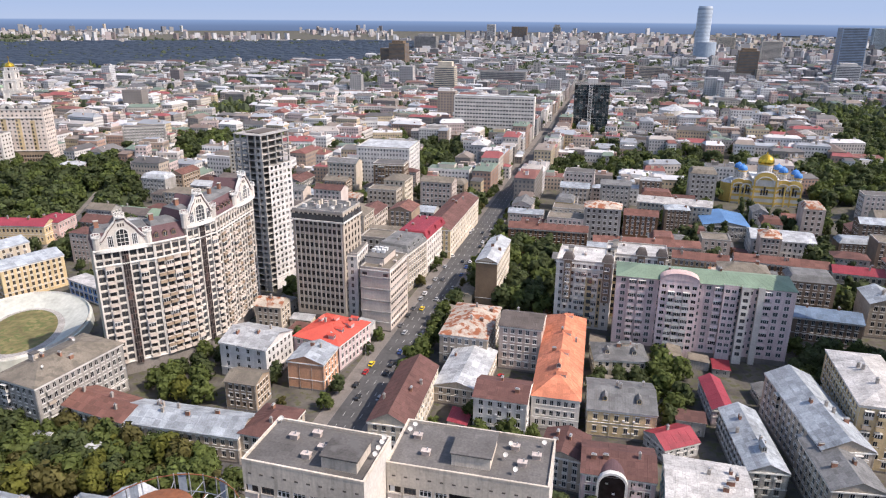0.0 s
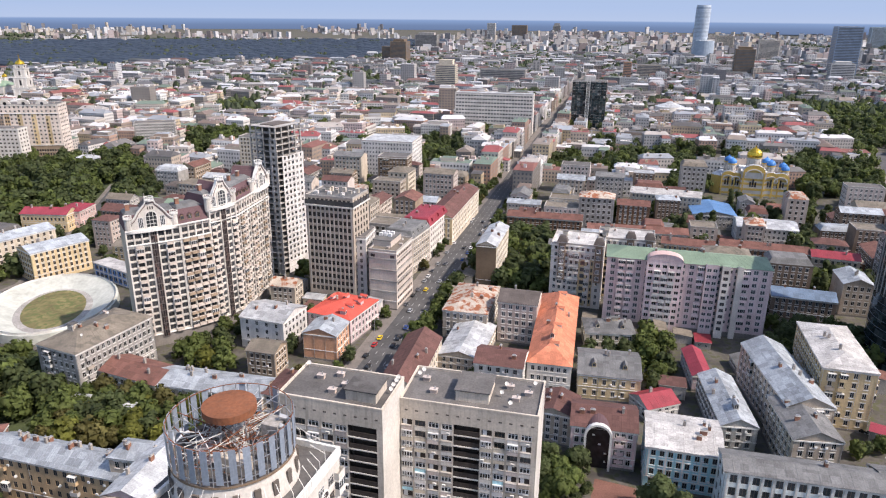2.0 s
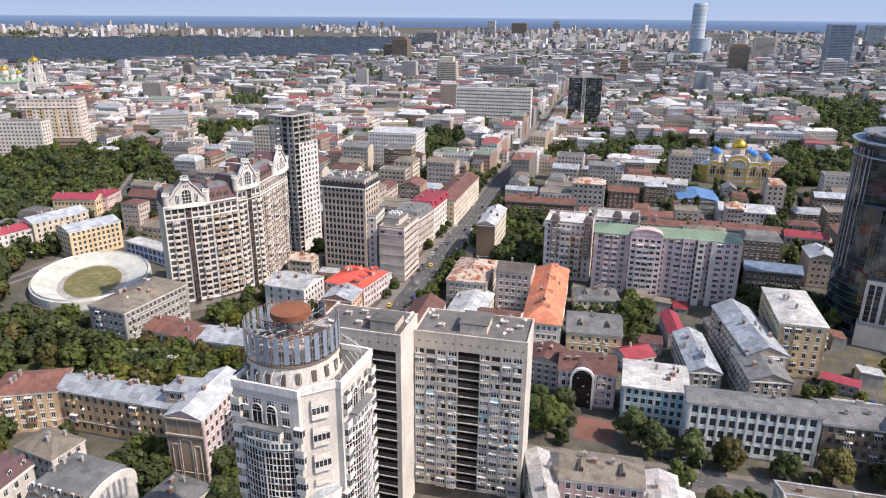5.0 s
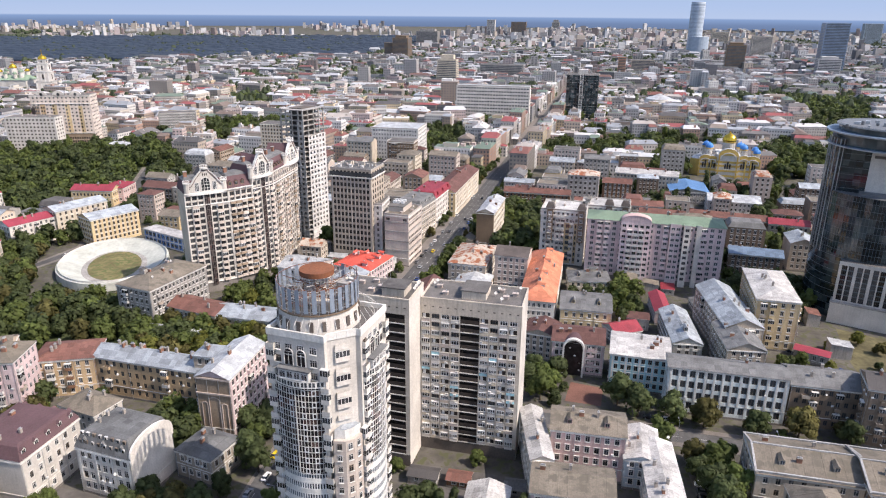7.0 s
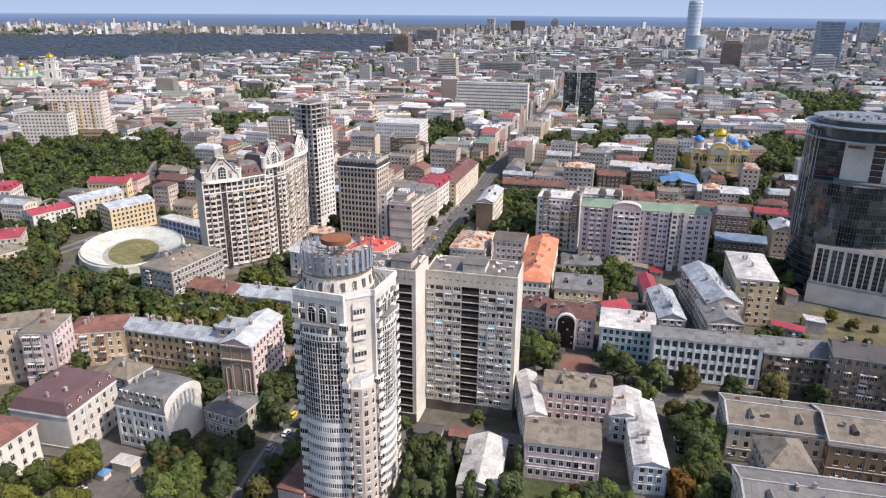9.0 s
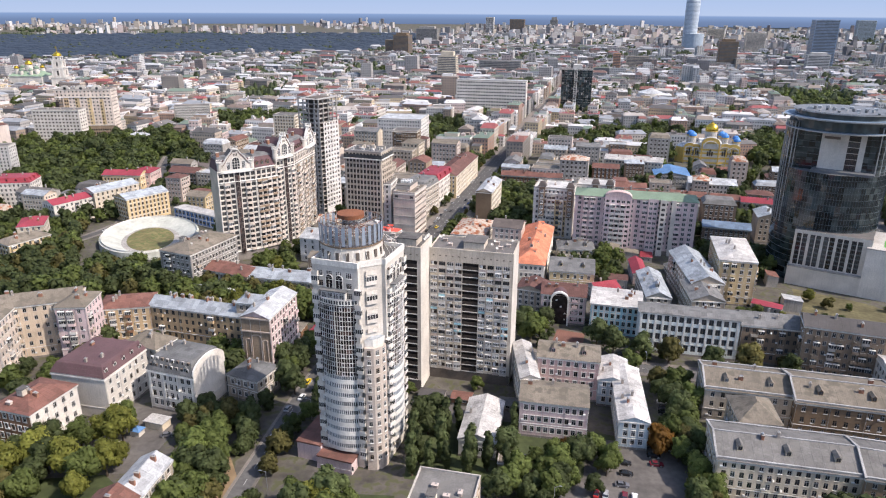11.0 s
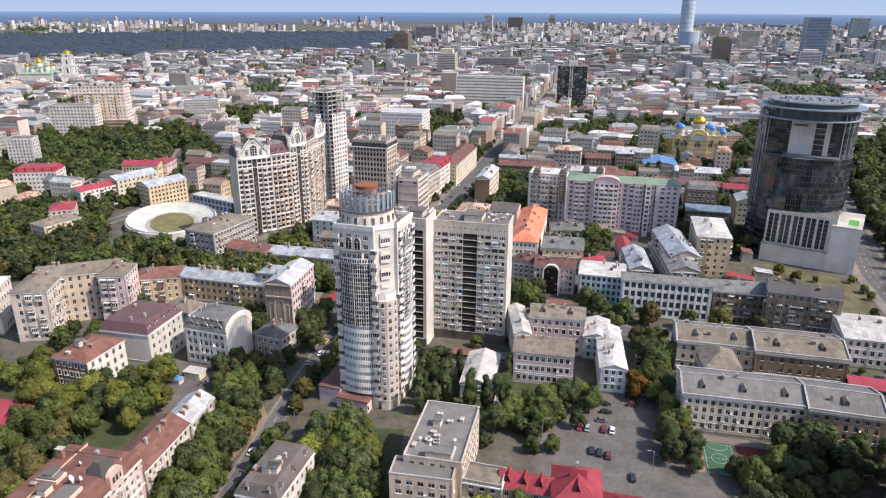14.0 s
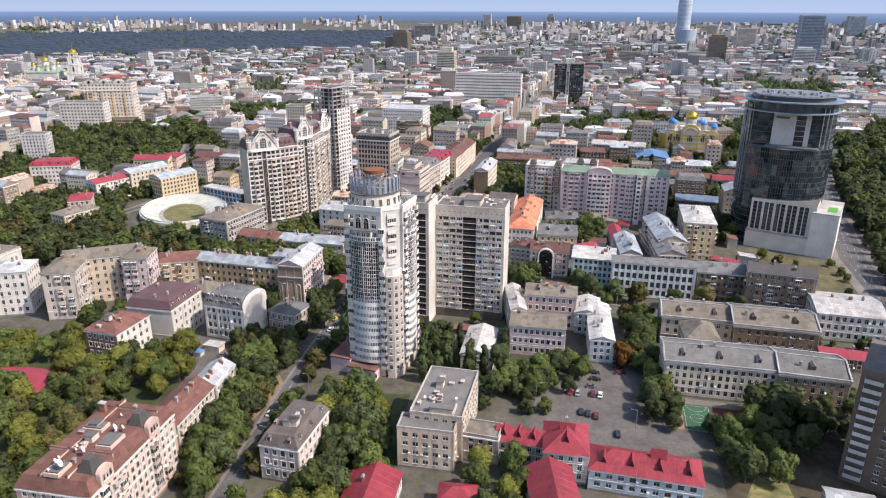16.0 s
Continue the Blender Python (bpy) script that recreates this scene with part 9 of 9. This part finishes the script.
grove([(-18, 72), (17, 85), (17, 50), (7, 48), (-18, 48)], 4.6, (11, 17), (5, 5, 1, 5), 16)
grove([(4, 54), (39, 70), (54, 76), (43, 36), (16, 40), (4, 36)], 5.4, (7, 12), (0, 1, 4, 7, 6, 0), 13)
grove([(2, 0), (16, -3), (18, -30), (3, -30)], 5.6, (9, 12), (2, 0, 6), 7)
grove([(68, 82), (75, 80), (75, 34), (72, 18), (65, 26)], 4.6, (7, 12), (1, 7, 0, 6), 16)
grove([(84, 13), (94, 20), (100, 32), (110, 34), (112, 10), (98, -6), (80, -10)], 5.2, (9, 14), (0, 1, 7, 1, 6), 15)
grove([(118, 34), (142, 42), (134, 16), (120, 20)], 5.0, (7, 11), (1, 7), 7)
grove([(54, 142), (95, 129), (132, 121), (132, 119), (85, 126), (54, 134)], 8.5, (9, 14), (1, 7, 4, 1), 8)
grove([(62, 116), (84, 112), (82, 60), (70, 62)], 6.5, (8, 13), (1, 4, 7, 0), 10)
grove([(22, 166), (34, 158), (36, 142), (26, 138), (20, 150)], 5.2, (9, 13), (0, 1, 6), 6)
grove([(-76, 92), (-66, 92), (-66, 134), (-76, 134)], 5.0, (9, 13), (0, 1, 7), 8)
grove([(-158, 190), (-115, 197), (-74, 181), (-66, 159), (-84, 160), (-141, 160)], 5.4, (9, 14), (0, 1, 4, 2, 0), 48)
grove([(-180, 133), (-166, 146), (-150, 120), (-145, 96), (-168, 66), (-178, 80)], 6.2, (8, 13), G, 14)
grove([(-110, 128), (-88, 128), (-92, 104), (-112, 106)], 6.0, (10, 14), (0, 6, 1), 7)
grove([(-310, 288), (-250, 296), (-206, 222), (-160, 214), (-150, 172), (-256, 166), (-300, 210)], 5.6, (9, 15), (0, 1, 7, 4, 1), 150)
grove([(-126, 231), (-107, 232), (-98, 214), (-118, 212)], 6.0, (9, 12), (0, 2), 6)
grove([(13, 300), (26, 290), (47, 395), (20, 395)], 7.5, (12, 17), (1, 0, 7), 16)
grove([(75, 262), (84, 252), (79, 214), (69, 206), (65, 224)], 6.0, (9, 13), (0, 1), 9)
grove([(0, 212), (16, 212), (16, 196), (0, 196)], 6.0, (8, 11), (0, 6), 5)
grove([(-24, 312), (-8, 312), (-14, 276), (-30, 226), (-40, 226)], 6.0, (8, 12), (0, 0, 6, 7), 9)
for i in range(34):
    y = 215 + i * 11
    x = -33 + (y - 260) * 0.2075
    for s in (-11, 11):
        if rng.random() < 0.75 and not in_foot(x + s, y, 1):
            tree(x + s, y + rng.uniform(-3, 3), rng.uniform(5, 8), rng.choice(G), 0, rng.uniform(0, 360))
for i in range(26):
    t = i / 25
    x, y = 214 + 140 * t, 128 + 360 * t + 20 * t
    for s in (-8, 9):
        tree(x + s + 4, y - s * 0.4, rng.uniform(9, 14), rng.choice((1, 7, 5, 1)), 0, rng.uniform(0, 360))

grove([(-104, 82), (-84, 84), (-70, 62), (-84, 56), (-100, 62)], 5.0, (7, 11), (0, 1, 4), 12)
grove([(60, 215), (66, 250), (50, 262), (46, 230)], 5.5, (7, 11), (0, 1), 6)
grove([(-78, 226), (-70, 262), (-84, 268), (-96, 256)], 5.5, (7, 11), (0, 1), 8)
grove([(120, 224), (150, 214), (162, 250), (132, 262)], 5.5, (7, 12), (1, 7, 0), 14)
grove([(-60, 118), (-46, 122), (-46, 170), (-58, 150)], 5.0, (7, 11), (0, 1, 7), 9)
grove([(-150, 300), (-120, 310), (-100, 350), (-140, 360)], 6.0, (8, 13), (0, 1, 7), 20)

for i in range(22):
    y = -104 + i * 8 + rng.uniform(-2, 2)
    for s in (-6.4, 6.2):
        x = -73 + (y + 20) * 0.062 + s
        if not in_foot(x, y, 1.0) and rng.random() < 0.85:
            REST.append((x, y, rng.uniform(7, 11), rng.choice(G)))
for x, y, h in ((103, 30, 15), (108, 26, 17), (113, 29, 16), (117, 22, 14), (84, 20, 9), (87, 14, 8)):
    REST.append((x, y, h, rng.choice((1, 7, 1))))
for i in range(6):
    REST.append((73 + rng.uniform(-2.0, 2.0), 30 + i * 8, rng.uniform(7, 10), rng.choice((1, 7, 0, 4))))
for x, y, h in ((-57, 78, 9), (-54, 88, 10), (-56, 97, 9), (-52, 104, 11), (-58, 112, 9), (-75, 66, 10), (-77, 75, 11), (-74, 84, 9), (-71, 104, 9), (-69, 112, 10), (-88, 76, 9), (-92, 70, 8), (-61, 70, 8), (-50, 118, 10), (-47, 126, 10), (-54, 132, 10)):
    REST.append((x, y, h, rng.choice((1, 7, 0))))
for i in range(26):
    x, y = rng.uniform(120, 168), rng.uniform(216, 272)
    if not in_foot(x, y, 1.5):
        REST.append((x, y, rng.uniform(8, 13), rng.choice((1, 7, 0, 1))))
for i in range(130):
    x, y = rng.uniform(100, 260), rng.uniform(290, 500)
    if not in_foot(x, y, 1.0) and not on_road(x, y, 1.0):
        REST.append((x, y, rng.uniform(8, 15), rng.choice((1, 7, 5, 5, 1, 4))))
tree(62, 66, 12, 3, 0, 40)
tree(33, 62, 9, 3, 0, 200)
for x, y, h in ((22, 36, 8), (26, 42, 9), (20, 44, 8), (24, 50, 10), (30, 54, 9), (28, 30, 7), (34, 58, 9), (21, 29, 7), (32, 48, 7), (38, 62, 9), (44, 60, 7), (17, 40, 9)):
    REST.append((x, y, h, rng.choice((1, 0, 6, 7))))
for i in range(46):
    x, y = rng.uniform(-300, -196), rng.uniform(286, 400)
    if not in_foot(x, y, 1.0) and not on_road(x, y, -1.0):
        REST.append((x, y, rng.uniform(6, 10), rng.choice((0, 1, 7, 6))))
for x, y in ((-116, 236), (-110, 240), (-105, 234), (-112, 250), (-103, 246), (-106, 256), (-119, 231)):
    REST.append((x, y, rng.uniform(7, 10), rng.choice((0, 6, 1))))
# shrubs and young trees in the gaps between the near houses
for i in range(1500):
    x, y = rng.uniform(-170, 215), rng.uniform(-40, 232)
    if in_foot(x, y, 1.8) or on_road(x, y, -0.6) or any(inside(x, y, p) for p in YARDS) or (x > 10 and y < 20) or (-20 < x < 58 and 44 < y < 84):
        continue
    if noise.noise(Vector((x * 0.03, y * 0.03, 5))) > -0.1 and len(REST) < 780:
        REST.append((x, y, rng.uniform(3.5, 7.5), rng.choice((0, 1, 4, 6, 7, 0, 1, 2))))
# trees past counting: parks and courtyards farther off
CLUMP = [crown_mesh(90 + i, "broad", LEAF[l], 170, 0.95, 4) for i, l in enumerate(("dark", "green", "dark", "dark", "green"))]
wood = {}
FINE = [crown_mesh(70 + i, k[0], LEAF[k[1]], 760, 0.52, 8) for i, k in enumerate(KINDS)]
MIDS = [crown_mesh(60 + i, k[0], LEAF[k[1]], 420, 0.66, 6) for i, k in enumerate(KINDS)]


def far_tree(x, y, h, k, src=None):
    q = wood.setdefault("c" if src else ("a" if y < 900 else "b"), Mesh())
    src = src or CLUMP[k]
    s, i, c, sn = h / 9.0, len(q.v), math.cos(x), math.sin(x)
    z0 = ground_z(x, y) - h * 0.12
    q.v += [(x + (a * c - b * sn) * s, y + (a * sn + b * c) * s, z0 + z * s) for a, b, z in src.v]
    q.n += [(a * c - b * sn, a * sn + b * c, z) for a, b, z in src.n]
    q.f += [tuple(i + t for t in f) for f in src.f]
    q.m += [q.slot(src.mats[0])] * len(src.f)


n = 0
for poly, cnt in ((OPEN[1], 330), (OPEN[3], 420), (OPEN[4], 260), (OPEN[5], 60), (OPEN[6], 50), (OPEN[8], 40), (OPEN[11], 120)):
    xs, ys = [p[0] for p in poly], [p[1] for p in poly]
    for i in range(cnt * 3):
        x, y = rng.uniform(min(xs), max(xs)), rng.uniform(min(ys), max(ys))
        if cnt and inside(x, y, poly) and not in_foot(x, y, 2) and not on_road(x, y, 0):
            far_tree(x, y, rng.uniform(10, 17), rng.randrange(5))
            cnt -= 1
cnt = 0
for i in range(8200):
    y = 230 + 900 * rng.random() ** 1.15
    x = rng.uniform(-0.75, 0.65) * (y + 184)
    if in_foot(x, y, 1.2) or on_road(x, y, 1.0) or (y < 300 and -150 < x < 160) or noise.noise(Vector((x * 0.012, y * 0.012, 0))) < -0.12:
        continue
    n += 1
    if n < 1650:
        far_tree(x, y, rng.uniform(5, 7) if inside(x, y, OPEN[-1]) else rng.uniform(9, 16), rng.randrange(5))
for i in range(9000):
    y = 545 + 1300 * rng.random()
    x = rng.uniform(-0.75, 0.65) * (y + 184)
    if cnt < 700 and noise.noise(Vector((x * 0.007, y * 0.007, 9))) > 0.32 and not in_foot(x, y, 2) and not on_road(x, y, 1):
        cnt += 1
        far_tree(x, y, rng.uniform(9, 15), rng.randrange(5))
for x, y, h, k in REST:
    far_tree(x, y, h, k, FINE[k] if y < 110 else MIDS[k])
for key, q in wood.items():
    tagged(place("city_trees", q), "dense green trees in parks and courtyards", "trees", kind="stuff")
# farther tree masses as low clumps between the blocks
q = Mesh()
DARKWOOD = mat("distant_foliage", (0.050, 0.066, 0.032), var=0.5, grain=0.1, streak=0.0, bump=0.0)
for i in range(9500):
    y = 900 + 2400 * rng.random()
    x = rng.uniform(-0.8, 0.75) * (y + 184)
    if noise.noise(Vector((x * 0.004, y * 0.004, 3))) < -0.06 or on_road(x, y, 2):
        continue
    z, s, h = ground_z(x, y), rng.uniform(4, 6 + y * 0.0025), rng.uniform(10, 19)
    q.ring(circle(s, 5, x, y), z, circle(s * 1.05, 5, x, y), z + h * 0.55, DARKWOOD)
    q.ring(circle(s * 1.05, 5, x, y), z + h * 0.55, circle(s * 0.4, 5, x, y), z + h, DARKWOOD)
    q.face([(a, b, z + h) for a, b in circle(s * 0.4, 5, x, y)], DARKWOOD)
tagged(place("distant_trees", q), "distant dark tree masses between houses", "trees", kind="stuff")
# low annexes and sheds that crowd the courtyards
rng = random.Random(77)
SHED = 0
for i in range(900):
    x, y = rng.uniform(-150, 260), rng.uniform(135, 420)
    w, d = rng.uniform(6, 14), rng.uniform(5, 9)
    rot = -11 + rng.choice((0, 90))
    if SHED >= 66 or (20 < x < 112 and y < 200) or not in_view(x, y, 0) or not clear_rect(x, y, w, d, rot, 0.8) or any((x - a) ** 2 + (y - b) ** 2 < 20 for a, b, _ in TREES):
        continue
    SHED += 1
    e = base_at("shed", x, y, 0, rot, rng.choice(("low courtyard shed with a metal roof", "small plastered annexe with a metal roof", "low brick outbuilding with a patched roof")), "shed", "courtyard sheds")
    FOOT.append((x, y, w, d, rot))
    h = rng.uniform(3, 6)
    wm, rm = WALL[rng.choice(("stone", "white", "brick", "cream", "grey"))], ROOF[rng.choice(("tin", "slate", "redbrown", "red", "pale", "rusty", "asbestos", "brown"))]
    q = Mesh()
    st = wall_face(q, (-w / 2, -d / 2), (w / 2, -d / 2), 0, h, even_cols(w, int(w / 3), 1.1, 0.5), [(1.0, 2.3)], wm)
    q.face([(w / 2, -d / 2, 0), (w / 2, d / 2, 0), (w / 2, d / 2, h + 0.8), (w / 2, -d / 2, h)], wm)
    q.face([(w / 2, d / 2, 0), (-w / 2, d / 2, 0), (-w / 2, d / 2, h + 0.8), (w / 2, d / 2, h + 0.8)], wm)
    q.face([(-w / 2, d / 2, 0), (-w / 2, -d / 2, 0), (-w / 2, -d / 2, h), (-w / 2, d / 2, h + 0.8)], wm)
    place("wall", q, e)
    set_windows(st, e, single=False)
    q = Mesh()
    a, b = w / 2 + 0.3, d / 2 + 0.3
    q.face([(-a, -b, h - 0.02), (a, -b, h - 0.02), (a, b, h + 0.85), (-a, b, h + 0.85)], rm)
    q.face([(-a, -b, h - 0.14), (a, -b, h - 0.14), (a, -b, h - 0.02), (-a, -b, h - 0.02)], TRIM)
    q.face([(a, -b, h - 0.14), (a, b, h + 0.73), (a, b, h + 0.85), (a, -b, h - 0.02)], TRIM)
    place("roof", q, e)

# cars
TYRE = mat("tyre_rubber", (0.025, 0.025, 0.025), var=0.1, streak=0.0, bump=0.0)
CARGLASS = mat("car_glass", (0.03, 0.035, 0.04), rough=0.08, var=0.1, streak=0.0, bump=0.0, spec=0.6)
CAR = {}


def car_parts(colour, name):
    if name not in CAR:
        m = mat("car_paint_" + name, colour, rough=0.25, var=0.05, streak=0.0, bump=0.0, spec=0.6)
        body, cabin, wheel = Mesh(), Mesh(), Mesh()
        sec = [(-2.2, 0.45, 0.72, 0.7), (-2.1, 0.3, 0.95, 0.82), (-1.2, 0.28, 1.0, 0.88), (0.9, 0.28, 0.98, 0.88), (1.9, 0.3, 0.82, 0.82), (2.2, 0.42, 0.66, 0.7)]
        for (x0, a0, b0, w0), (x1, a1, b1, w1) in zip(sec, sec[1:]):
            body.face([(x0, -w0, a0), (x1, -w1, a1), (x1, -w1, b1), (x0, -w0, b0)], m)
            body.face([(x1, w1, a1), (x0, w0, a0), (x0, w0, b0), (x1, w1, b1)], m)
            body.face([(x0, -w0, b0), (x1, -w1, b1), (x1, w1, b1), (x0, w0, b0)], m)
        for x, a, b, w, s in ((-2.2, 0.45, 0.72, 0.7, 1), (2.2, 0.42, 0.66, 0.7, -1)):
            body.face([(x, w * s, a), (x, -w * s, a), (x, -w * s, b), (x, w * s, b)], m)
        lo, hi = [(-1.75, -0.8, 0.97), (1.0, -0.8, 0.97), (1.0, 0.8, 0.97), (-1.75, 0.8, 0.97)], [(-1.3, -0.62, 1.48), (0.25, -0.62, 1.48), (0.25, 0.62, 1.48), (-1.3, 0.62, 1.48)]
        for k in range(4):
            cabin.face([lo[k], lo[(k + 1) % 4], hi[(k + 1) % 4], hi[k]], CARGLASS)
        cabin.face(hi, m)
        n = 12
        c = [(0.32 * math.cos(2 * math.pi * k / n), 0.32 * math.sin(2 * math.pi * k / n)) for k in range(n)]
        for k in range(n):
            (x0, z0), (x1, z1) = c[k], c[(k + 1) % n]
            wheel.face([(x0, -0.11, z0), (x1, -0.11, z1), (x1, 0.11, z1), (x0, 0.11, z0)], TYRE)
        wheel.face([(x, -0.11, z) for x, z in reversed(c)], METAL)
        wheel.face([(x, 0.11, z) for x, z in c], METAL)
        whole = Mesh()
        whole.v, whole.f, whole.m, whole.mats = list(body.v), list(body.f), list(body.m), list(body.mats)
        for sx in (-1.35, 1.35):
            for sy in (-0.78, 0.78):
                i = len(whole.v)
                whole.v += [(x + sx, y + sy, z + 0.32) for x, y, z in wheel.v]
                whole.f += [tuple(i + k for k in f) for f in wheel.f]
                whole.m += [whole.slot(wheel.mats[k]) for k in wheel.m]
        CAR[name] = (body.data("body"), cabin.data("cabin"), wheel.data("wheel"), whole.data("body"))
    return CAR[name]


PAINTS = {"white": (0.7, 0.7, 0.7), "black": (0.02, 0.02, 0.022), "silver": (0.35, 0.36, 0.37), "red": (0.4, 0.03, 0.03), "blue": (0.04, 0.08, 0.25), "grey": (0.12, 0.12, 0.13), "yellow": (0.7, 0.5, 0.03), "maroon": (0.14, 0.02, 0.03)}


def car(x, y, rot, name, z=0.03):
    e = base_at("car", x, y, z, rot, name + " parked saloon car on asphalt", "car", "parked cars")
    b, c, w, far = car_parts(PAINTS[name], name)
    place("body", far if y > 200 else b, e)
    place("cabin", c, e)
    for sx in (-1.35, 1.35) if y <= 200 else ():
        for sy in (-0.78, 0.78):
            place("wheel", w, e, pose(sx, sy, 0.32))


for x, y, r, n in ((38.7, 44.1, 78, "red"), (38.9, 49.2, 80, "red"), (41.4, 43.6, 78, "silver"), (47.0, 43.1, 76, "maroon"), (49.8, 42.5, 76, "white"), (47.3, 48.4, -6, "grey"), (49.6, 54.0, -8, "black"), (50.1, 59.3, -8, "black"), (60.3, 59.2, -4, "maroon"), (60.5, 63.7, -4, "black"), (66.8, 67.6, 8, "silver"), (22.1, 41.7, 84, "silver"), (40.9, 30.6, 80, "black"), (43.3, 29.7, 80, "black"), (45.9, 28.3, 80, "maroon"), (51.5, 17.5, 84, "black"), (71.6, 96.6, -10, "white"), (71.2, 93.1, -10, "grey"), (70.4, 89.7, -10, "black"), (-117.1, 59.2, 60, "white"), (-102.8, 65.5, 20, "grey"), (-63.4, 103.2, 80, "yellow"), (-63.0, 92.0, 80, "white"), (-66.2, 84.0, 80, "silver"), (-66, 62, 82, "grey"), (-71, 24, 84, "white"), (-126, 52, 30, "black"),
                   (-96, 112, 10, "white"), (18, 128, 80, "white"), (66, 121, -10, "white"), (60, 122, -10, "black"), (112, 113, -10, "grey"), (135, 109, -10, "silver"), (8, 246, 70, "white"), (11, 242, 60, "red"), (150, 172, 60, "blue"), (127, 246, 10, "white"), (133, 190, -30, "black"), (136, 188.5, -30, "black"), (139, 187, -30, "grey"), (30, 150, -20, "silver"), (70, 132, -10, "white"), (64, 133, -10, "black"), (-240, 284, 68, "white"), (-236, 292, 70, "black"), (-234, 298, 72, "red"), (-71, -34, 84, "grey"), (-70.5, 2, 84, "black"), (-66.8, 66, 82, "silver"), (64, 30, 10, "grey")):
    car(x, y, r, n)
rng = random.Random(19)
for i in range(24):
    y = 222 + i * 9.5 + rng.uniform(-2, 2)
    x = -33 + (y - 260) * 0.2075
    for k in (-6.2, rng.choice((-2, 2)), 6.2):
        if rng.random() < 0.5:
            car(x + k, y, 78, rng.choice(("white", "black", "silver", "grey", "white", "black", "silver", "grey", "black", "red", "blue", "yellow")))

# small kiosks, awnings and the garden pavilion
e = base_at("kiosk", -113.5, 66, 0, -14, "small kiosk with a bright blue roof", "kiosk")
q = Mesh()
q.box(-1.8, -1.4, 0, 1.8, 1.4, 2.4, WALL["ivory"])
place("wall", q, e)
place("roof", roof_mesh("hip", 3.6, 2.8, 2.4, 0.8, ROOF["blue"], None), e)
e = base_at("pavilion", -108.5, 71, 0, -14, "cream gate pavilion with a flat pale roof", "pavilion")
q = Mesh()
q.box(-3.6, -2.2, 0, 3.6, 2.2, 2.8, WALL["cream"])
q.box(-4, -2.6, 2.8, 4, 2.6, 3.1, ROOF["white"], True)
place("body", q, e)
for x, y in ((-41.5, 288), (-40.2, 294)):
    e = base_at("awning", x, y, 0, 78, "yellow street cafe awning on posts", "awning", "cafe awnings")
    q = Mesh()
    q.face([(-3, -3, 2.6), (3, -3, 2.6), (3, 0.5, 3.4), (-3, 0.5, 3.4)], mat("yellow_canvas", (0.75, 0.48, 0.03), var=0.1, streak=0.0))
    q.face([(-3, -3, 2.2), (3, -3, 2.2), (3, -3, 2.6), (-3, -3, 2.6)], q.mats[0])
    place("canopy", q, e)
    for sx in (-2.8, 2.8):
        q = Mesh()
        q.bar((sx, -2.9, 0), (sx, -2.9, 2.4), 0.05, METAL)
        place("post", q, e)


# low white wall, hut and hedge in the yard
e = base_at("garden_wall", 63, 69.4, 0, -2, "low white rendered garden wall with piers", "wall")
q = Mesh()
q.box(-8, -0.15, 0, 8, 0.15, 1.5, WALL["white"])
q.box(-8.1, -0.25, 1.5, 8.1, 0.25, 1.62, TRIM, True)
place("panel", q, e)
for k in range(6):
    q = Mesh()
    q.box(-0.3, -0.3, 0, 0.3, 0.3, 2.0, WALL["white"])
    place("pier", q, e, pose(-8 + k * 3.2, 0, 0))
e = base_at("yard_hut", 15.5, 54.5, 0, -8, "low beige hut with a flat brown roof", "hut")
q = Mesh()
q.box(-6, -3, 0, 6, 3, 3.2, WALL["beige"])
place("wall", q, e)
q = Mesh()
q.box(-6.2, -3.2, 3.2, 6.2, 3.2, 3.4, ROOF["asbestos"], True)
place("roof", q, e)
place("parapet", band(6.2, 3.2, 0.05, -0.25, 3.4, 3.8, COPING), e)
FOOT.append((15.5, 54.5, 12, 6, -8))


# street lamps
LAMP = Mesh()
LAMP.bar((0, 0, 0), (0, 0, 8.5), 0.09, METAL, 6)
POLE = LAMP.data("pole")
LAMP = Mesh()
LAMP.bar((0, 0, 8.4), (1.6, 0, 8.9), 0.05, METAL, 5)
LAMP.box(1.3, -0.15, 8.8, 2.1, 0.15, 8.95, METAL, True)
ARM = LAMP.data("arm")
for x, y, r in ((-60, 38, 180), (-66, 4, 180), (-56, 78, 180), (70, 118.5, 90), (100, 112.5, 90), (130, 107, 90), (25, 36, 0), (58, 20, 180), (-22, 260, 180), (-12, 300, 180), (-2, 345, 180), (-44, 250, 0), (-35, 300, 0), (205, 150, 0), (214, 200, 0)):
    e = base_at("street_lamp", x, y, 0.02, r, "grey steel street lamp with one arm", "street lamp", "street lamps")
    place("pole", POLE, e)
    place("arm", ARM, e)
